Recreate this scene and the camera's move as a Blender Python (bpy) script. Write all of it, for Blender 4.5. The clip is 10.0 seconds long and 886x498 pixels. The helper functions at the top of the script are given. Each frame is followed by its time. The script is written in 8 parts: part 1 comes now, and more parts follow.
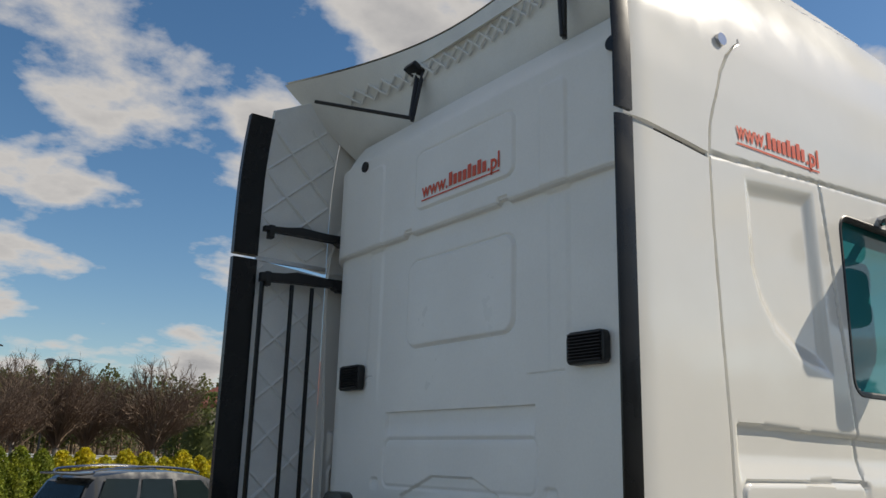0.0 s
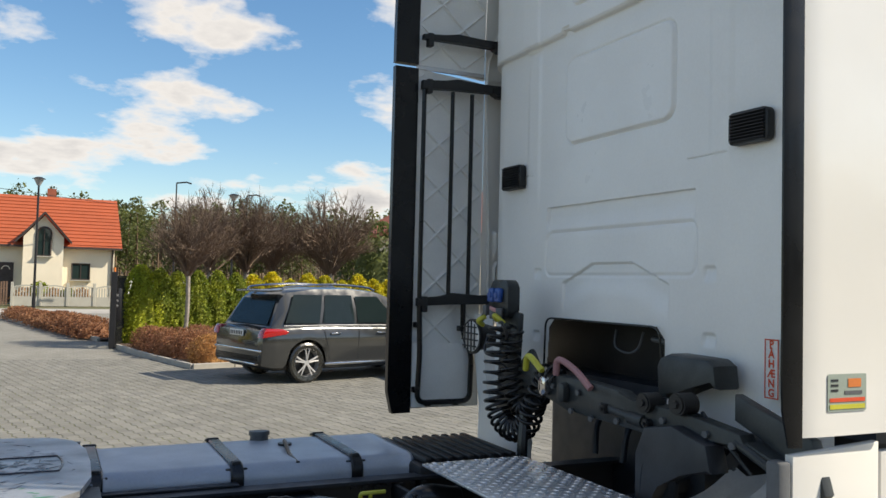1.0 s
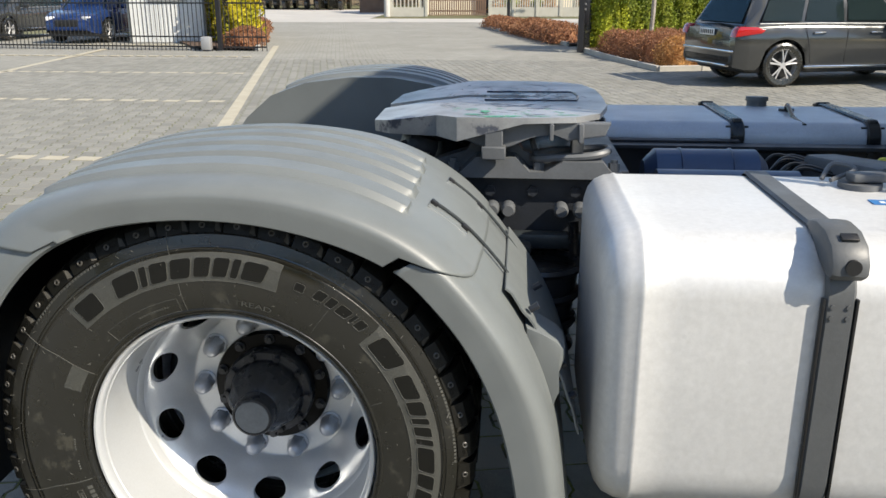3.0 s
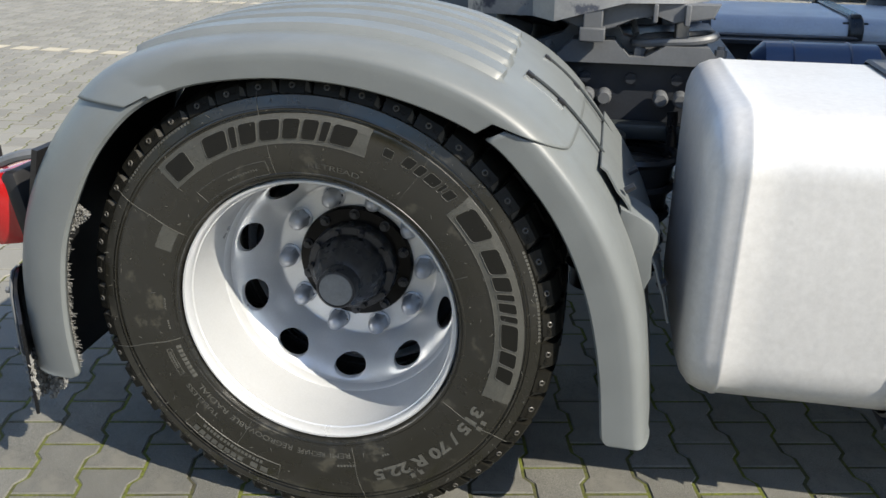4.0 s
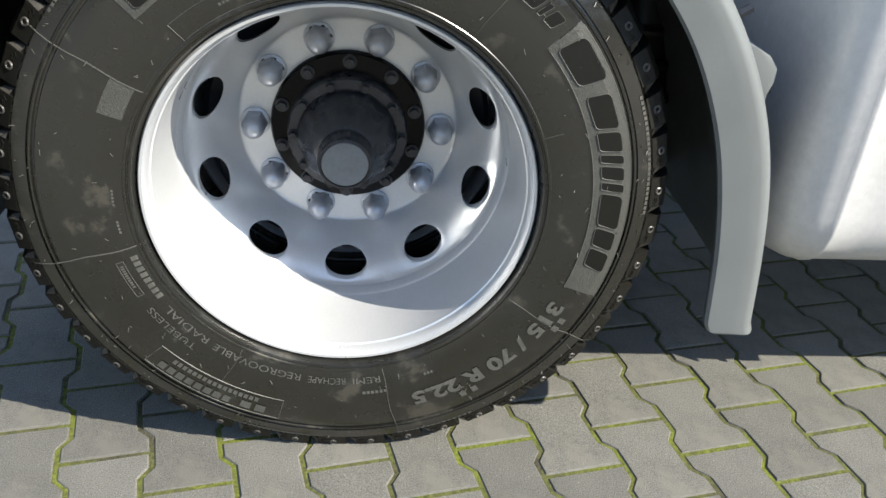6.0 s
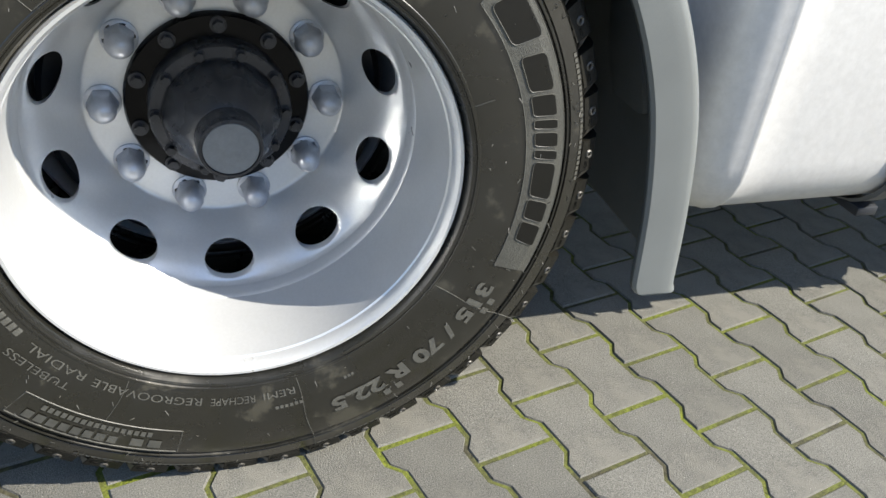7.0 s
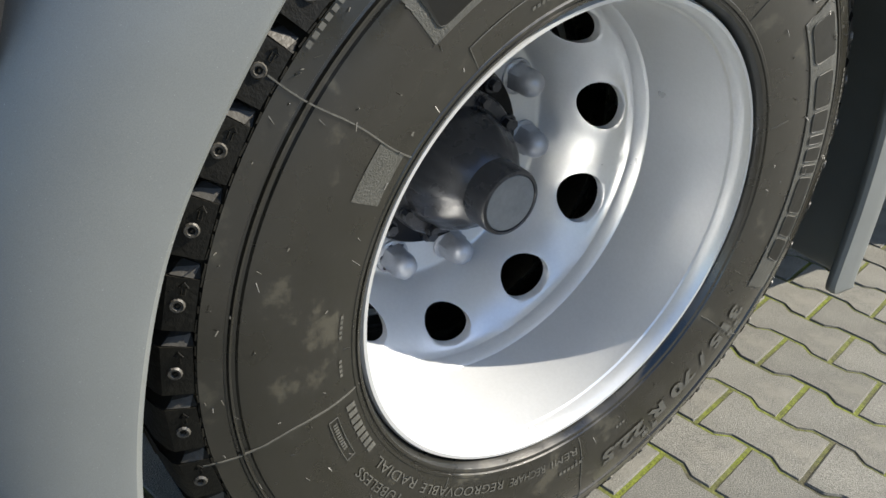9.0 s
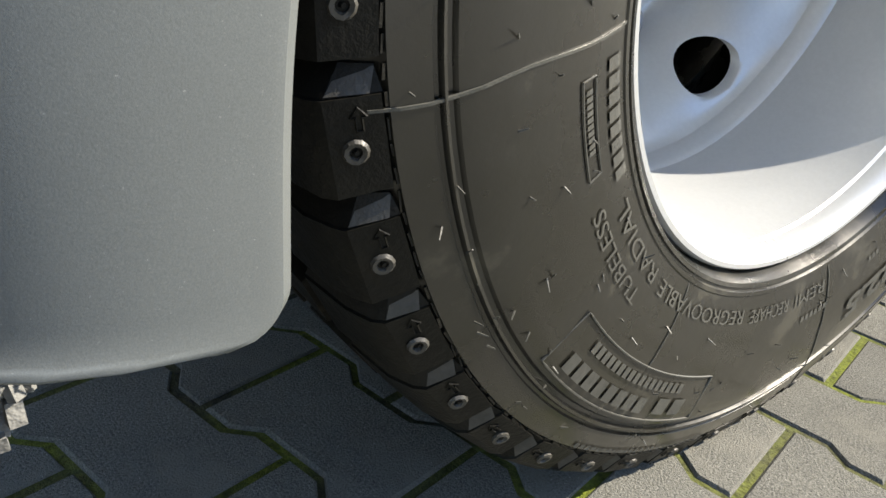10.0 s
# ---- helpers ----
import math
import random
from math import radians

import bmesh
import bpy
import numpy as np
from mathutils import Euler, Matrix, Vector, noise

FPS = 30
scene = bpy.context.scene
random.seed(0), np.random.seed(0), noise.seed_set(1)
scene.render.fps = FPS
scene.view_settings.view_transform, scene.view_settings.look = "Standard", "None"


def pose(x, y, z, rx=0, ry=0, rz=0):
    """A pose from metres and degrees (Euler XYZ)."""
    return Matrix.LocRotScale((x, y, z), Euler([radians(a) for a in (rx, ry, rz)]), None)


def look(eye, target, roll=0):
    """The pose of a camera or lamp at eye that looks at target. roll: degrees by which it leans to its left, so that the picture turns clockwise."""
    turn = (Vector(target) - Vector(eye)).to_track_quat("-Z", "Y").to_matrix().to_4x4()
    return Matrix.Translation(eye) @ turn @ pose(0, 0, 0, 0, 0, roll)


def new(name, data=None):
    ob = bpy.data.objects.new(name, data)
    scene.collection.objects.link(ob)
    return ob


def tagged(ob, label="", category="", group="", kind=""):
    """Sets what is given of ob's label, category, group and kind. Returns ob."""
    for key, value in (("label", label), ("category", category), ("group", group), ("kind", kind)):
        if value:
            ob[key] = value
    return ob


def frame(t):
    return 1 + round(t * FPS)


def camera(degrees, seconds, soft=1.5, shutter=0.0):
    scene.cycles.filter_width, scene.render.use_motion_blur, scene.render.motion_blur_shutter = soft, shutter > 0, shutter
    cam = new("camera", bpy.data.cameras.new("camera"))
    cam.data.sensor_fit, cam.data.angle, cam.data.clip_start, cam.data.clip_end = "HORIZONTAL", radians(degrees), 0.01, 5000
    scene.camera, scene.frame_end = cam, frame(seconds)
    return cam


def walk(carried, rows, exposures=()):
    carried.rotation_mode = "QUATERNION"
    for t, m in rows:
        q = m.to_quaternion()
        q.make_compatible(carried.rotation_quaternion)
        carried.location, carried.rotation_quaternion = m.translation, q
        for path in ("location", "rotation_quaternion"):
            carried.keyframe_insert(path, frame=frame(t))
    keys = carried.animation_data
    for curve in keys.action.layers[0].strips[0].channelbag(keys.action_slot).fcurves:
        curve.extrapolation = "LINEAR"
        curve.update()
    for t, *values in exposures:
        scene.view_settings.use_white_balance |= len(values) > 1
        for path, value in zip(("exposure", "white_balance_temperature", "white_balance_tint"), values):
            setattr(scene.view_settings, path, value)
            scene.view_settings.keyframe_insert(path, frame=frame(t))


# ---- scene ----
cam = camera(56.1, 10.0)
PATH = [
    (0, (0.766, -2.717, 1.82), (1.9, -1.145, 2.313), 1.6),
    (0.5, (0.712, -2.806, 1.738), (1.744, -1.122, 2.051), 1.6),
    (1, (0.709, -2.806, 1.653), (1.558, -0.997, 1.738), 1.4),
    (1.5, (0.677, -2.799, 1.608), (1.293, -0.899, 1.498), 0.9),
    (2, (0.613, -2.787, 1.547), (0.925, -0.835, 1.244), 0.5),
    (2.5, (0.587, -2.74, 1.485), (0.649, -0.793, 1.033), 0.1),
    (3, (0.572, -2.704, 1.405), (0.402, -0.802, 0.811), -0.1),
    (3.2, (0.568, -2.705, 1.385), (0.343, -0.821, 0.753), -0.1),
    (4.3, (0.515, -2.666, 1.272), (0.165, -0.875, 0.452), 0.6),
    (4.5, (0.477, -2.643, 1.257), (0.152, -0.86, 0.411), 0.8),
    (5, (0.276, -2.592, 1.221), (0.082, -0.818, 0.318), 1.7),
    (5.2, (0.223, -2.576, 1.205), (0.084, -0.805, 0.285), 2.0),
    (6.3, (0.005, -2.252, 1.052), (0.319, -0.583, -0.004), 5.5),
    (6.5, (-0.01, -2.207, 1.045), (0.397, -0.572, -0.033), 6.2),
    (7, (-0.104, -2.158, 1.042), (0.536, -0.606, -0.045), 7.5),
    (7.5, (-0.237, -2.143, 1.034), (0.545, -0.646, -0.037), 8.1),
    (8, (-0.407, -2.048, 0.993), (0.49, -0.597, -0.051), 8.2),
    (8.5, (-0.556, -1.884, 0.97), (0.45, -0.483, -0.043), 8.0),
    (9, (-0.672, -1.781, 0.953), (0.442, -0.437, -0.023), 8.0),
    (9.5, (-0.736, -1.7, 0.81), (0.421, -0.381, -0.152), 8.4),
    (10, (-0.668, -1.519, 0.499), (0.529, -0.203, -0.415), 9.5),
]
walk(cam, [(t, look(eye, target, roll)) for t, eye, target, roll in PATH],
     [(0.0, -0.20, 7250), (0.5, 0.28, 7350), (1.0, 0.45, 7450), (2.0, 0.68, 7350), (3.2, 0.78, 7150), (4.3, 0.90, 6950), (5.2, 1.12, 6850), (6.4, 1.27, 6850), (7.5, 1.24, 6900), (8.5, 1.32, 7000), (9.0, 1.22, 7050), (9.5, 1.17, 7150), (10.0, 1.30, 7300)])

# ---- light ----
SUN = Vector((1.0, -0.53, 1.0)).normalized()
sun_data = bpy.data.lights.new("sun", "SUN")
sun_data.energy, sun_data.angle, sun_data.color = 4.7, radians(0.5), (1.0, 0.962, 0.885)
sun = new("sun", sun_data)
sun.matrix_world = look(SUN * 40, (0, 0, 0))

world = bpy.data.worlds.new("world")
scene.world = world
world.use_nodes = True
wn, wl = world.node_tree.nodes, world.node_tree.links
wn.clear()
w_out = wn.new("ShaderNodeOutputWorld")
sky = wn.new("ShaderNodeTexSky")
sky.sky_type, sky.sun_disc = "NISHITA", False
sky.sun_elevation = math.asin(SUN.z)
sky.sun_rotation = math.atan2(SUN.x, SUN.y)
sky.air_density, sky.dust_density, sky.ozone_density = 1.0, 0.4, 3.0
sky_bg = wn.new("ShaderNodeBackground")
sky_bg.inputs["Strength"].default_value = 0.128
sky_sat = wn.new("ShaderNodeHueSaturation")
sky_sat.inputs["Saturation"].default_value = 1.22
wl.new(sky.outputs[0], sky_sat.inputs["Color"])
wl.new(sky_sat.outputs[0], sky_bg.inputs["Color"])
w_co = wn.new("ShaderNodeTexCoord")
w_sep = wn.new("ShaderNodeSeparateXYZ")
wl.new(w_co.outputs["Generated"], w_sep.inputs[0])


def w_math(op, a, b=None, c=None, clamp=False):
    n = wn.new("ShaderNodeMath")
    n.operation, n.use_clamp = op, clamp
    for i, v in enumerate((a, b, c)):
        if v is None:
            continue
        if isinstance(v, (int, float)):
            n.inputs[i].default_value = v
        else:
            wl.new(v, n.inputs[i])
    return n.outputs[0]


up = w_math("ADD", w_math("MAXIMUM", w_sep.outputs[2], 0.0), 0.22)
w_vec = wn.new("ShaderNodeCombineXYZ")
wl.new(w_math("DIVIDE", w_sep.outputs[0], up), w_vec.inputs[0])
wl.new(w_math("DIVIDE", w_sep.outputs[1], up), w_vec.inputs[1])
w_vec.inputs[2].default_value = 3.7


def w_noise(scale, detail, rough, offset):
    m = wn.new("ShaderNodeMapping")
    m.inputs["Location"].default_value = offset
    wl.new(w_vec.outputs[0], m.inputs[0])
    n = wn.new("ShaderNodeTexNoise")
    n.inputs["Scale"].default_value, n.inputs["Detail"].default_value, n.inputs["Roughness"].default_value = scale, detail, rough
    wl.new(m.outputs[0], n.inputs["Vector"])
    return n.outputs[0]


c_big = w_noise(2.4, 8.0, 0.50, (0.4, 0.3, 0.0))
c_puff = w_noise(11.0, 6.0, 0.62, (0.0, 2.0, 0.0))
c_sum = w_math("ADD", c_big, w_math("MULTIPLY", w_math("SUBTRACT", c_puff, 0.5), 0.16))
c_mask = w_math("SMOOTH_MIN", w_math("MULTIPLY", w_math("SUBTRACT", c_sum, 0.514), 11.0, clamp=True), 1.0, 0.1)
c_core = w_math("MULTIPLY", w_math("SUBTRACT", c_sum, 0.550), 6.0, clamp=True)
cloud_mix = wn.new("ShaderNodeMix")
cloud_mix.data_type = "RGBA"
wl.new(c_core, cloud_mix.inputs["Factor"])
cloud_mix.inputs["A"].default_value = (0.75, 0.76, 0.79, 1)
cloud_mix.inputs["B"].default_value = (0.45, 0.47, 0.52, 1)
cloud_bg = wn.new("ShaderNodeBackground")
cloud_bg.inputs["Strength"].default_value = 0.95
wl.new(cloud_mix.outputs["Result"], cloud_bg.inputs["Color"])
w_mix = wn.new("ShaderNodeMixShader")
wl.new(c_mask, w_mix.inputs[0])
wl.new(sky_bg.outputs[0], w_mix.inputs[1])
wl.new(cloud_bg.outputs[0], w_mix.inputs[2])
wl.new(w_mix.outputs[0], w_out.inputs[0])


# ---- materials ----
def M(name, col, rough=0.5, metal=0.0, var=0.12, scale=6.0, bump=0.0, bscale=120.0, coat=0.0, col2=None, spots=None, objvar=0.0, fine=0.06, spec=0.5, rvar=0.07, specks=None):
    """A painted, cast or moulded surface: broad stains and fine grain in colour and gloss, and fine relief."""
    m = bpy.data.materials.new(name)
    m.use_nodes = True
    nt, nl = m.node_tree.nodes, m.node_tree.links
    p = nt["Principled BSDF"]
    p.inputs["Metallic"].default_value = metal
    p.inputs["Coat Weight"].default_value = coat
    p.inputs["Coat Roughness"].default_value = 0.06
    p.inputs["Specular IOR Level"].default_value = spec
    co = nt.new("ShaderNodeTexCoord")

    def noise_tex(s, d, r=0.55):
        n = nt.new("ShaderNodeTexNoise")
        n.inputs["Scale"].default_value, n.inputs["Detail"].default_value, n.inputs["Roughness"].default_value = s, d, r
        nl.new(co.outputs["Object"], n.inputs["Vector"])
        return n.outputs[0]

    def mix(fac, a, b, blend="MIX"):
        x = nt.new("ShaderNodeMix")
        x.data_type, x.blend_type = "RGBA", blend
        for sock, v in (("Factor", fac), ("A", a), ("B", b)):
            if isinstance(v, (tuple, list)):
                x.inputs[sock].default_value = (*v[:3], 1)
            elif isinstance(v, (int, float)):
                x.inputs[sock].default_value = v
            else:
                nl.new(v, x.inputs[sock])
        return x.outputs["Result"]

    def ramp(v, lo, hi):
        r = nt.new("ShaderNodeMapRange")
        r.inputs["From Min"].default_value, r.inputs["From Max"].default_value = lo, hi
        nl.new(v, r.inputs["Value"])
        return r.outputs[0]

    c2 = col2 or tuple(c * (1 - var) for c in col)
    broad = noise_tex(scale, 5)
    grain = noise_tex(bscale, 3, 0.7)
    c = mix(ramp(broad, 0.35, 0.68), col, c2)
    if fine:
        c = mix(ramp(grain, 0.3, 0.7), c, mix(1.0, c, (1 - fine * 2,) * 3, "MULTIPLY"))
    if spots:
        scol, sscale, lo = spots
        c = mix(ramp(noise_tex(sscale, 6, 0.65), lo, lo + 0.06), c, scol)
    if specks:
        scol, sscale, lo = specks
        c = mix(ramp(noise_tex(sscale, 2, 0.6), lo, lo + 0.04), c, scol)
    if objvar:
        oi = nt.new("ShaderNodeObjectInfo")
        c = mix(ramp(oi.outputs["Random"], 0, 1), c, mix(1.0, c, (1 - objvar,) * 3, "MULTIPLY"))
    nl.new(c, p.inputs["Base Color"])
    rr = nt.new("ShaderNodeMapRange")
    rr.inputs["From Min"].default_value, rr.inputs["From Max"].default_value = 0.3, 0.7
    rr.inputs["To Min"].default_value, rr.inputs["To Max"].default_value = max(0.02, rough - rvar), min(1, rough + rvar)
    nl.new(broad, rr.inputs["Value"])
    nl.new(rr.outputs[0], p.inputs["Roughness"])
    if bump:
        b = nt.new("ShaderNodeBump")
        b.inputs["Strength"].default_value, b.inputs["Distance"].default_value = bump, 0.004
        nl.new(grain, b.inputs["Height"])
        nl.new(b.outputs[0], p.inputs["Normal"])
    return m


def glass(name, col, rough=0.03):
    m = bpy.data.materials.new(name)
    m.use_nodes = True
    p = m.node_tree.nodes["Principled BSDF"]
    p.inputs["Base Color"].default_value = (*col, 1)
    p.inputs["Roughness"].default_value = rough
    p.inputs["Specular IOR Level"].default_value = 0.6
    return m


WHITE = M("white_paint", (0.80, 0.78, 0.73), 0.16, coat=0.5, var=0.05, scale=2.5, fine=0.0)
WHITE_BACK = M("white_back_panel", (0.88, 0.87, 0.84), 0.34, var=0.05, scale=3, bump=0.02, bscale=90, fine=0.02)
WHITE_PLASTIC = M("white_fairing_inside", (0.84, 0.84, 0.81), 0.5, var=0.08, scale=5, bump=0.05, fine=0.03)
RUBBER = M("black_rubber_trim", (0.006, 0.0065, 0.008), 0.28, var=0.3, bump=0.02, spec=0.4)
BLACK = M("black_plastic", (0.014, 0.014, 0.015), 0.45, var=0.3, bump=0.1)
CHASSIS = M("dark_chassis_paint", (0.022, 0.026, 0.034), 0.45, var=0.4, scale=9, bump=0.15)
CHASSIS_GREY = M("grey_chassis_paint", (0.115, 0.122, 0.13), 0.5, var=0.25, scale=9, bump=0.12)
CASTING = M("dull_grey_casting", (0.030, 0.036, 0.038), 0.42, var=0.35, scale=14, bump=0.25)
MUDGUARD = M("grey_painted_mudguard", (0.158, 0.172, 0.172), 0.40, var=0.16, scale=5, bump=0.06, bscale=1300, fine=0.12, spots=((0.25, 0.26, 0.26), 620.0, 0.655))
TANK = M("silver_painted_tank", (0.60, 0.60, 0.595), 0.42, 0.25, var=0.08, scale=5, bump=0.03, bscale=60, spots=((0.5, 0.5, 0.5), 7.0, 0.66))
# blue-grey copy of the tank paint, with the cab's shade put into it
TANK_SHADED = M("shaded_blue_grey_tank", (0.42, 0.46, 0.52), 0.4, 0.2, var=0.12, scale=6, bump=0.03)
STRAP = M("grey_strap", (0.085, 0.090, 0.094), 0.5, var=0.2, bump=0.1)
TYRE = M("tyre_rubber", (0.0085, 0.0080, 0.0054), 0.28, var=0.4, scale=11, bump=0.03, bscale=140, fine=0.12, spots=((0.0330, 0.0305, 0.0215), 11.0, 0.60), spec=1.0, rvar=0.15)
for socket, value in (("Sheen Weight", 0.05), ("Sheen Roughness", 0.45), ("Sheen Tint", (0.80, 0.76, 0.64, 1))):
    TYRE.node_tree.nodes["Principled BSDF"].inputs[socket].default_value = value    # pale sheen at grazing angles
TREAD_EDGE = M("pale_sheen_tread_edge", (0.075, 0.071, 0.062), 0.42, var=0.4, scale=60, bump=0.2)
TREAD = M("worn_tread_rubber", (0.0125, 0.0118, 0.0088), 0.52, var=0.5, scale=26, bump=0.25, bscale=160, fine=0.2, spots=((0.026, 0.022, 0.015), 38.0, 0.66), spec=0.25)
TYRE_BAR = M("tyre_bar_rubber", (0.006, 0.006, 0.005), 0.34, var=0.3, scale=30, spec=0.4)
TYRE_MARK = M("tyre_hatched_patch", (0.085, 0.085, 0.074), 0.48, var=0.35, scale=14, bump=0.4, bscale=420, fine=0.2)
TYRE_LETTER = M("tyre_letter", (0.090, 0.089, 0.078), 0.5, var=0.3, scale=30, bump=0.2)
RIM = M("silver_rim_paint", (0.64, 0.655, 0.665), 0.34, 0.50, var=0.06, scale=7, bump=0.02, bscale=200, fine=0.03)
NUT = M("silver_nut", (0.47, 0.49, 0.53), 0.36, 0.45, var=0.2, scale=40)
HUB = M("dark_grey_hub", (0.042, 0.045, 0.052), 0.28, 0.4, var=0.35, scale=18, bump=0.12)
CAP_GREY = M("grey_cap_plate", (0.17, 0.18, 0.185), 0.5, var=0.2, scale=30)
HUB_BLACK = M("black_hub_flange", (0.0022, 0.0022, 0.0026), 0.20, var=0.4, scale=30, bump=0.06, spec=0.14)
ALU = M("bright_tread_plate", (0.92, 0.93, 0.94), 0.25, 0.6, var=0.15, scale=9, bump=0.15)
STEEL = M("worn_steel_plate", (0.46, 0.47, 0.48), 0.38, 0.6, var=0.35, scale=7, bump=0.15, spots=((0.10, 0.11, 0.14), 9.0, 0.60))
GREASE = M("green_grease", (0.02, 0.30, 0.13), 0.3, var=0.4, scale=40)
RED_PRINT = M("red_lettering", (0.75, 0.09, 0.03), 0.45, var=0.06)
SIGN_WHITE = M("white_sticker", (0.80, 0.78, 0.76), 0.4, var=0.05)
STICK_GREY = M("grey_green_sticker", (0.36, 0.42, 0.36), 0.4, var=0.15)
ORANGE = M("orange_print", (0.75, 0.22, 0.05), 0.4)
YELLOW = M("yellow_plastic", (0.62, 0.58, 0.06), 0.4, var=0.15)
BLUE = M("blue_plastic", (0.02, 0.09, 0.34), 0.4, var=0.15)
TAIL_RED = M("red_lamp_lens", (0.42, 0.008, 0.010), 0.12, coat=0.6, var=0.15)
CHROME = M("chrome", (0.6, 0.6, 0.62), 0.12, 1.0, var=0.1)
CABLE = M("black_hose", (0.012, 0.012, 0.013), 0.3, var=0.2)
BRUSH = M("grey_spray_fringe", (0.24, 0.24, 0.23), 0.9, var=0.4, scale=60, bump=0.6)
CARGLASS = glass("tinted_glass", (0.02, 0.035, 0.035))
TEALGLASS = glass("teal_window_glass", (0.03, 0.22, 0.25))

# ---- mesh helpers ----
def bm_new():
    return bmesh.new()


def part(name, bm, material, parent=None, label="", smooth=35.0, kind=""):
    me = bpy.data.meshes.new(name)
    bmesh.ops.recalc_face_normals(bm, faces=bm.faces)
    bm.to_mesh(me)
    bm.free()
    me.materials.append(material)
    if smooth:
        me.shade_smooth()
        me.set_sharp_from_angle(angle=radians(smooth))
    ob = new(name, me)
    if parent:
        ob.parent = parent
    if label or kind:
        tagged(ob, label=label, kind=kind)
    return ob


def thing(name, label, category, group="", kind="", at=None):
    ob = new(name)
    ob.empty_display_size = 0.2
    if at is not None:
        ob.matrix_basis = at
    return tagged(ob, label=label, category=category, group=group, kind=kind)


def box(bm, c, s, rot=(0, 0, 0), bevel=0.0, seg=2):
    r = bmesh.ops.create_cube(bm, size=1.0)
    vs = r["verts"]
    bmesh.ops.transform(bm, matrix=pose(*c, *rot) @ Matrix.Diagonal((*s, 1)), verts=vs)
    if bevel:
        es = list({e for v in vs for e in v.link_edges})
        bmesh.ops.bevel(bm, geom=es, offset=bevel, segments=seg, affect="EDGES", profile=0.5)


def cyl(bm, p0, p1, r0, r1=None, n=16, caps=True):
    p0, p1 = Vector(p0), Vector(p1)
    r1 = r0 if r1 is None else r1
    d = (p1 - p0).normalized()
    a = d.orthogonal().normalized()
    b = d.cross(a)
    rings = []
    for p, r in ((p0, r0), (p1, r1)):
        rings.append([bm.verts.new(p + (a * math.cos(2 * math.pi * i / n) + b * math.sin(2 * math.pi * i / n)) * r) for i in range(n)])
    for i in range(n):
        bm.faces.new((rings[0][i], rings[0][(i + 1) % n], rings[1][(i + 1) % n], rings[1][i]))
    if caps:
        bm.faces.new(rings[0][::-1])
        bm.faces.new(rings[1])


def tube(bm, pts, r, n=8, closed=False, flat=1.0):
    pts = [Vector(p) for p in pts]
    k = len(pts)
    rings = []
    side = None
    for i, p in enumerate(pts):
        if closed:
            d = (pts[(i + 1) % k] - pts[i - 1]).normalized()
        else:
            d = (pts[min(i + 1, k - 1)] - pts[max(i - 1, 0)]).normalized()
        side = d.orthogonal().normalized() if side is None else (side - d * side.dot(d)).normalized()
        b = d.cross(side)
        rings.append([bm.verts.new(p + (side * math.cos(2 * math.pi * j / n) + b * math.sin(2 * math.pi * j / n) * flat) * r) for j in range(n)])
    for i in range(k if closed else k - 1):
        q, w = rings[i], rings[(i + 1) % k]
        for j in range(n):
            bm.faces.new((q[j], q[(j + 1) % n], w[(j + 1) % n], w[j]))
    if not closed:
        bm.faces.new(rings[0][::-1])
        bm.faces.new(rings[-1])


def round_path(pts, r, seg=5, closed=False):
    """A polyline with its corners rounded."""
    pts = [Vector(p) for p in pts]
    out = []
    k = len(pts)
    for i, p in enumerate(pts):
        if not closed and i in (0, k - 1):
            out.append(p)
            continue
        a, b = pts[i - 1], pts[(i + 1) % k]
        da, db = a - p, b - p
        rr = min(r, da.length * 0.49, db.length * 0.49)
        s, e = p + da.normalized() * rr, p + db.normalized() * rr
        for j in range(seg + 1):
            t = j / seg
            out.append(s * (1 - t) ** 2 + p * 2 * t * (1 - t) + e * t * t)
    return out


def lathe(bm, prof, n=96, c=(0, 0), closed=False):
    """Revolves (radius, y) about the line through (x, z) = c along y."""
    rings = [[bm.verts.new((c[0] + r * math.cos(2 * math.pi * i / n), y, c[1] + r * math.sin(2 * math.pi * i / n))) for i in range(n)] for r, y in prof]
    for k in range(len(rings) - 1):
        for i in range(n):
            bm.faces.new((rings[k][i], rings[k][(i + 1) % n], rings[k + 1][(i + 1) % n], rings[k + 1][i]))
    if closed:
        bm.faces.new(rings[-1])


def prism(bm, poly, axis, d0, d1, bevel=0.0):
    """Extrudes a polygon: axis x takes (y, z), axis y takes (x, z), axis z takes (x, y)."""
    def at(p, d):
        return {"x": (d, p[0], p[1]), "y": (p[0], d, p[1]), "z": (p[0], p[1], d)}[axis]
    a = [bm.verts.new(at(p, d0)) for p in poly]
    b = [bm.verts.new(at(p, d1)) for p in poly]
    k = len(poly)
    fs = [bm.faces.new(a[::-1]), bm.faces.new(b)]
    for i in range(k):
        fs.append(bm.faces.new((a[i], a[(i + 1) % k], b[(i + 1) % k], b[i])))
    if bevel:
        es = list({e for f in fs[:2] for e in f.edges})
        bmesh.ops.bevel(bm, geom=es, offset=bevel, segments=2, affect="EDGES", profile=0.5)


def grid(bm, us, vs, fn, skip=None):
    vv = [[bm.verts.new(fn(u, v)) for v in vs] for u in us]
    for i in range(len(us) - 1):
        for j in range(len(vs) - 1):
            if skip and skip((us[i] + us[i + 1]) / 2, (vs[j] + vs[j + 1]) / 2):
                continue
            bm.faces.new((vv[i][j], vv[i + 1][j], vv[i + 1][j + 1], vv[i][j + 1]))
    bmesh.ops.delete(bm, geom=[v for v in bm.verts if not v.link_faces], context="VERTS")


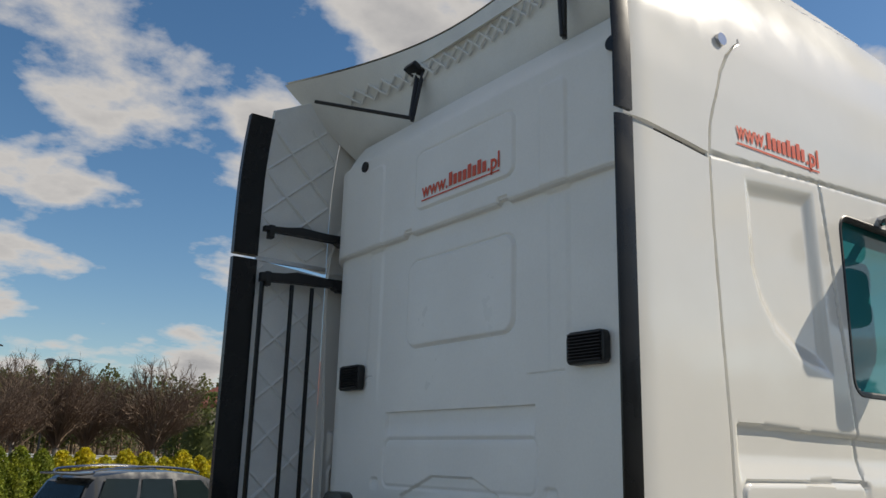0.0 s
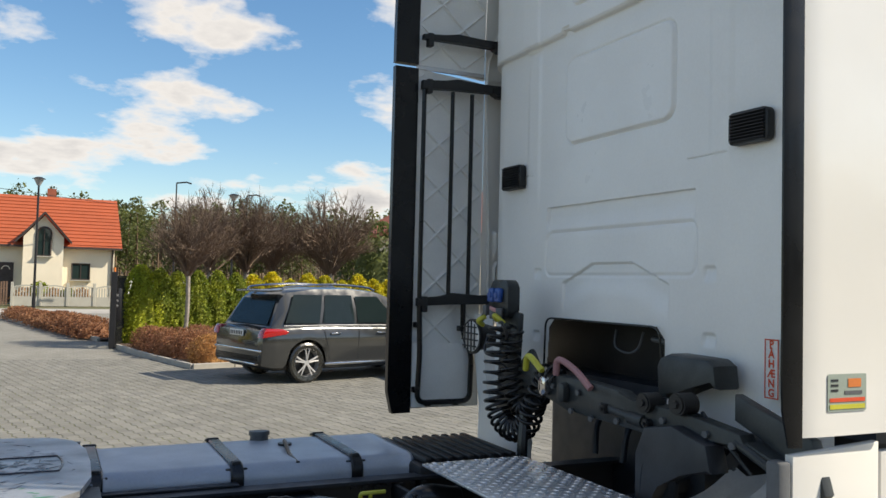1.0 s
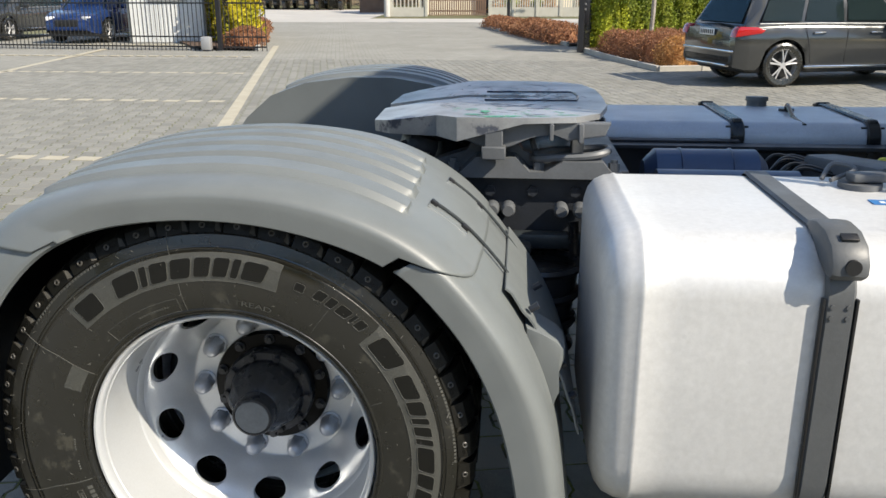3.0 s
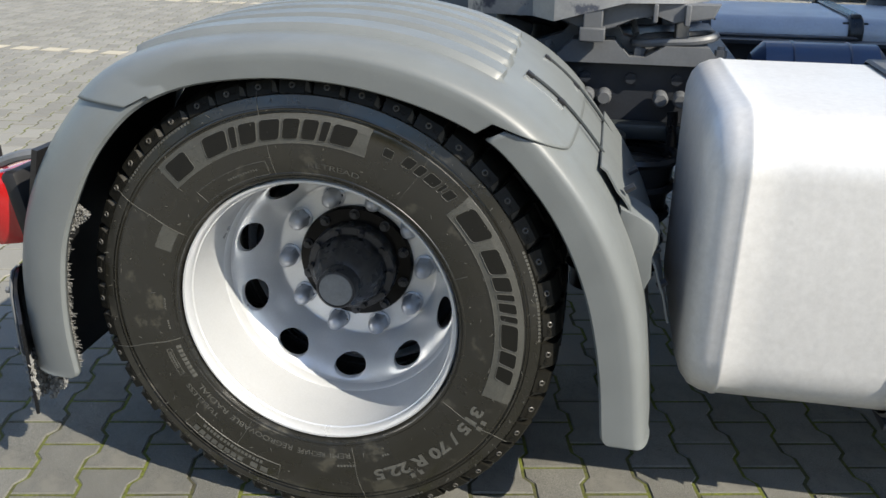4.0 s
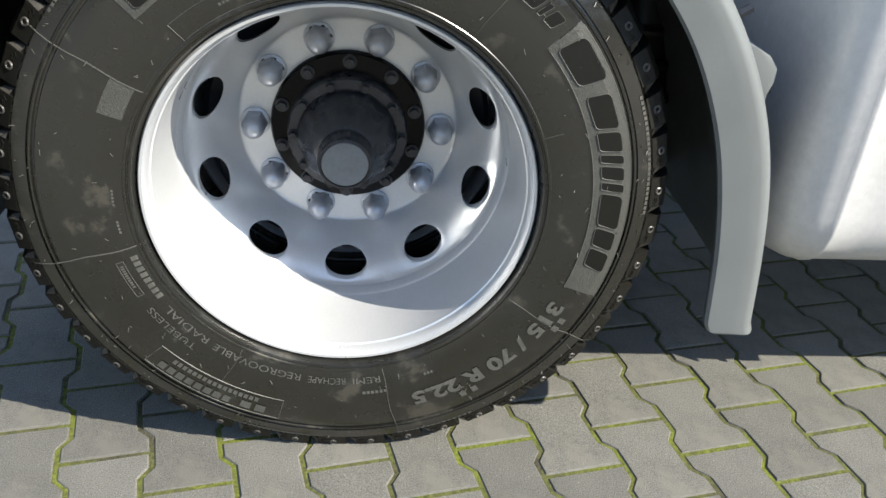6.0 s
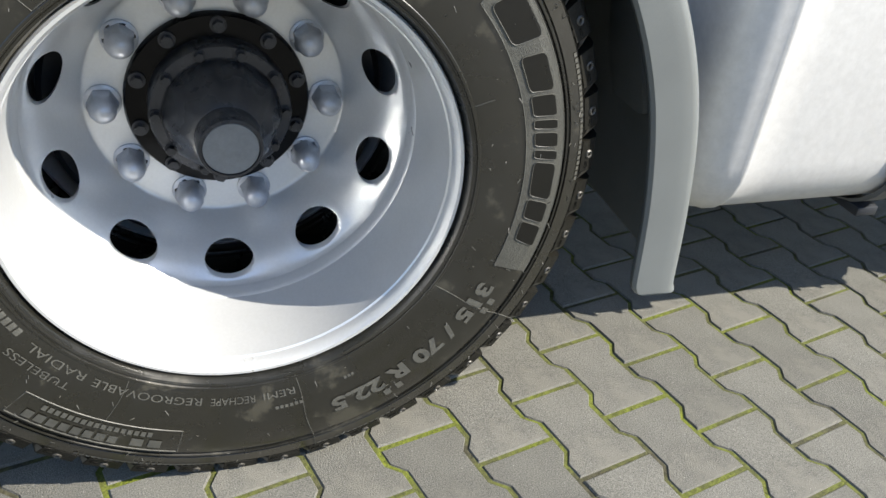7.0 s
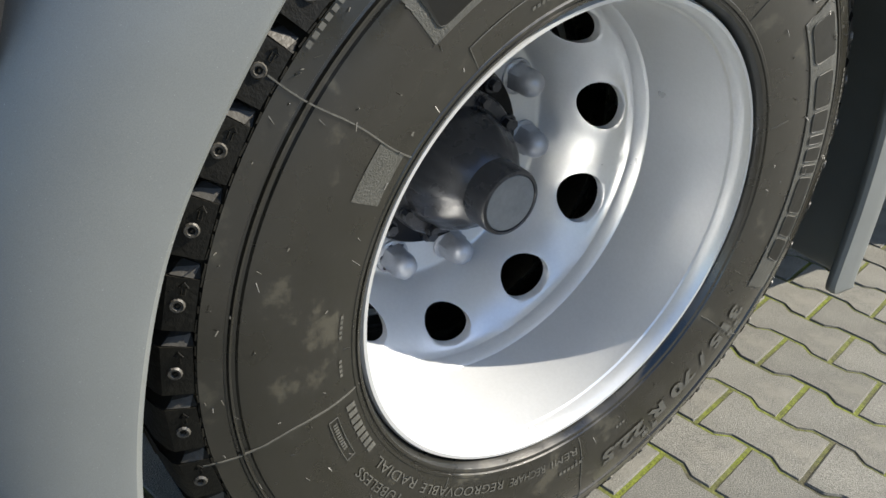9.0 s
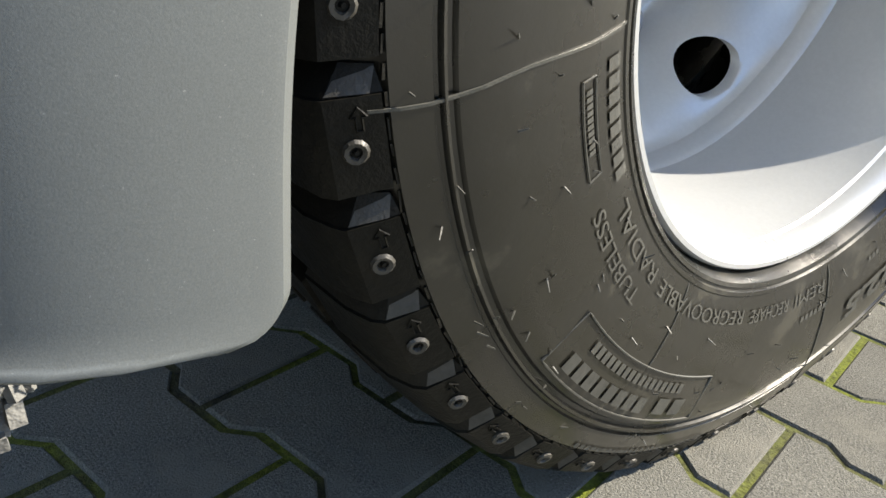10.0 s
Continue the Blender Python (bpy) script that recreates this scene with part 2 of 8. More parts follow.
def lin(a, b, n):
    return [a + (b - a) * i / n for i in range(n + 1)]


def rrect(cx, cy, w, h, r, seg=5):
    out = []
    for sx, sy, a0 in ((1, 1, 0), (-1, 1, 90), (-1, -1, 180), (1, -1, 270)):
        for j in range(seg + 1):
            a = radians(a0 + 90 * j / seg)
            out.append((cx + sx * (w / 2 - r) + r * math.cos(a), cy + sy * (h / 2 - r) + r * math.sin(a)))
    return out


def sdf_rr(u, v, cu, cv, w, h, r):
    """Signed distance to a rounded rectangle, negative inside."""
    qu, qv = abs(u - cu) - w / 2 + r, abs(v - cv) - h / 2 + r
    return math.hypot(max(qu, 0), max(qv, 0)) + min(max(qu, qv), 0) - r


def step(d, w):
    """1 well inside (d < 0), 0 outside, smooth over w."""
    t = min(1, max(0, 0.5 - d / w))
    return t * t * (3 - 2 * t)


def lettering(body, size, depth=0.0, bold=0.0, align="CENTER"):
    """Vertices and faces of a line of the built-in font, flat in x and y, about its centre."""
    cu = bpy.data.curves.new("line", "FONT")
    cu.body, cu.size, cu.extrude, cu.align_x, cu.align_y = body, size, depth, align, "CENTER"
    cu.offset, cu.resolution_u = bold, 3
    ob = new("line", cu)
    dg = bpy.context.evaluated_depsgraph_get()
    me = bpy.data.meshes.new_from_object(ob.evaluated_get(dg))
    vs = [v.co.copy() for v in me.vertices]
    fs = [tuple(p.vertices) for p in me.polygons]
    bpy.data.objects.remove(ob)
    bpy.data.curves.remove(cu)
    bpy.data.meshes.remove(me)
    return vs, fs


def put_mesh(bm, vs, fs, fn):
    nv = [bm.verts.new(fn(v)) for v in vs]
    for f in fs:
        try:
            bm.faces.new([nv[i] for i in f])
        except ValueError:
            pass


def interp(tab, x):
    for (x0, y0), (x1, y1) in zip(tab, tab[1:]):
        if x <= x1:
            return y0 + (y1 - y0) * (x - x0) / (x1 - x0)
    return tab[-1][1]


def smooth_line(pts, per=6):
    """A Catmull-Rom line through the points."""
    pts = [Vector(p) for p in pts]
    ext = [pts[0] * 2 - pts[1], *pts, pts[-1] * 2 - pts[-2]]
    out = []
    for i in range(1, len(ext) - 2):
        a, b, c, d = ext[i - 1:i + 3]
        for j in range(per):
            t = j / per
            out.append(0.5 * (b * 2 + (c - a) * t + (a * 2 - b * 5 + c * 4 - d) * t * t + (b * 3 - a - c * 3 + d) * t ** 3))
    return out + [pts[-1]]


def refit(before, fn):
    """Fits a group of finished parts to the truck's true proportions; fn takes and returns x, y, z."""
    for ob in [o for o in scene.objects if o not in before and o.type == "MESH"]:
        if ob.matrix_basis == Matrix.Identity(4):
            for v in ob.data.vertices:
                v.co = fn(*v.co)

# ---- truck: rear wheels ----
truck = thing("tractor_truck", "white semi tractor truck with silver tanks and grey mudguards", "truck")
AX = 0.496                     # axle height
N_LUG = 45


def arc_pt(r, a, y):
    return Vector((r * math.cos(a), y, AX + r * math.sin(a)))


def set_down(bm):
    """The loaded tyre lies flat where it meets the ground."""
    for v in bm.verts:
        if v.co.z < 0.0015:
            v.co.z = 0.0015


def tyre_mesh(outer):
    """Carcass: bead rings, bulging sidewall, a thin rib, the print band, and a drum under the lugs."""
    o = outer
    prof = [(0.284, 0.062), (0.292, 0.052), (0.2985, 0.040), (0.3015, 0.028), (0.3035, 0.019), (0.3062, 0.0125), (0.3095, 0.0112), (0.3105, 0.0126), (0.3122, 0.0122), (0.3132, 0.0098), (0.3165, 0.0090), (0.3175, 0.0098),
            (0.325, 0.0078), (0.350, 0.003), (0.378, 0.0), (0.405, 0.0), (0.424, 0.0012), (0.4345, 0.0040), (0.4362, 0.0066), (0.4395, 0.0072), (0.4408, 0.0040), (0.4428, 0.0036), (0.4440, 0.0070), (0.4462, 0.0078),
            (0.4476, 0.0058), (0.4680, 0.0112), (0.4695, 0.0162), (0.474, 0.021), (0.484, 0.032), (0.490, 0.048), (0.493, 0.08), (0.494, 0.155), (0.494, 0.22), (0.486, 0.285), (0.468, 0.30), (0.40, 0.31), (0.34, 0.305), (0.29, 0.28)]
    bm = bm_new()
    lathe(bm, [(r, o + y) for r, y in prof], 180, (0, AX))
    set_down(bm)
    return bm


LUG_FACE = [(0.4690, 0.0180), (0.4715, 0.0118), (0.4955, 0.0222), (0.5005, 0.0300), (0.5050, 0.0480), (0.5075, 0.0850), (0.4900, 0.0850), (0.4780, 0.0360)]
LUG_LOW = [(0.4690, 0.0185), (0.4718, 0.0165), (0.4825, 0.0280), (0.4880, 0.0380), (0.4925, 0.0520), (0.4935, 0.0850), (0.4880, 0.0850), (0.4770, 0.0380)]


def lug_mesh(outer, worn):
    """Tread lugs: a shoulder face with a stud hole and an arrow, a sloping notch beside it, and blocks across the tread."""
    bm = bm_new()
    w = 2 * math.pi / N_LUG

    def wedge(bm, a, f0, s0, f1, s1):
        ends = []
        for f, sec in ((f0, s0), (f1, s1)):
            ends.append([bm.verts.new(arc_pt(r, a + w * (f - 1.6 * max(0.0, y - 0.033)), outer + y)) for r, y in sec])
        n = len(s0)
        for i in range(n):
            bm.faces.new((ends[0][i], ends[0][(i + 1) % n], ends[1][(i + 1) % n], ends[1][i]))
        bm.faces.new(ends[0][::-1])
        bm.faces.new(ends[1])

    def block(a0, f0, f1, y0, y1, r0, r1, cut):
        cs = []
        for rr, sh in ((r0, 0.0), (r1, 0.02)):
            for f, y in ((f0 + sh, y0), (f1 - sh, y0), (f1 - sh - cut, y1), (f0 + sh - cut, y1)):
                cs.append(bm.verts.new(arc_pt(rr, a0 + w * f, outer + y)))
        for q in ((4, 5, 6, 7), (0, 1, 5, 4), (1, 2, 6, 5), (2, 3, 7, 6), (3, 0, 4, 7)):
            bm.faces.new([cs[i] for i in q])
    rnd = random.Random(8)
    for k in range(N_LUG):
        a0 = radians(180.35) + w * k
        jit = rnd.uniform(-0.02, 0.02)
        face = [(r + rnd.uniform(-0.0012, 0.0008) * (i in (2, 3, 4, 5)), y) for i, (r, y) in enumerate(LUG_FACE)]
        wedge(bm, a0, -0.38 + jit, face, 0.36 + jit, face)
        low = [(r - 0.0015, y + 0.0012) for r, y in face]
        wedge(bm, a0, -0.57 + jit, LUG_LOW, -0.385 + jit, low)
        # worn facet at the foot of each notch, its bright sheen put into the colour
        q = [worn.verts.new(arc_pt(r, a0 + w * (f + jit), outer + y - 0.0008)) for f, (r, y) in ((-0.56, LUG_LOW[1]), (-0.54, LUG_LOW[2]), (-0.40, low[2]), (-0.39, (0.4760, 0.0150)))]
        worn.faces.new(q)
        block(a0, -0.30, 0.32, 0.097, 0.140, 0.492, 0.508, 0.12)
        block(a0, 0.02, 0.66, 0.150, 0.195, 0.492, 0.508, -0.12)
        block(a0, -0.30, 0.30, 0.205, 0.285, 0.484, 0.507, 0.05)
        # stud hole rim with its nub, and a small arrow mark
        t = Vector((-math.sin(a0), 0, math.cos(a0)))
        rad = Vector((math.cos(a0) * 0.91, 0.41, math.sin(a0) * 0.91))
        c = arc_pt(0.4850, a0, outer + 0.0172)
        # the rim's highlight is put into the same paler colour
        tube(worn, [c + (t * math.cos(j * math.pi / 6) + rad * math.sin(j * math.pi / 6)) * 0.0048 for j in range(12)], 0.0019, 5, closed=True)
        cyl(bm, c + Vector((0, 0.002, 0)), c - Vector((0, 0.0012, 0)), 0.0016, 0.0012, 6)
        c2 = arc_pt(0.4820, a0 - w * 0.24, outer + 0.0158)
        tube(bm, [c2 + t * 0.006 - rad * 0.0016, c2 - t * 0.001 - rad * 0.0016, c2 - t * 0.001 - rad * 0.004, c2 - t * 0.006, c2 - t * 0.001 + rad * 0.004, c2 - t * 0.001 + rad * 0.0016, c2 + t * 0.006 + rad * 0.0016], 0.0006, 4, closed=True)
        # torn flash along the inner edge of the tread band
        for j in range(5):
            q = arc_pt(0.4692, a0 + w * (j / 5 - 0.4), outer + 0.0125)
            e = arc_pt(0.4692 + rnd.uniform(-0.0012, 0.0012), a0 + w * (j / 5 - 0.4 + rnd.uniform(0.1, 0.2)), outer + 0.0125)
            tube(bm, [q, e], rnd.uniform(0.0006, 0.0014), 4)
    set_down(bm)
    set_down(worn)
    return bm


def arc_patch(bm, a0, a1, r0, r1, y, n=24, lift=0.0):
    """A raised patch on the sidewall between two angles, degrees."""
    vs = []
    for i in range(n + 1):
        a = radians(a0 + (a1 - a0) * i / n)
        vs.append([bm.verts.new(arc_pt(r, a, y + side_fall(r) - lift)) for r in lin(r0, r1, 4)])
    for i in range(n):
        for j in range(4):
            bm.faces.new((vs[i][j], vs[i + 1][j], vs[i + 1][j + 1], vs[i][j + 1]))


def side_fall(r):
    return interp([(0.287, 0.027), (0.303, 0.0155), (0.325, 0.0078), (0.35, 0.003), (0.378, 0.0), (0.405, 0.0), (0.424, 0.0012), (0.4345, 0.0040), (0.4476, 0.0058), (0.468, 0.0112), (0.4985, 0.0240)], r)


def arc_text(bm, body, size, r, a_from, a_to, y, lift=0.0016, bold=0.0):
    """Raised lettering run clockwise round the sidewall between two angles, its feet towards the hub."""
    vs, fs = lettering(body, size, 0.0, bold)
    lo, hi = min(v.x for v in vs), max(v.x for v in vs)

    def bend(v):
        a = radians(a_from + (a_to - a_from) * (v.x - lo) / (hi - lo))
        rr = r + v.y
        return arc_pt(rr, a, y + side_fall(rr) - lift)
    put_mesh(bm, vs, fs, bend)


def bars_on_arc(bm, a0, a1, r0, r1, y, n, gap=0.3, lift=0.003, slant=0.0):
    w = (a1 - a0) / n
    for i in range(n):
        s = a0 + w * i
        arc_patch(bm, s, s + w * (1 - gap), r0, r1, y, 3, lift)


OUT = -1.245                   # outer face of the outer tyre


RIM_SECTION = [(0.2990, 0.020), (0.3000, 0.006), (0.2995, -0.002), (0.2970, -0.0062), (0.2930, -0.0058), (0.2905, -0.001), (0.2885, 0.004), (0.2872, 0.010), (0.2868, 0.0165), (0.2846, 0.0190), (0.2840, 0.030), (0.2822, 0.050),
               (0.2805, 0.075), (0.2792, 0.098), (0.2785, 0.116), (0.2774, 0.130), (0.2766, 0.144), (0.2760, 0.152), (0.2728, 0.1575), (0.2718, 0.1650), (0.2700, 0.1690), (0.2697, 0.1780), (0.2685, 0.184)]


def rear_wheel(outer, parent, seen=True):
    o = outer
    wheel = new("wheel")
    wheel.parent = parent
    tagged(wheel, label="wide truck wheel with silver dished rim and worn black tyre")
    tyre = part("tyre", tyre_mesh(o), TYRE, wheel, "black truck tyre with raised sidewall lettering", 30)
    worn = bm_new()
    part("tread", lug_mesh(o, worn), TREAD, wheel, smooth=25, kind="stuff")
    part("tread_edge", worn, TREAD_EDGE, wheel, "worn tread lug edges with their bright sheen put into the grey colour", smooth=25, kind="stuff")
    bm = bm_new()
    ro = o + 0.027             # rim lip
    lathe(bm, [(r, ro + y) for r, y in RIM_SECTION], 144, (0, AX))
    part("rim_barrel", bm, RIM, wheel, smooth=24)
    part("rim_disc", disc_mesh(ro), RIM, wheel, smooth=40)
    if not seen:
        return wheel
    seat = ro + 0.302
    for k in range(10):
        a = radians(36 * k)
        part("wheel_nut", nut_mesh(0.1675, a, seat), NUT, wheel, smooth=30)
    return wheel


def disc_y(r, ro):
    return ro + interp([(0.10, 0.302), (0.193, 0.302), (0.1975, 0.300), (0.201, 0.294), (0.205, 0.285), (0.210, 0.274), (0.235, 0.226), (0.250, 0.203), (0.258, 0.194), (0.2645, 0.187), (0.2680, 0.1815), (0.2705, 0.1740)], r)


def disc_mesh(ro):
    """Dished disc with ten round hand holes in its slope."""
    bm = bm_new()
    lathe(bm, [(r, disc_y(r, ro)) for r in (0.098, 0.15, 0.19, 0.195, 0.1975, 0.1995, 0.2015, 0.204)], 80, (0, AX))
    r1, r2, rh = 0.204, 0.2705, 0.2435
    half = radians(18) * rh
    rim_pts = [(half * t, r1 - rh) for t in lin(-1, 1, 8)[:-1]] + [(half, (r1 - rh) + (r2 - r1) * t) for t in lin(0, 1, 8)[:-1]]
    rim_pts += [(half * t, r2 - rh) for t in lin(1, -1, 8)[:-1]] + [(-half, (r1 - rh) + (r2 - r1) * t) for t in lin(1, 0, 8)[:-1]]
    n = len(rim_pts)
    for k in range(10):
        mid = 36 * k + 18
        rings = []
        for q in range(6):
            ring = []
            for step_no, (u, v) in enumerate(rim_pts):
                a = radians(225 + 360 * step_no / n)
                hu, hv = 0.0392 * math.cos(a), 0.0196 * math.sin(a)
                f = (q / 5) ** 1.3
                uu, vv = hu + (u - hu) * f, hv + (v - hv) * f
                r = rh + vv
                ring.append(bm.verts.new(arc_pt(r, radians(mid) + uu / rh, disc_y(r, ro) - (0.0012 if q == 1 else 0))))
            rings.append(ring)
        back = [bm.verts.new(v.co + Vector((0, 0.012, 0))) for v in rings[0]]
        for q in range(5):
            for i in range(n):
                bm.faces.new((rings[q][i], rings[q][(i + 1) % n], rings[q + 1][(i + 1) % n], rings[q + 1][i]))
        for i in range(n):
            bm.faces.new((back[i], back[(i + 1) % n], rings[0][(i + 1) % n], rings[0][i]))
    bmesh.ops.remove_doubles(bm, verts=bm.verts, dist=0.0003)
    return bm


def nut_mesh(r, a, seat):
    bm = bm_new()
    c = arc_pt(r, a, 0)
    prof = [(0.0270, seat), (0.0270, seat - 0.004), (0.0235, seat - 0.006)]
    rings = []
    n = 24
    for rr, y in prof:
        rings.append([bm.verts.new((c.x + rr * math.cos(2 * math.pi * i / n), y, c.z + rr * math.sin(2 * math.pi * i / n))) for i in range(n)])

    def hexr(i, rr):
        t = (2 * math.pi * i / n) % (math.pi / 3) - math.pi / 6
        return rr * math.cos(math.pi / 6) / math.cos(t)
    for rr, y, hexed in ((0.0235, seat - 0.006, 1), (0.0230, seat - 0.024, 1), (0.0205, seat - 0.028, 0), (0.0200, seat - 0.036, 0), (0.0165, seat - 0.045, 0), (0.0100, seat - 0.051, 0), (0.003, seat - 0.0530, 0)):
        rings.append([bm.verts.new((c.x + (hexr(i, rr) if hexed else rr) * math.cos(2 * math.pi * i / n + a), y, c.z + (hexr(i, rr) if hexed else rr) * math.sin(2 * math.pi * i / n + a))) for i in range(n)])
    for k in range(len(rings) - 1):
        for i in range(n):
            bm.faces.new((rings[k][i], rings[k][(i + 1) % n], rings[k + 1][(i + 1) % n], rings[k + 1][i]))
    bm.faces.new(rings[-1])
    return bm


wheel = rear_wheel(OUT, truck)
# sidewall marks: hatched patches with plain bars for the maker's and product names, and the size and type lettering
for a0, a1, r0, r1, lift, text in ((71.5, 134.6, 0.3785, 0.4345, 0.0012, "hatched paler sidewall patch"), (-20.0, 42.6, 0.3785, 0.4355, 0.0012, "hatched paler sidewall patch"), (148.6, 157.6, 0.3280, 0.3620, 0.0006, "small scuffed code patch")):
    bm = bm_new()
    arc_patch(bm, a0, a1, r0, r1, OUT, 44, lift)
    part("sidewall_patch", bm, TYRE_MARK, wheel, text, 0)
for a0, a1, r0, r1, wide in ((71.5, 134.6, 0.3785, 0.4345, 0.0008), (-20.0, 42.6, 0.3785, 0.4355, 0.0008), (222.3, 255.6, 0.3865, 0.4300, 0.0009), (103.2, 130.8, 0.3185, 0.3470, 0.0005), (197.5, 208.0, 0.3455, 0.3565, 0.0006)):
    bm = bm_new()
    ring = [arc_pt(q, radians(a), OUT + side_fall(q) - 0.0008) for q, a in [(r0, a0 + (a1 - a0) * t) for t in lin(0, 1, 40)] + [(r1, a0 + (a1 - a0) * t) for t in lin(1, 0, 40)]]
    tube(bm, ring, wide, 5, closed=True)
    part("patch_outline", bm, TYRE_LETTER, wheel, smooth=0)


def name_bar(a_from, wide, r0, r1, lean):
    """A slanting bar for one letter of a name, with rounded corners and a fine raised rim."""
    shape = [(u, v) for u, v in rrect(0.5, 0.5, 1.0, 1.0, 0.16, 3)]
    pts = [(r0 + (r1 - r0) * v, a_from - wide * u - lean * (v - 0.5)) for u, v in shape]
    bm = bm_new()
    bm.faces.new([bm.verts.new(arc_pt(q, radians(a), OUT + side_fall(q) - 0.0022)) for q, a in pts])
    part("maker_bar", bm, TYRE_BAR, wheel, smooth=0)
    bm = bm_new()
    tube(bm, [arc_pt(q, radians(a), OUT + side_fall(q) - 0.0021) for q, a in pts], 0.00055, 4, closed=True)
    part("bar_outline", bm, TYRE_LETTER, wheel, smooth=0)


for a0, r0, r1, lean, widths in ((119.6, 0.3865, 0.4260, 1.3, (7.6, 2.2, 5.2, 5.9, 4.6, 4.3, 2.2, 6.4)), (133.0, 0.3850, 0.4270, 0.0, (7.8,)), (40.5, 0.3870, 0.4290, 1.2, (9.4,)), (28.2, 0.3905, 0.4245, 1.2, (7.6, 4.4, 1.9, 3.0, 1.9, 7.8, 4.4, 4.6)), (61.2, 0.3980, 0.4200, 0.8, (3.0, 2.4, 3.8, 1.0, 2.6)), (67.0, 0.3970, 0.4140, 0.0, (2.8,))):
    for wide in widths:
        name_bar(a0, wide, r0, r1, lean)
        a0 -= wide + 0.85
bm = bm_new()
bars_on_arc(bm, 225, 244, 0.4100, 0.4240, OUT, 8, 0.25, 0.0014)
bars_on_arc(bm, 227, 250, 0.3930, 0.4020, OUT, 17, 0.3, 0.0012)
bars_on_arc(bm, 246, 253, 0.4080, 0.4230, OUT, 2, 0.3, 0.0012)
for a0, a1, n in ((119.7, 144.6, 24), (0.0, 24.5, 24), (238.0, 263.6, 24), (283, 300, 14)):
    bars_on_arc(bm, a0, a1, 0.4628, 0.4672, OUT, n, 0.3, 0.0010)
bars_on_arc(bm, 107, 119, 0.3310, 0.3350, OUT, 12, 0.3, 0.0008)
bars_on_arc(bm, 196.8, 211.6, 0.3225, 0.3335, OUT, 8, 0.25, 0.0010)
bars_on_arc(bm, 198.5, 205.5, 0.3485, 0.3535, OUT, 10, 0.3, 0.0008)
bars_on_arc(bm, 276, 283, 0.3560, 0.3620, OUT, 6, 0.3, 0.0008)
bars_on_arc(bm, 294, 297, 0.3430, 0.3480, OUT, 3, 0.3, 0.0008)
bars_on_arc(bm, 300, 306, 0.4060, 0.4180, OUT, 2, 0.5, 0.0010)
bars_on_arc(bm, 328, 333, 0.4060, 0.4180, OUT, 2, 0.4, 0.0010)
bars_on_arc(bm, 177, 182, 0.3300, 0.3335, OUT, 5, 0.3, 0.0008)
bars_on_arc(bm, 186, 190, 0.3300, 0.3335, OUT, 4, 0.3, 0.0008)
part("small_print", bm, TYRE_LETTER, wheel, "rows of small raised print", 0, kind="stuff")
bm = bm_new()
arc_text(bm, "315 / 70 R 22.5", 0.036, 0.3860, 335.0, 288.6, OUT, bold=0.0016)
part("size_lettering", bm, TYRE_LETTER, wheel, "raised tyre size lettering", 0)
for body, size, r, a_from, a_to in (("TUBELESS", 0.0165, 0.3535, 228.3, 212.2), ("RADIAL", 0.0175, 0.3320, 229.8, 214.5), ("REGROOVABLE", 0.0175, 0.3335, 258.4, 232.0), ("RECHAPE", 0.0175, 0.3345, 271.4, 260.6), ("REMI", 0.0175, 0.3345, 281.5, 273.5), ("RETREAD", 0.0155, 0.3345, 88.8, 71.2)):
    bm = bm_new()
    arc_text(bm, body, size, r, a_from, a_to, OUT, lift=0.0010)
    part("type_lettering", bm, TYRE_LETTER, wheel, "small raised type lettering", 0)
# thin mould lines and vent spews
bm = bm_new()
rng = random.Random(5)
for a, far, thick in ((148.4, 0.478, 0.0010), (194.2, 0.478, 0.0011), (101.0, 0.478, 0.0007), (282.6, 0.470, 0.0007), (22.0, 0.345, 0.0007), (328.8, 0.478, 0.0008), (239.5, 0.385, 0.0005), (56.0, 0.478, 0.0006)):
    tube(bm, [arc_pt(r, radians(a) + 0.004 * math.sin(r * 60), OUT + side_fall(r) - 0.0005) for r in lin(0.312, far, 12)], thick, 4)
for k in range(230):
    a, r = rng.uniform(0, 360), rng.choice((0.442, 0.462, 0.333, 0.372, 0.402, 0.425, 0.352, 0.455)) + rng.gauss(0, 0.003)
    p = arc_pt(r, radians(a), OUT + side_fall(r))
    d = Vector((rng.uniform(-1, 1), -rng.uniform(0.3, 1.2), rng.uniform(-1, 1))).normalized()
    cyl(bm, p, p + d * rng.uniform(0.003, 0.009), 0.0007, 0.0004, 4)
part("rubber_whisker", bm, TYRE_LETTER, wheel, "fine rubber moulding whiskers", 0, kind="stuff")

# hub of the outer wheel
hub = new("hub")
hub.parent = truck
tagged(hub, label="dark painted axle hub with ring of bolts")
seat = OUT + 0.027 + 0.302
bm = bm_new()
lathe(bm, [(0.139, seat + 0.01), (0.139, seat - 0.012), (0.136, seat - 0.017), (0.108, seat - 0.019), (0.1, seat - 0.02)], 64, (0, AX))
part("hub_flange", bm, HUB_BLACK, hub)
bm = bm_new()
lathe(bm, [(0.106, seat - 0.01), (0.106, seat - 0.050), (0.103, seat - 0.055), (0.088, seat - 0.057), (0.0860, seat - 0.060)], 80, (0, AX))
part("cover_flange", bm, HUB, hub)
bm = bm_new()


def cone_pt(i, k, prof, n):
    """A cone with ten shallow flutes that fade towards its small end."""
    r, y, f = prof[k]
    a = 2 * math.pi * i / n
    return (math.cos(a) * (r + f * max(-0.2, math.cos(10 * a))), y, AX + math.sin(a) * (r + f * max(-0.2, math.cos(10 * a))))


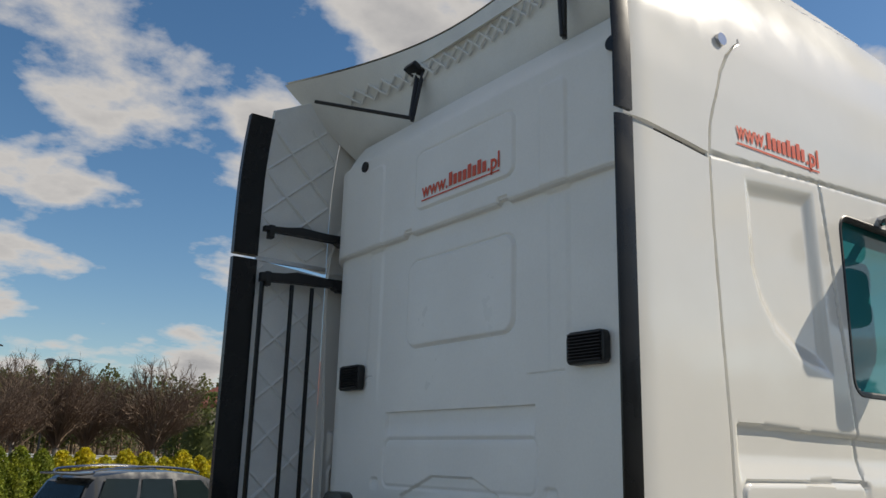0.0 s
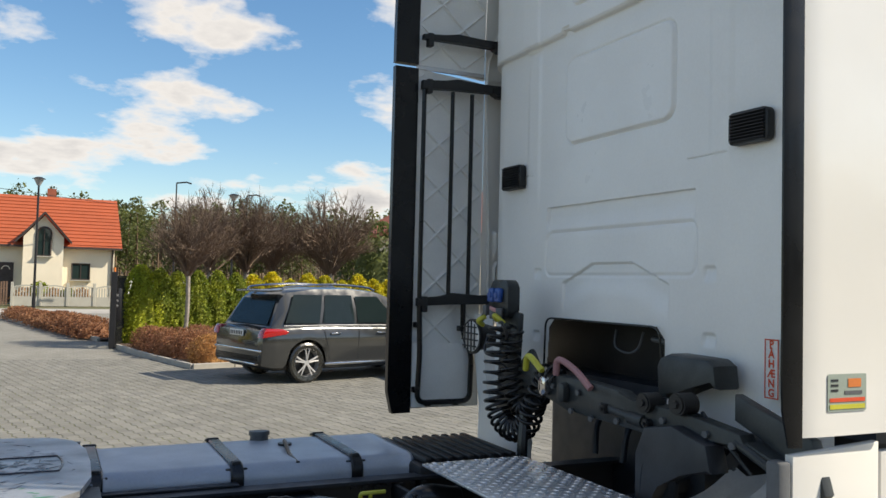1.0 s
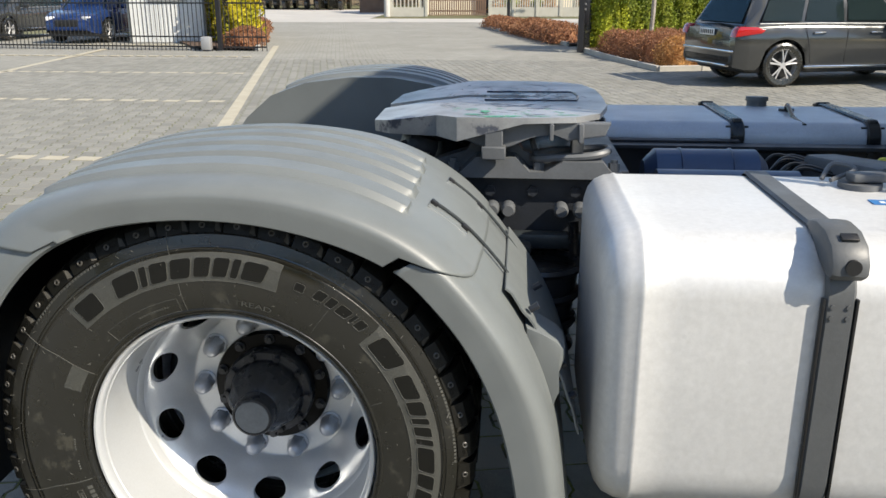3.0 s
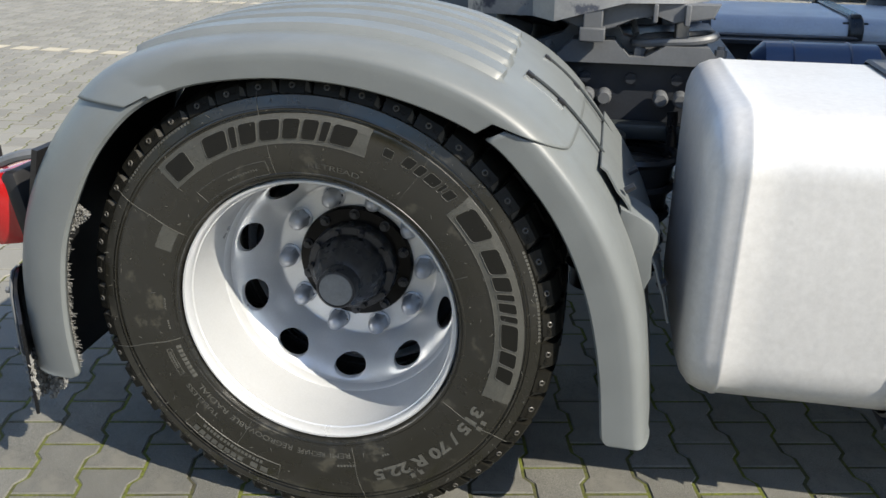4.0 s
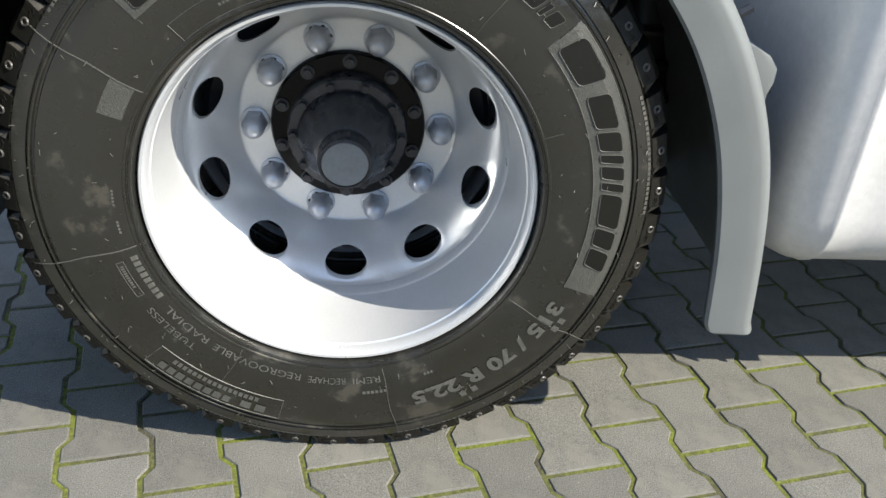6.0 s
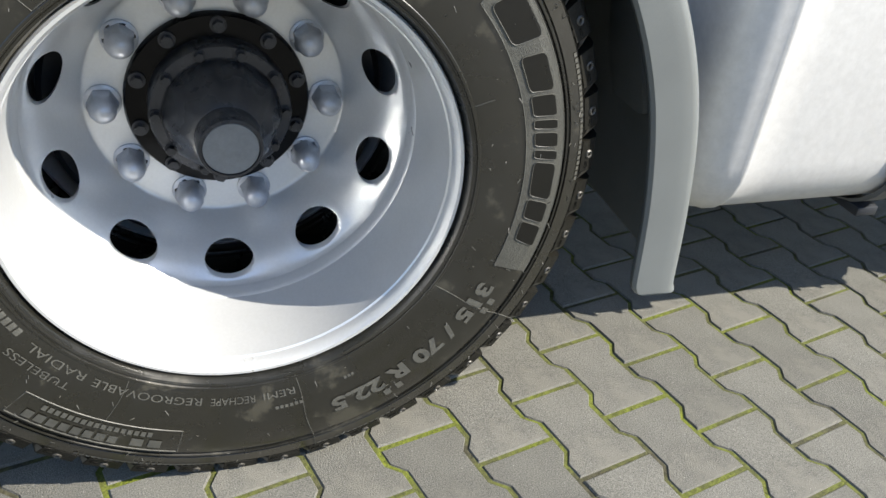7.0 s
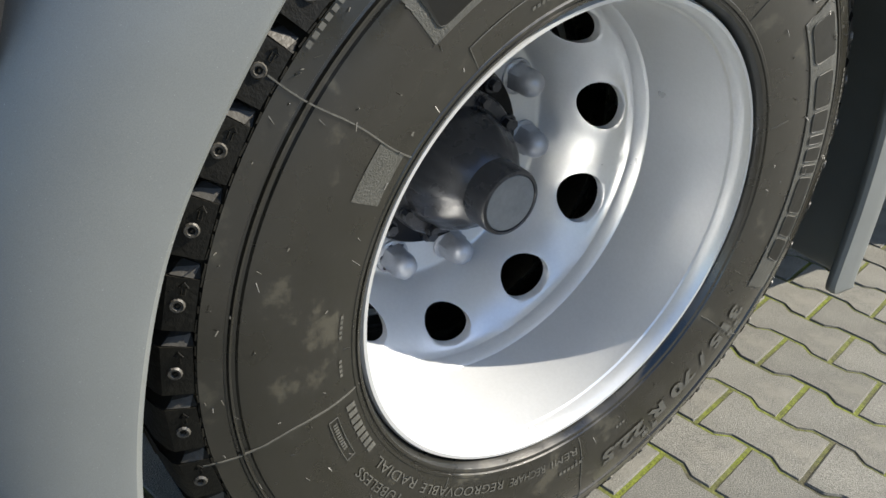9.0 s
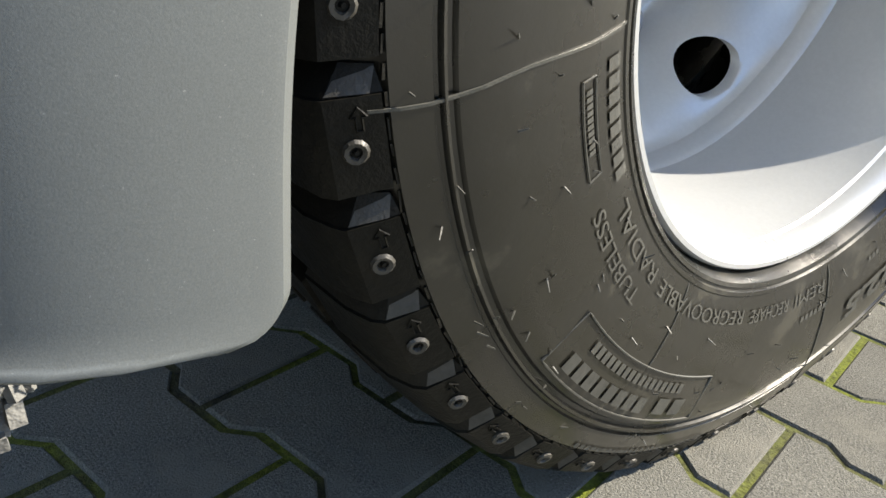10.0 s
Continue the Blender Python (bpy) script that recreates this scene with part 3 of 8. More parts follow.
CONE = [(0.0860, seat - 0.058, 0.0), (0.084, seat - 0.066, 0.002), (0.082, seat - 0.080, 0.0035), (0.074, seat - 0.100, 0.003), (0.064, seat - 0.118, 0.002), (0.054, seat - 0.131, 0.0006), (0.0495, seat - 0.136, 0.0),
        (0.0470, seat - 0.138, 0.0), (0.0462, seat - 0.172, 0.0), (0.0445, seat - 0.176, 0.0), (0.0405, seat - 0.177, 0.0), (0.0395, seat - 0.1745, 0.0), (0.004, seat - 0.1745, 0.0)]
vv = [[bm.verts.new(cone_pt(i, k, CONE, 120)) for i in range(120)] for k in range(len(CONE))]
for k in range(len(CONE) - 1):
    for i in range(120):
        bm.faces.new((vv[k][i], vv[k][(i + 1) % 120], vv[k + 1][(i + 1) % 120], vv[k + 1][i]))
bm.faces.new(vv[-1])
part("hub_cover", bm, HUB, hub)
bm = bm_new()
lathe(bm, [(0.0392, seat - 0.1748), (0.0385, seat - 0.1758), (0.004, seat - 0.1758)], 48, (0, AX), True)
part("cap_plate", bm, CAP_GREY, hub, "flat grey cap plate")
for k in range(10):
    a = radians(36 * k + 17)
    bm = bm_new()
    c = arc_pt(0.1235, a, 0)
    cyl(bm, (c.x, seat - 0.014, c.z), (c.x, seat - 0.022, c.z), 0.0125, 0.0125, 18)
    cyl(bm, (c.x, seat - 0.022, c.z), (c.x, seat - 0.032, c.z), 0.0090, 0.0085, 6)
    part("hub_bolt", bm, HUB, hub)
for k in range(10):
    a = radians(36 * k)
    bm = bm_new()
    c = arc_pt(0.0955, a, 0)
    cyl(bm, (c.x, seat - 0.053, c.z), (c.x, seat - 0.058, c.z), 0.0095, 0.0095, 16)
    cyl(bm, (c.x, seat - 0.058, c.z), (c.x, seat - 0.068, c.z), 0.0075, 0.0070, 6)
    part("cover_bolt", bm, HUB, hub)

# inner twin tyre and the far pair
bm = tyre_mesh(OUT + 0.345)
part("inner_tyre", bm, TYRE, truck, "black inner twin tyre", 30)
bm = bm_new()
lathe(bm, [(0.2990, OUT + 0.388), (0.2995, OUT + 0.372), (0.2945, OUT + 0.369), (0.2890, OUT + 0.374), (0.2820, OUT + 0.400), (0.2700, OUT + 0.43), (0.2620, OUT + 0.60), (0.2, OUT + 0.62)], 64, (0, AX))
part("inner_rim", bm, RIM, truck, "silver rim edge of the inner twin wheel")
# dark disc added behind the hand holes, in place of the shade inside
bm = bm_new()
lathe(bm, [(0.12, -0.900), (0.248, -0.925), (0.258, -0.918), (0.260, -0.80)], 72, (0, AX))
part("brake_drum", bm, CHASSIS, truck, "dark disc added behind the wheel disc to keep its hand holes black")
bm = tyre_mesh(OUT)
bmesh.ops.transform(bm, matrix=Matrix.Diagonal((1, -1, 1, 1)), verts=bm.verts)
part("far_tyre", bm, TYRE, truck, "black outer tyre under the far mudguard", 30)
bm = bm_new()
cyl(bm, (0, -0.95, AX), (0, 0.95, AX), 0.075, n=24)
cyl(bm, (0, -0.2, AX), (0, 0.2, AX), 0.22, n=24)
part("axle", bm, CHASSIS, truck)

# ---- truck: mudguards ----
TOP = [(-0.704, 0.318), (-0.708, 0.42), (-0.697, 0.55), (-0.662, 0.68), (-0.604, 0.80), (-0.518, 0.915), (-0.415, 1.003), (-0.27, 1.055), (-0.09, 1.078), (0.08, 1.078), (0.23, 1.053), (0.352, 1.006),
       (0.447, 0.944), (0.522, 0.866), (0.590, 0.770), (0.644, 0.66), (0.679, 0.545), (0.700, 0.42), (0.716, 0.285)]
EDGE = [(-0.531, 0.321), (-0.537, 0.43), (-0.529, 0.54), (-0.506, 0.648), (-0.462, 0.748), (-0.400, 0.848), (-0.316, 0.930), (-0.21, 0.977), (-0.07, 0.998), (0.06, 0.996), (0.17, 0.978), (0.275, 0.945),
        (0.36, 0.900), (0.425, 0.835), (0.480, 0.762), (0.525, 0.675), (0.558, 0.580), (0.585, 0.45), (0.602, 0.290)]
TOP_LINE = smooth_line([(x, 0, z) for x, z in TOP], 12)
EDGE_LINE = smooth_line([(x, 0, z) for x, z in EDGE], 12)


def rib_lift(x, y, slant=0.0):
    """Five broad raised ribs with flat crowns, which end in a short ramp."""
    ph = (y - 0.672) / 0.100
    if not 0 <= ph < 5:
        return 0.0
    f = ph - math.floor(ph)
    end = 0.352 + 0.022 * (ph / 5 - 0.5)
    run = min(1.0, max(0.0, (end + 0.010 - x) / 0.010)) * min(1.0, max(0.0, (x + 0.382) / 0.012))
    return 0.013 * run * min(1.0, max(0.0, (0.36 - abs(f - 0.5)) / 0.085))


def guard_section(i, ribbed, sgn, shrink, cut, slip):
    """Points across the guard from its inner edge over the shoulder to the lip of its side."""
    pts = []

    def at(q):
        k = min(int(q), len(TOP_LINE) - 2)
        a, b = TOP_LINE[k].lerp(TOP_LINE[k + 1], q - k), EDGE_LINE[k].lerp(EDGE_LINE[k + 1], q - k)
        return (a.x, a.z), (b.x, b.z)
    o, e = at(i)
    n = Vector((e[0] - o[0], e[1] - o[1]))
    out = interp([(-0.7, 1.298), (-0.60, 1.295), (-0.42, 1.274), (0.0, 1.268), (1.0, 1.266)], o[0])
    side = out - 1.165
    full = interp([(-0.6, 0.90), (-0.5, 0.88), (-0.25, 0.50), (0.0, 0.46), (1.0, 0.46)], o[0])
    for y in lin(0.60, 1.165, 96):
        sag = 0.012 * ((y - 0.85) / 0.3) ** 2
        k = (-(rib_lift(o[0], y) if ribbed else 0.0) + sag + shrink) / n.length
        pts.append((o[0] + n.x * k, y, o[1] + n.y * k))
    k0 = (0.012 * (0.315 / 0.3) ** 2 + shrink) / n.length
    for j in range(1, 9):
        a = math.pi / 2 * j / 8
        k = (k0 + (full - k0) * (1 - math.cos(a)) ** 1.15) * cut
        o, e = at(i + slip * (j / 11.0) ** 1.5)
        n = Vector((e[0] - o[0], e[1] - o[1]))
        pts.append((o[0] + n.x * k, 1.165 + (side - shrink) * math.sin(a), o[1] + n.y * k))
    for k in (full * 0.7 + 0.3, full * 0.4 + 0.6, 0.97):
        k = k * cut
        o, e = at(i + slip)
        n = Vector((e[0] - o[0], e[1] - o[1]))
        pts.append((o[0] + n.x * k, out - shrink, o[1] + n.y * k))
    pts.append((o[0] + n.x * cut, out - 0.005 - shrink, o[1] + n.y * cut))
    pts.append((o[0] + n.x * (cut - 0.01), out - 0.014 - shrink, o[1] + n.y * (cut - 0.01)))
    return [Vector((x, sgn * y, z)) for x, y, z in pts]


def mudguard(sgn, i0, i1, ribbed, shrink, label):
    bm = bm_new()
    rows = []
    last = len(TOP_LINE) - 1
    for i in [q / 4 for q in range(i0 * 4, i1 * 4 + 1) if q % 4 == 0 or q < 14 or q > last * 4 - 14]:
        # at its joints the ribbed part is cut back towards the lip, which leaves a wedge-shaped gap
        slip = 0.0
        if ribbed:
            slip = -0.6 * max(0, i - (i1 - 24)) + 0.6 * max(0, i0 + 24 - i)
        elif i0 > 100:
            slip = -9.5 * max(0.0, 1 - (i - i0) / 22)
        else:
            slip = 13.5 * max(0.0, 1 - (i1 - i) / 22)
        # the lower outer corners are rounded off
        low = min(i, last - i) * 0.0105
        cut = 1.0 if low > 0.020 else 1.0 - 0.13 * (1 - math.sqrt(max(0.0, 1 - (1 - low / 0.020) ** 2)))
        rows.append([bm.verts.new(p) for p in guard_section(i, ribbed, sgn, shrink, cut, slip)])
    for a, b in zip(rows, rows[1:]):
        for j in range(len(a) - 1):
            bm.faces.new((a[j], a[j + 1], b[j + 1], b[j]))
    ob = part("mudguard_panel", bm, MUDGUARD, truck, label, 32)
    shell = ob.modifiers.new("shell", "SOLIDIFY")
    shell.thickness, shell.offset = 0.004, 0.0
    return ob


def on_top(x, lift=0.0):
    """A place on the ridge line of the guard's front slope."""
    i = min(range(108, len(TOP_LINE)), key=lambda q: abs(TOP_LINE[q].x - x))
    d = (TOP_LINE[min(i + 1, len(TOP_LINE) - 1)] - TOP_LINE[i - 1]).normalized()
    return TOP_LINE[i] + Vector((-d.z, 0, d.x)) * lift


for sgn in (-1, 1):
    mudguard(sgn, 62, 154, 1, 0.0, "ribbed grey plastic mudguard top")
    mudguard(sgn, 152, 216, 0, 0.0055, "grey plastic front mudguard part")
    mudguard(sgn, 0, 64, 0, 0.0055, "grey plastic rear mudguard part")
    # two catch slots with hinge rods on the front slope
    for y, x0, x1 in ((0.76, 0.425, 0.575), (1.02, 0.408, 0.560)):
        catch = new("mudguard_catch")
        catch.parent = truck
        tagged(catch, label="hinge rod in a shallow slot of the mudguard")
        bm = bm_new()
        q = []
        for x, dy in ((x0 - 0.012, 0.028), (x0 + 0.065, 0.020), (x0 + 0.065, -0.018), (x0 - 0.012, -0.014)):
            p = on_top(x, 0.0015 - 0.012 * ((y - 0.85) / 0.3) ** 2)
            q.append((p.x, sgn * (y + dy), p.z))
        tube(bm, q, 0.0035, 6, closed=True)
        part("slot_rim", bm, MUDGUARD, catch)
        bm = bm_new()
        tube(bm, [(on_top(x, 0.003).x, sgn * (y - 0.008 - 0.10 * (x - x0)), on_top(x, 0.003).z) for x in lin(x0, x1, 8)], 0.0036, 8)
        part("hinge_rod", bm, CASTING, catch)
        for x in (x0 - 0.004, x0 + 0.060):
            bm = bm_new()
            p = on_top(x, 0.002)
            box(bm, (p.x, sgn * (y - 0.006), p.z), (0.018, 0.016, 0.009), (0, 40, 0), 0.002)
            part("clip", bm, BLACK, catch)
bm = bm_new()
prism(bm, [(x, z) for x, z in TOP[4:-4]], "y", 0.585, 0.597)
part("mudguard_apron", bm, MUDGUARD, truck, "grey inner side of the far mudguard")
bm = bm_new()
prism(bm, [(x * 0.98, z - 0.014) for x, z in TOP[1:-1]], "y", -0.612, -0.602)
part("mudguard_apron", bm, BLACK, truck, "black inner side of the mudguard")
bm = bm_new()
prism(bm, [(0.600, 0.745), (0.635, 0.728), (0.668, 0.712), (0.683, 0.695), (0.684, 0.672), (0.672, 0.64), (0.662, 0.60), (0.664, 0.53), (0.64, 0.53), (0.62, 0.60), (0.598, 0.68)], "y", -1.11, -1.0, 0.012)
part("mudguard_bracket", bm, MUDGUARD, truck, "grey moulded bracket behind the mudguard")
bm = bm_new()
grid(bm, lin(160, 196, 18), lin(-1.10, -0.64, 12), lambda i, y: (TOP_LINE[int(i)].x + 0.012 + 0.022 * (i - 160) / 36, y, TOP_LINE[int(i)].z - 0.01 + 0.004 * math.sin(i * 0.9) * (y < -1.05)))
bmesh.ops.solidify(bm, geom=bm.faces[:], thickness=0.004)
part("guard_flange", bm, MUDGUARD, truck, "grey stay plate behind the mudguard front")
for y, i in ((-1.08, 168), (-1.08, 182), (-1.07, 190), (-0.9, 170)):
    bm = bm_new()
    p = TOP_LINE[i]
    cyl(bm, (p.x + 0.018, y, p.z), (p.x + 0.036, y, p.z + 0.012), 0.008, n=6)
    part("flange_bolt", bm, CHASSIS, truck)
# rubber flap behind the rear guard, held by a steel strip, with a fibrous mat on its wheel side
flap = new("mud_flap")
flap.parent = truck
tagged(flap, label="black rubber mud flap with white printing behind the mudguard")
flap_x = [(-1.292, -0.654), (-1.27, -0.670), (-1.25, -0.686), (-1.22, -0.704), (-1.165, -0.720), (-0.66, -0.724)]
bm = bm_new()
flap_y = [(0.21, -1.290), (0.44, -1.292), (0.49, -1.255), (0.53, -1.20)]
grid(bm, lin(0.21, 0.53, 18), lin(0, 1, 40), lambda z, t: (interp(flap_x, interp(flap_y, z) * (1 - t) - 0.66 * t) - 0.02 * max(0.0, 0.36 - z), interp(flap_y, z) * (1 - t) - 0.66 * t, z))
bmesh.ops.solidify(bm, geom=bm.faces[:], thickness=0.007)
part("sheet", bm, RUBBER, flap)
bm = bm_new()
strip_line = [(0.355, -1.266), (0.44, -1.262), (0.49, -1.228), (0.53, -1.185)]
grid(bm, lin(0.355, 0.525, 16), (-0.017, -0.014, 0.0, 0.014, 0.017), lambda z, d: (interp(flap_x, interp(strip_line, z) + d) - 0.012 + 0.004 * (abs(d) > 0.016), interp(strip_line, z) + d * (1.0 if z > 0.36 else 0.7), z))
bmesh.ops.solidify(bm, geom=bm.faces[:], thickness=0.005)
part("clamp_strip", bm, CHASSIS_GREY, flap, "grey steel clamping strip")
for z in (0.368, 0.49):
    bm = bm_new()
    y = interp(strip_line, z)
    x = interp(flap_x, y) - 0.012
    cyl(bm, (x, y, z), (x - 0.008, y, z), 0.008, n=6)
    part("bolt", bm, CHASSIS_GREY, flap)
for y0, z0, z1, w in ((-1.215, 0.30, 0.40, 0.030), (-1.17, 0.33, 0.44, 0.024), (-1.125, 0.33, 0.44, 0.030), (-1.07, 0.33, 0.44, 0.026)):
    bm = bm_new()
    prism(bm, [(y0, z0), (y0 + w, z0 + 0.03), (y0 + w, z1), (y0 + 0.006, z1 - 0.02)], "x", -0.0095, -0.0085)
    for v in bm.verts:
        v.co.x += interp(flap_x, v.co.y)
    part("print_bar", bm, SIGN_WHITE, flap)
rnd = random.Random(77)


def frayed(bm, a, b, z_top, low, thick):
    """A hanging strip of matted fibre between two plan points: lumpy knots over a thin backing."""
    a, b = Vector(a), Vector(b)
    n = max(6, round((b - a).length / 0.0055))
    side = Vector((-(b - a).y, (b - a).x)).normalized()
    for k in range(n):
        p = a.lerp(b, (k + 0.5) / n)
        z0 = interp(low, (k + 0.5) / n) + rnd.uniform(-0.008, 0.006)
        m = max(3, round((z_top - z0) / 0.007))
        for q in range(m):
            c = Vector((p.x, p.y, z_top + (z0 - z_top) * (q + 0.5) / m)) + Vector((side.x, side.y, 0)) * rnd.uniform(-thick, thick) / 2
            box(bm, c, (0.006 * rnd.uniform(0.6, 1.2), 0.006 * rnd.uniform(0.6, 1.2), 0.010 * rnd.uniform(0.7, 1.2)), (rnd.uniform(-30, 30), rnd.uniform(-30, 30), rnd.uniform(0, 90)))


bm = bm_new()
frayed(bm, (-0.650, -1.286), (-0.682, -1.258), 0.355, [(0, 0.262), (1, 0.228)], 0.010)
frayed(bm, (-0.682, -1.258), (-0.700, -1.12), 0.335, [(0, 0.225), (1, 0.21)], 0.014)
frayed(bm, (-0.668, -1.215), (-0.606, -1.225), 0.345, [(0, 0.205), (1, 0.272)], 0.014)
part("spray_mat", bm, BRUSH, truck, "worn pale fibrous spray mat under the mudguard", kind="stuff")
bm = bm_new()
for k in range(900):
    i = rnd.uniform(1, 37)
    a = EDGE_LINE[int(i)].lerp(EDGE_LINE[int(i) + 1], i % 1)
    p = Vector((a.x - 0.030, -1.262 + rnd.uniform(0, 0.02), a.z + rnd.uniform(-0.004, 0.004)))
    q = p + Vector((0.006 + abs(rnd.gauss(0, 0.006)), rnd.uniform(-0.006, 0.006), rnd.uniform(-0.007, 0.007)))
    tube(bm, [p, q], 0.0007, 3)
for k in range(700):
    u, w = rnd.random(), rnd.random()
    p = Vector((-0.522 + 0.048 * u * (1 - abs(2 * w - 1)), -1.24 + 0.01 * rnd.random(), 0.655 + 0.072 * w))
    q = p + Vector((rnd.uniform(-0.006, 0.006), -0.003, rnd.uniform(-0.006, 0.006)))
    tube(bm, [p, q], 0.0008, 3)
part("lip_fringe", bm, BRUSH, truck, "pale frayed fibres inside the mudguard lip", kind="stuff")
# liner coloured black, for the shade in the gap between guard and tyre
bm = bm_new()
grid(bm, lin(0, 1, 10), lin(-1.235, -0.64, 6), lambda t, y: (-0.575 - 0.08 * math.sin(t * 1.6), y, 0.82 - 0.50 * t))
bmesh.ops.solidify(bm, geom=bm.faces[:], thickness=0.012)
part("spray_liner", bm, BLACK, truck, "fibrous liner inside the mudguard, coloured black for the shade there")
# tail lamp on its bracket
lamp = new("tail_lamp")
lamp.parent = truck
tagged(lamp, label="red rear lamp cluster with dark housing")
bm = bm_new()
box(bm, (-0.752, -1.07, 0.648), (0.095, 0.20, 0.165), (0, -10, 0), 0.022)
part("lens", bm, TAIL_RED, lamp, "glossy red lens")
bm = bm_new()
box(bm, (-0.700, -1.06, 0.652), (0.040, 0.215, 0.185), (0, -10, 0), 0.014)
box(bm, (-0.66, -0.9, 0.66), (0.04, 0.35, 0.05), (0, 0, 0), 0.008)
part("housing", bm, BLACK, lamp)
bm = bm_new()
tube(bm, round_path([(-0.80, -1.13, 0.735), (-0.755, -1.14, 0.752), (-0.69, -1.14, 0.778), (-0.61, -1.12, 0.785)], 0.03), 0.012, 8)
part("bracket", bm, CHASSIS_GREY, lamp)
# plate holder and cable seen at the very tail
bm = bm_new()
tube(bm, smooth_line([(-0.86, -1.0, 0.75), (-0.84, -1.02, 0.62), (-0.80, -1.03, 0.50), (-0.79, -1.0, 0.38)], 6), 0.008, 8)
part("lamp_cable", bm, CABLE, truck)

# ---- truck: chassis ----
built = set(scene.objects)
for sgn in (-1, 1):
    bm = bm_new()
    y0 = 0.385
    prism(bm, [(sgn * y0, 0.60), (sgn * y0, 0.87), (sgn * (y0 - 0.09), 0.87), (sgn * (y0 - 0.09), 0.858), (sgn * (y0 - 0.01), 0.858), (sgn * (y0 - 0.01), 0.612), (sgn * (y0 - 0.09), 0.612), (sgn * (y0 - 0.09), 0.60)], "x", -0.46, 3.1)
    part("frame_rail", bm, CHASSIS, truck, "dark blue-grey channel rail")
    # rows of holes and bolts on the web and flange
    for i in range(16):
        x = 0.14 + 0.12 * i
        bm = bm_new()
        cyl(bm, (x, sgn * 0.386, 0.832), (x, sgn * 0.402, 0.832), 0.016, n=6)
        part("rail_bolt", bm, CHASSIS, truck)
        if i % 2:
            bm = bm_new()
            cyl(bm, (x + 0.02, sgn * 0.386, 0.70), (x + 0.02, sgn * 0.400, 0.70), 0.013, n=6)
            part("rail_bolt", bm, CHASSIS, truck)
    bm = bm_new()
    box(bm, (1.12, sgn * 0.40, 0.876), (0.52, 0.055, 0.008), bevel=0.002)
    for i in range(6):
        cyl(bm, (0.92 + 0.08 * i, sgn * 0.405, 0.8805), (0.92 + 0.08 * i, sgn * 0.405, 0.8812), 0.011, n=12)
    part("tank_bearer", bm, CHASSIS, truck, "dark perforated bearer strip")
# large grey headed bolts on the spring bracket beside the rail
for x, y, z in ((0.508, -0.40, 0.786), (0.553, -0.40, 0.786), (0.701, -0.40, 0.786), (0.753, -0.40, 0.786)):
    bm = bm_new()
    cyl(bm, (x, y, z), (x, y - 0.035, z), 0.020, n=20)
    cyl(bm, (x, y - 0.035, z), (x, y - 0.05, z), 0.0205, 0.015, n=20)
    part("bracket_bolt", bm, CHASSIS_GREY, truck, "large grey bolt head")
bm = bm_new()
box(bm, (0.66, -0.43, 0.70), (0.24, 0.05, 0.045), bevel=0.01)
box(bm, (0.58, -0.46, 0.66), (0.06, 0.09, 0.10), (0, 20, 0), 0.015)
cyl(bm, (0.565, -0.40, 0.69), (0.565, -0.47, 0.69), 0.028, n=20)
part("spring_bracket", bm, CASTING, truck)
bm = bm_new()
cyl(bm, (0.64, -0.52, 0.66), (0.60, -0.60, 0.30), 0.11, 0.10, 28)
for k in range(5):
    bm2 = [0.64 - 0.008 * k, -0.52 - 0.016 * k, 0.66 - 0.07 * k]
    tube(bm, [(bm2[0] + 0.112 * math.cos(j * math.pi / 12), bm2[1] + 0.112 * math.sin(j * math.pi / 12), bm2[2]) for j in range(24)], 0.012, 6, closed=True)
part("air_bellows", bm, CABLE, truck, "black rubber air spring bellows")
bm = bm_new()
tube(bm, [(0.735, -0.45, 0.76), (0.74, -0.47, 0.66), (0.72, -0.50, 0.52), (0.715, -0.50, 0.30)], 0.022, 6, flat=0.25)
part("strap_webbing", bm, CABLE, truck)
for x in (-0.40, 0.05, 1.62, 2.35):
    bm = bm_new()
    box(bm, (x, 0, 0.735), (0.09, 0.76, 0.20), bevel=0.012)
    part("cross_member", bm, CHASSIS, truck)
# air tank and sloping brace between the rails
bm = bm_new()
cyl(bm, (1.02, 0.03, 0.80), (1.34, 0.03, 0.80), 0.098, n=28)
cyl(bm, (1.02, 0.03, 0.80), (0.985, 0.03, 0.80), 0.098, 0.06, 28)
cyl(bm, (1.34, 0.03, 0.80), (1.375, 0.03, 0.80), 0.098, 0.06, 28)
for x in (1.10, 1.26):
    tube(bm, [(x, 0.03 + 0.099 * math.cos(j * math.pi / 14), 0.80 + 0.099 * math.sin(j * math.pi / 14)) for j in range(28)], 0.004, 5, closed=True)
part("air_tank", bm, M("navy_air_tank", (0.03, 0.055, 0.12), 0.35, var=0.2, coat=0.2), truck, "dark blue cylindrical air tank")
bm = bm_new()
cyl(bm, (1.0, -0.16, 0.80), (1.42, -0.16, 0.80), 0.062, n=24)
part("air_tank", bm, M("blue_grey_paint", (0.10, 0.14, 0.21), 0.4, var=0.2), truck, "slim blue-grey air tank")
bm = bm_new()
prism(bm, [(1.50, 0.04), (1.60, 0.06), (1.86, -0.28), (1.78, -0.31), (1.62, -0.22)], "z", 0.80, 0.885, 0.012)
part("brace", bm, CHASSIS_GREY, truck, "pressed grey diagonal brace")
bm = bm_new()
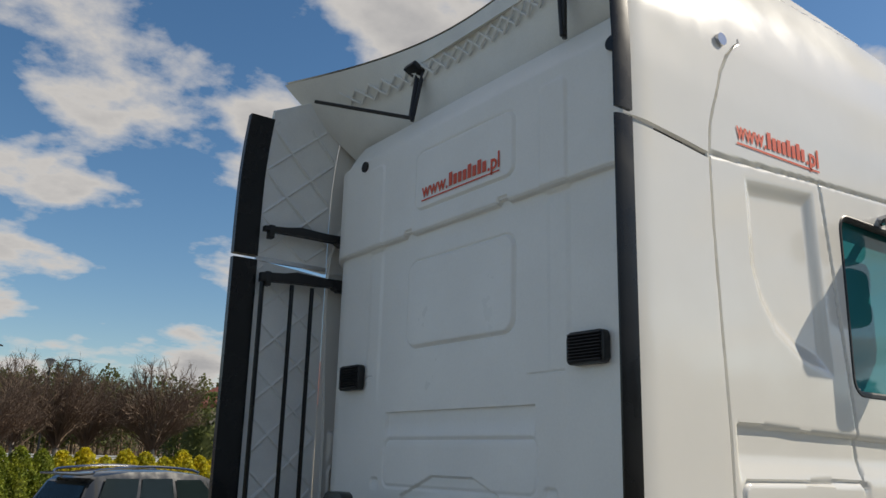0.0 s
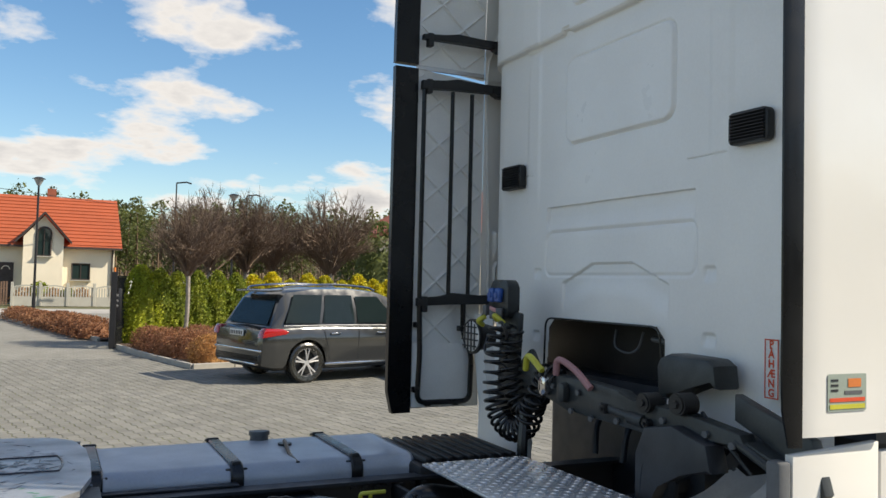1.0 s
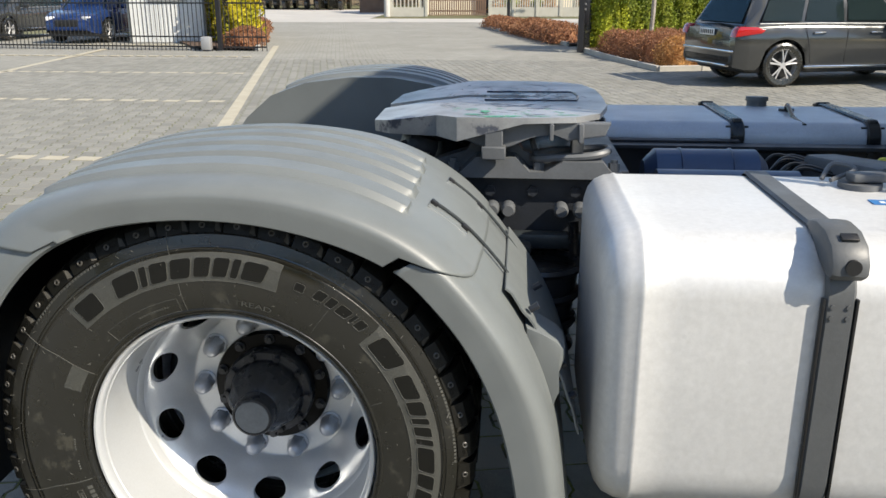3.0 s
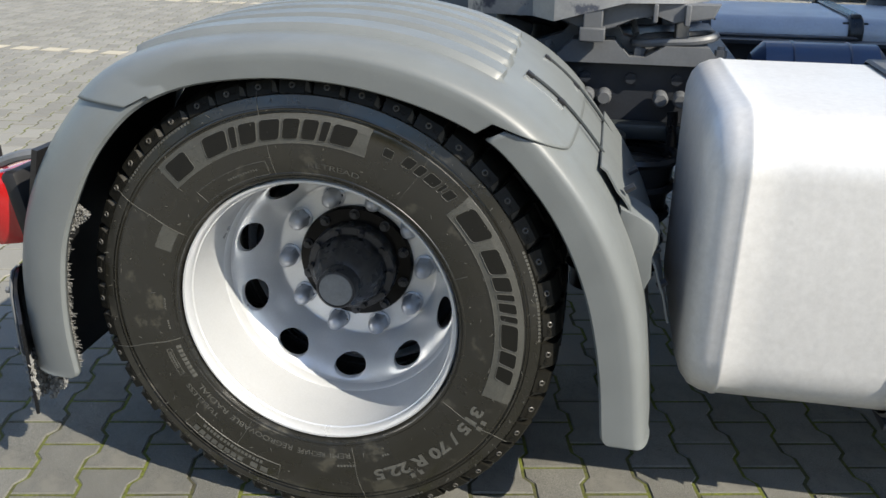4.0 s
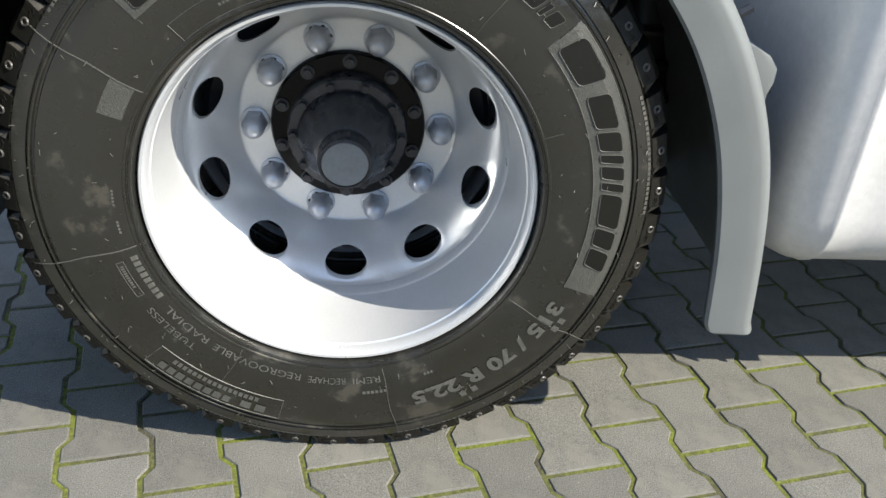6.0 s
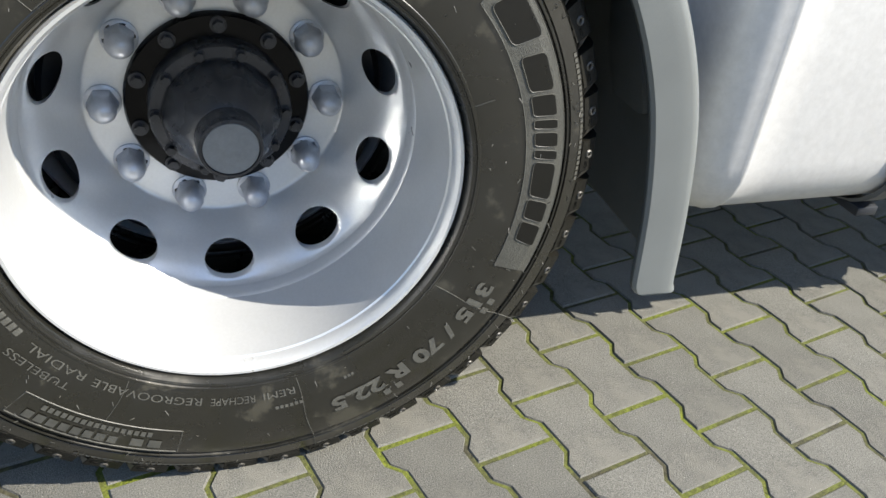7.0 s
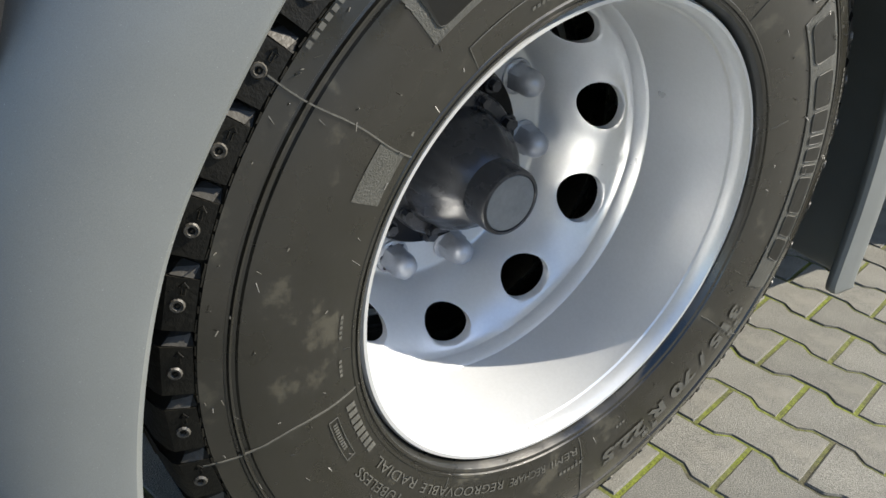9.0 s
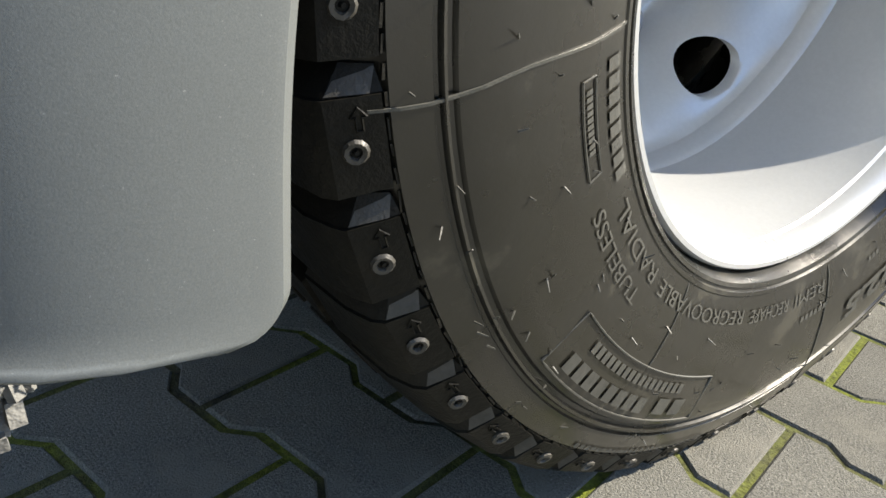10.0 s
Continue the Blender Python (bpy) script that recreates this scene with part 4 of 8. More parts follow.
for i in range(10):
    p0 = Vector((1.40 + 0.02 * (i % 3), -0.05 + 0.03 * i, 0.78))
    tube(bm, smooth_line([p0, p0 + Vector((0.06, 0.03 * math.sin(i), 0.07)), p0 + Vector((0.14, -0.05, 0.06)), p0 + Vector((0.30, 0.02 * math.cos(i * 2), 0.01))], 5), 0.006, 6)
part("cable_tangle", bm, CABLE, truck, "tangle of black cables", kind="stuff")
bm = bm_new()
box(bm, (1.98, 0.20, 0.80), (0.02, 0.24, 0.10), bevel=0.004)
part("valve_block", bm, BLACK, truck)
for i in range(7):
    bm = bm_new()
    box(bm, (1.80 + 0.05 * i, 0.285, 0.848), (0.02, 0.012, 0.012))
    part("cable_clip", bm, BLACK, truck)
bm = bm_new()
for x in (1.80, 1.84):
    tube(bm, round_path([(x, 0.24, 0.80), (x, 0.20, 0.80), (x, 0.20, 0.845), (x + 0.06, 0.20, 0.845)], 0.01, 3), 0.008, 6)
part("yellow_clip", bm, YELLOW, truck, "yellow plastic clip")
bm = bm_new()
tube(bm, round_path([(2.35, 0.10, 0.80), (2.12, 0.08, 0.82), (2.02, 0.10, 0.84), (1.98, 0.16, 0.78)], 0.08, 6), 0.05, 16)
cyl(bm, (2.15, 0.08, 0.82), (2.17, 0.08, 0.82), 0.055, n=20)
part("hose_elbow", bm, CABLE, truck, "thick black rubber hose elbow")

refit(built, lambda x, y, z: (x, y, z + 0.03 * min(1.0, max(0.0, (0.45 - y) / 0.85))))

# fifth wheel coupling
built = set(scene.objects)
coupling = new("fifth_wheel")
coupling.parent = truck
tagged(coupling, label="greasy grey fifth wheel coupling plate with slot and green grease")
HALF = [(0.145, 0.045), (0.14, 0.06), (0.150, 0.30), (0.20, 0.355), (0.34, 0.40), (0.40, 0.455), (0.58, 0.458), (0.72, 0.43), (0.79, 0.36), (0.825, 0.20), (0.83, 0.0)]


def plate_outline():
    far = [(x, y) for x, y in HALF]
    near = [(x, -y) for x, y in HALF[:-1]][::-1]
    slot = [(0.26, -0.035), (0.40, -0.030), (0.52, -0.045), (0.585, -0.04), (0.61, 0.0), (0.585, 0.04), (0.52, 0.045), (0.40, 0.030), (0.26, 0.035)]
    return far + near + slot


def plate_z(x, drop=0.0):
    return 1.052 - max(0.0, 0.36 - x) * 0.16 - drop


bm = bm_new()
ol = plate_outline()
a = [bm.verts.new((x, y, plate_z(x))) for x, y in ol]
b = [bm.verts.new((x, y * (0.985 if x < 0.45 else 1.0), plate_z(x, 0.016 if x > 0.45 else 0.032 + 0.14 * max(0.0, x - 0.15)))) for x, y in ol]
bm.faces.new(a)
bm.faces.new(b[::-1])
for i in range(len(ol)):
    bm.faces.new((a[i], a[(i + 1) % len(ol)], b[(i + 1) % len(ol)], b[i]))
bmesh.ops.triangulate(bm, faces=[f for f in bm.faces if len(f.verts) > 4])
part("coupling_plate", bm, STEEL, coupling, "worn grease-stained steel plate", 20)
bm = bm_new()
for sgn in (-1, 1):
    bm = bm_new()
    prism(bm, [(0.40, 1.035), (0.42, 0.985), (0.50, 0.955), (0.56, 0.972), (0.60, 0.998), (0.66, 1.008), (0.70, 0.985), (0.80, 1.000), (0.815, 1.036)], "y", sgn * 0.425, sgn * 0.395, 0.004)
    box(bm, (0.500, sgn * 0.437, 0.985), (0.050, 0.030, 0.085), bevel=0.004)
    box(bm, (0.500, sgn * 0.440, 0.955), (0.066, 0.036, 0.036), bevel=0.004)
    box(bm, (0.655, sgn * 0.432, 1.012), (0.012, 0.030, 0.046), bevel=0.003)
    box(bm, (0.735, sgn * 0.420, 1.008), (0.014, 0.040, 0.052), bevel=0.003)
    part("skirt", bm, CHASSIS_GREY, coupling, "grey cast side ribs under the plate", 20)


def smear(bm, x, y, lx, ly, turn, lift):
    """A thin irregular dab of grease on the plate."""
    n = 12
    rs = [rng.uniform(0.45, 1.0) for k in range(n)]
    c, q = math.cos(turn), math.sin(turn)
    vs = []
    for k in range(n):
        u, v = lx * rs[k] * math.cos(2 * math.pi * k / n), ly * rs[k] * math.sin(2 * math.pi * k / n)
        px, py = x + u * c - v * q, y + u * q + v * c
        vs.append(bm.verts.new((px, py, plate_z(px) + lift)))
    top = bm.verts.new((x, y, plate_z(x) + lift + 0.0008))
    for k in range(n):
        bm.faces.new((vs[k], vs[(k + 1) % n], top))


bm = bm_new()
for x, y, lx, ly in ((0.50, -0.437, 0.050, 0.016), (0.55, -0.43, 0.035, 0.012), (0.44, -0.40, 0.030, 0.010), (0.47, -0.34, 0.018, 0.022), (0.43, -0.30, 0.026, 0.008), (0.62, -0.425, 0.05, 0.006), (0.69, -0.40, 0.05, 0.007)):
    smear(bm, x, y, lx, ly, rng.gauss(0, 0.2), 0.0006)
for k in range(16):
    smear(bm, rng.uniform(0.38, 0.7), rng.uniform(-0.43, -0.28), rng.uniform(0.005, 0.02), rng.uniform(0.002, 0.006), rng.gauss(0, 0.5), 0.0006)
part("green_smear", bm, GREASE, coupling, "green grease smears", kind="stuff")
bm = bm_new()
for k in range(70):
    a, r = rng.uniform(0, 2 * math.pi), rng.uniform(0.12, 0.42)
    smear(bm, 0.55 + 0.62 * r * math.cos(a), r * math.sin(a), rng.uniform(0.01, 0.05), rng.uniform(0.001, 0.004), a + math.pi / 2 + rng.gauss(0, 0.3), 0.0005)
for k in range(30):
    smear(bm, rng.uniform(0.50, 0.74), rng.uniform(-0.10, 0.10), rng.uniform(0.02, 0.05), rng.uniform(0.004, 0.012), rng.gauss(0, 0.6), 0.0009)
# dark lines drawn for the edge of the recessed lock area
for y in (-0.105, 0.105):
    tube(bm, [(x, y + rng.uniform(-0.004, 0.004), plate_z(x) + 0.001) for x in lin(0.46, 0.74, 12)], 0.004, 5)
tube(bm, [(0.74 + 0.012 * math.cos(y * 15), y, plate_z(0.74) + 0.001) for y in lin(-0.105, 0.105, 10)], 0.004, 5)
part("grease_smear", bm, M("dark_grease_and_outline", (0.02, 0.025, 0.04), 0.3, var=0.4, scale=30), coupling, "dark streaks of old grease and the dark outline of the lock recess", kind="stuff")
bm = bm_new()
for sgn in (-1, 1):
    # trough-shaped mounting foot
    bm = bm_new()
    prism(bm, [(0.34, 0.885), (0.40, 0.885), (0.45, 0.935), (0.56, 0.935), (0.60, 0.895), (0.64, 0.895), (0.69, 0.925), (0.80, 0.925), (0.835, 0.885), (0.86, 0.885), (0.86, 0.877), (0.34, 0.877)], "y", sgn * 0.41, sgn * 0.33)
    prism(bm, [(0.30, 0.90), (0.42, 0.94), (0.46, 1.0), (0.54, 1.0), (0.58, 0.94), (0.70, 0.90), (0.70, 0.88), (0.30, 0.88)], "y", sgn * 0.33, sgn * 0.27)
    box(bm, (0.735, sgn * 0.30, 0.945), (0.035, 0.06, 0.12), bevel=0.005)
    part("mounting_foot", bm, CHASSIS_GREY, coupling, "grey pressed mounting foot", 20)
# plate in dark paint, which holds the shade under the coupling
bm = bm_new()
box(bm, (0.60, 0, 0.884), (0.56, 0.70, 0.010), bevel=0.003)
part("base_plate", bm, CHASSIS, coupling, "mounting plate coloured dark for the shade under the coupling")
for x, y in ((0.385, -0.37), (0.625, -0.37), (0.835, -0.365), (0.30, -0.30), (0.385, 0.37), (0.835, 0.365)):
    bm = bm_new()
    cyl(bm, (x, y, 0.888), (x, y, 0.892), 0.022, n=20)
    cyl(bm, (x, y, 0.892), (x, y, 0.915), 0.016, n=6)
    cyl(bm, (x, y, 0.915), (x, y, 0.925), 0.010, n=12)
    part("foot_bolt", bm, CHASSIS_GREY, coupling)
bm = bm_new()
ring = [(0.715 + 0.105 * math.copysign(abs(math.cos(t)) ** 0.6, math.cos(t)), -0.335 + 0.055 * math.copysign(abs(math.sin(t)) ** 0.8, math.sin(t)), 0.935 + 0.012 * math.cos(t)) for t in [2 * math.pi * i / 40 for i in range(40)]]
tube(bm, ring, 0.011, 8, closed=True)
tube(bm, [(0.615, -0.335, 0.945), (0.60, -0.30, 0.985), (0.61, -0.25, 1.0)], 0.009, 8)
part("release_handle", bm, CHASSIS_GREY, coupling, "bent grey release handle loop")
bm = bm_new()
cyl(bm, (0.36, -0.14, 0.89), (0.36, -0.14, 0.98), 0.06, n=24)
box(bm, (0.27, -0.26, 0.93), (0.10, 0.10, 0.09), (0, 20, 20), 0.02)
tube(bm, smooth_line([(0.16, -0.34, 0.90), (0.24, -0.30, 0.95), (0.34, -0.24, 0.96), (0.44, -0.2, 0.93)], 6), 0.012, 8)
part("jaw_housing", bm, CHASSIS, coupling)

refit(built, lambda x, y, z: (x + 0.01, y * 1.04, z + 0.028))

# ---- truck: tanks ----
def tank_ring(inset, y0, y1, z0, z1, radii, seg=7):
    """A rounded section; radii for the corners y1z1, y0z1, y0z0, y1z0."""
    out = []
    y0, y1, z0, z1 = y0 + inset, y1 - inset, z0 + inset, z1 - inset
    for (cy, cz, sy, sz, a0), r in zip(((y1, z1, 1, 1, 0), (y0, z1, -1, 1, 90), (y0, z0, -1, -1, 180), (y1, z0, 1, -1, 270)), radii):
        r = max(0.01, r - inset * 0.5)
        for j in range(seg + 1):
            a = radians(a0 + 90 * j / seg)
            out.append((cy - sy * r + r * math.cos(a), cz - sz * r + r * math.sin(a)))
    return out


def tank_mesh(x0, x1, sec, seams=(0.075,)):
    bm = bm_new()
    st = [(x0 + 0.0, 0.085), (x0 + 0.004, 0.055), (x0 + 0.014, 0.030), (x0 + 0.030, 0.012), (x0 + 0.055, 0.002), (x0 + 0.072, 0.0), (x0 + 0.076, -0.0025), (x0 + 0.082, -0.0025), (x0 + 0.086, 0.0)]
    st += [(x, 0.0) for x in lin(x0 + 0.15, x1 - 0.15, 8)]
    st += [(x0 + x1 - x, i) for x, i in st[:9]][::-1]
    rings = [[bm.verts.new((x, *p)) for p in tank_ring(i, *sec)] for x, i in st]
    k = len(rings[0])
    for a, b in zip(rings, rings[1:]):
        for j in range(k):
            bm.faces.new((a[j], a[(j + 1) % k], b[(j + 1) % k], b[j]))
    bm.faces.new(rings[0][::-1])
    bm.faces.new(rings[-1])
    return bm


NEAR_SEC = (-1.170, -0.50, 0.328, 0.948, (0.05, 0.115, 0.13, 0.06))
near_tank = new("fuel_tank")
near_tank.parent = truck
tagged(near_tank, label="silver fuel tank with grey straps and filler cap")
part("tank_shell", tank_mesh(0.746, 1.875, NEAR_SEC), TANK, near_tank, "silver painted tank shell with welded end", 40)


def strap(parent, x, sec, w, mat, lift=0.006, buckle=True):
    bm = bm_new()
    ring = tank_ring(-lift, *sec)
    k = len(ring)
    a = [bm.verts.new((x - w / 2, *p)) for p in ring]
    b = [bm.verts.new((x + w / 2, *p)) for p in ring]
    a2 = [bm.verts.new((x - w / 2 + 0.006, *p)) for p in tank_ring(-lift - 0.006, *sec)]
    b2 = [bm.verts.new((x + w / 2 - 0.006, *p)) for p in tank_ring(-lift - 0.006, *sec)]
    for r, q in ((a, a2), (a2, b2), (b2, b)):
        for j in range(k):
            bm.faces.new((r[j], r[(j + 1) % k], q[(j + 1) % k], q[j]))
    return part("tank_strap", bm, mat, parent, "flat strap over the tank")


for x in (1.187, 1.725):
    s = strap(near_tank, x, NEAR_SEC, 0.058, STRAP)
    # tensioner block on the shoulder
    bm = bm_new()
    prof = [(-1.035, 0.952), (-1.045, 0.970), (-1.09, 0.980), (-1.145, 0.976), (-1.187, 0.957), (-1.208, 0.926), (-1.208, 0.904), (-1.195, 0.892), (-1.171, 0.893), (-1.16, 0.918), (-1.13, 0.935)]
    prism(bm, prof, "x", x - 0.036, x + 0.036, 0.012)
    part("tensioner", bm, STRAP, near_tank, "moulded grey strap tensioner")
    bm = bm_new()
    cyl(bm, (x + 0.002, -1.203, 0.921), (x + 0.002, -1.212, 0.921), 0.0145, n=20)
    part("tensioner_socket", bm, BLACK, near_tank)
    bm = bm_new()
    box(bm, (x + 0.002, -1.172, 0.9685), (0.032, 0.020, 0.006), (24, 0, 0), 0.002)
    part("tensioner_window", bm, BLACK, near_tank)
    bm = bm_new()
    for z in (0.812, 0.834):
        for dx in (-0.015, 0.015):
            cyl(bm, (x + dx, -1.179, z), (x + dx, -1.185, z), 0.0048, n=10)
    part("strap_rivet", bm, STRAP, near_tank, kind="stuff")
    bm = bm_new()
    box(bm, (x - 0.031, -1.177, 0.625), (0.006, 0.012, 0.45), bevel=0.002)
    box(bm, (x + 0.031, -1.177, 0.625), (0.006, 0.012, 0.45), bevel=0.002)
    part("strap_edge", bm, CABLE, near_tank)
cap = new("filler_cap")
cap.parent = near_tank
tagged(cap, label="round grey plastic filler cap")
cap.matrix_basis = pose(1.400, -1.122, 0.922, 38, 0, 0)
bm = bm_new()
cyl(bm, (0, 0, -0.01), (0, 0, 0.028), 0.058, 0.056, 40)
cyl(bm, (0, 0, 0.028), (0, 0, 0.034), 0.056, 0.047, 40)
part("cap_rim", bm, CHASSIS_GREY, cap)
bm = bm_new()
box(bm, (0, 0, 0.042), (0.088, 0.020, 0.022), (0, 0, 28), 0.006)
box(bm, (-0.02, -0.012, 0.044), (0.035, 0.012, 0.024), (0, 0, 28), 0.004)
part("cap_grip", bm, STRAP, cap)
bm = bm_new()
cyl(bm, (1.400, -1.103, 0.905), (1.400, -1.118, 0.924), 0.075, 0.062, 32)
part("filler_neck", bm, TANK, near_tank)
bm = bm_new()
cyl(bm, (1.40, -0.66, 0.945), (1.40, -0.66, 0.962), 0.05, n=24)
box(bm, (1.42, -0.66, 0.975), (0.10, 0.045, 0.022), (0, 0, 8), 0.006)
cyl(bm, (1.46, -0.65, 0.978), (1.50, -0.64, 0.978), 0.016, n=14)
tube(bm, smooth_line([(1.33, -0.60, 0.955), (1.36, -0.58, 0.99), (1.40, -0.62, 0.985), (1.33, -0.66, 0.965)], 6), 0.006, 6)
part("tank_sender", bm, CHASSIS_GREY, near_tank, "grey tank sender with plug")
bm = bm_new()
box(bm, (1.430, -0.815, 0.9495), (0.125, 0.042, 0.002), (0, 0, -3))
part("tank_label", bm, M("blue_sticker", (0.03, 0.17, 0.42), 0.4), near_tank, "blue sticker with white marks")
bm = bm_new()
for i in range(5):
    box(bm, (1.390 + 0.02 * i, -0.818 + 0.008 * (i % 2), 0.951), (0.011, 0.014, 0.001), (0, 0, 10 * i))
part("label_marks", bm, SIGN_WHITE, near_tank)
for x in (1.187, 1.725):
    bm = bm_new()
    box(bm, (x, -0.80, 0.320), (0.05, 0.66, 0.02), bevel=0.004)
    part("tank_cradle", bm, CHASSIS, near_tank)

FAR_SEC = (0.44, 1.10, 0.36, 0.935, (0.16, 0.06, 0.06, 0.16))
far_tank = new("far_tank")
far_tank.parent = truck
tagged(far_tank, label="far tank with dark straps, the cab's shade put into its blue-grey colour")
part("tank_shell", tank_mesh(0.83, 2.19, FAR_SEC), TANK_SHADED, far_tank, smooth=40)
for x in (1.385, 1.870, 0.880):
    strap(far_tank, x, FAR_SEC, 0.05, RUBBER)
    bm = bm_new()
    box(bm, (x, 0.475, 0.917), (0.085, 0.035, 0.014), bevel=0.004)
    box(bm, (x, 0.475, 0.935), (0.03, 0.03, 0.03), bevel=0.004)
    part("strap_bracket", bm, BLACK, far_tank)
    bm = bm_new()
    box(bm, (x + 0.0, 1.02, 0.935), (0.055, 0.06, 0.014), (-14, 0, 0), 0.006)
    part("strap_pad", bm, BLACK, far_tank)
bm = bm_new()
cyl(bm, (1.585, 0.96, 0.91), (1.585, 0.965, 0.955), 0.042, 0.04, 24)
cyl(bm, (1.585, 0.965, 0.955), (1.585, 0.966, 0.972), 0.047, 0.045, 24)
part("filler_cap", bm, STRAP, far_tank)
bm = bm_new()
cyl(bm, (1.66, 0.80, 0.92), (1.66, 0.80, 0.945), 0.03, n=16)
tube(bm, smooth_line([(1.66, 0.80, 0.95), (1.64, 0.72, 0.965), (1.63, 0.60, 0.935), (1.63, 0.47, 0.925)], 6), 0.009, 8)
part("sender_cable", bm, CABLE, far_tank)

# ---- truck: deck plates, battery cover, boxes behind the cab ----
def tread_plate(x0, x1, y0, y1, z, label):
    pl = new("step_plate")
    pl.parent = truck
    tagged(pl, label=label)
    bm = bm_new()
    box(bm, ((x0 + x1) / 2, (y0 + y1) / 2, z - 0.006), (x1 - x0, y1 - y0, 0.012), bevel=0.004)
    part("plate", bm, ALU, pl)
    bm = bm_new()
    nx, ny = int((x1 - x0) / 0.030), int((y1 - y0) / 0.030)
    for i in range(nx):
        for j in range(ny):
            cx, cy = x0 + (i + 0.6) * (x1 - x0) / nx, y0 + (j + 0.6) * (y1 - y0) / ny
            turn = 45 if (i + j) % 2 else -45
            c, s = math.cos(radians(turn)), math.sin(radians(turn))
            q = [(-0.012, 0), (0, -0.004), (0.012, 0), (0, 0.004)]
            vs = [bm.verts.new((cx + c * u - s * v, cy + s * u + c * v, z)) for u, v in q]
            t0 = bm.verts.new((cx, cy, z + 0.003))
            for k in range(4):
                bm.faces.new((vs[k], vs[(k + 1) % 4], t0))
    part("raised_pattern", bm, ALU, pl, kind="stuff", smooth=0)
    return pl


tread_plate(2.02, 2.47, -0.61, 0.13, 0.967, "bright aluminium tread plate behind the cab")
tread_plate(2.09, 2.64, -1.24, -0.745, 0.967, "bright aluminium step plate beside the frame")
bm = bm_new()
box(bm, (2.36, 0.58, 0.72), (0.52, 0.50, 0.38), bevel=0.02)
cover = part("battery_cover", bm, BLACK, truck, "black ribbed battery cover")
for i in range(9):
    bm = bm_new()
    box(bm, (2.14 + 0.05 * i, 0.58, 0.925), (0.03, 0.50, 0.025), bevel=0.006)
    part("slat", bm, BLACK, cover)
bm = bm_new()
box(bm, (1.94, -0.86, 0.78), (0.14, 0.52, 0.22), bevel=0.03)
part("valve_box", bm, CHASSIS, truck, "dark air valve box")
bm = bm_new()
box(bm, (1.97, -1.02, 0.90), (0.12, 0.16, 0.05), bevel=0.012)
part("valve_cover", bm, CASTING, truck)
for x, y, z, r in ((1.93, -0.68, 0.86, 0.05), (1.94, -0.83, 0.88, 0.04)):
    bm = bm_new()
    cyl(bm, (x, y, z), (x, y, 0.93), r, n=20)
    cyl(bm, (x, y, 0.93), (x, y, 0.936), r * 0.8, r * 0.6, 20)
    part("valve_dome", bm, CASTING, truck)
bm = bm_new()
for i in range(6):
    tube(bm, smooth_line([(1.90, -0.62 - 0.05 * i, 0.90), (1.95, -0.66 - 0.05 * i, 0.935), (2.02, -0.70 - 0.04 * i, 0.90)], 5), 0.008, 6)
part("valve_hose", bm, CABLE, truck, "thin black air lines", kind="stuff")
bm = bm_new()
for i in range(4):
    box(bm, (1.93 + 0.02 * i, -0.83 - 0.02 * i, 0.937), (0.022, 0.018, 0.012), (0, 0, 30 * i), 0.003)
part("yellow_tag", bm, YELLOW, truck, "yellow tags on the valves")
bm = bm_new()
cyl(bm, (1.98, -1.14, 0.88), (1.98, -1.14, 0.925), 0.045, n=24)
part("fluid_cap", bm, BLUE, truck, "blue fluid filler cap")
bm = bm_new()
box(bm, (2.34, -1.0, 0.66), (0.50, 0.46, 0.52), bevel=0.02)
part("side_box", bm, CHASSIS, truck)

# ---- truck: cab ----
built = set(scene.objects)
WX = 2.765                     # back wall
HOLE = (-0.335, 0.455, 1.535)  # opening in the lower wall: two sides and top


def groove(dist, half):
    """1 along a line, falling to 0 at its sides."""
    return step(abs(dist) - half, half * 1.2)


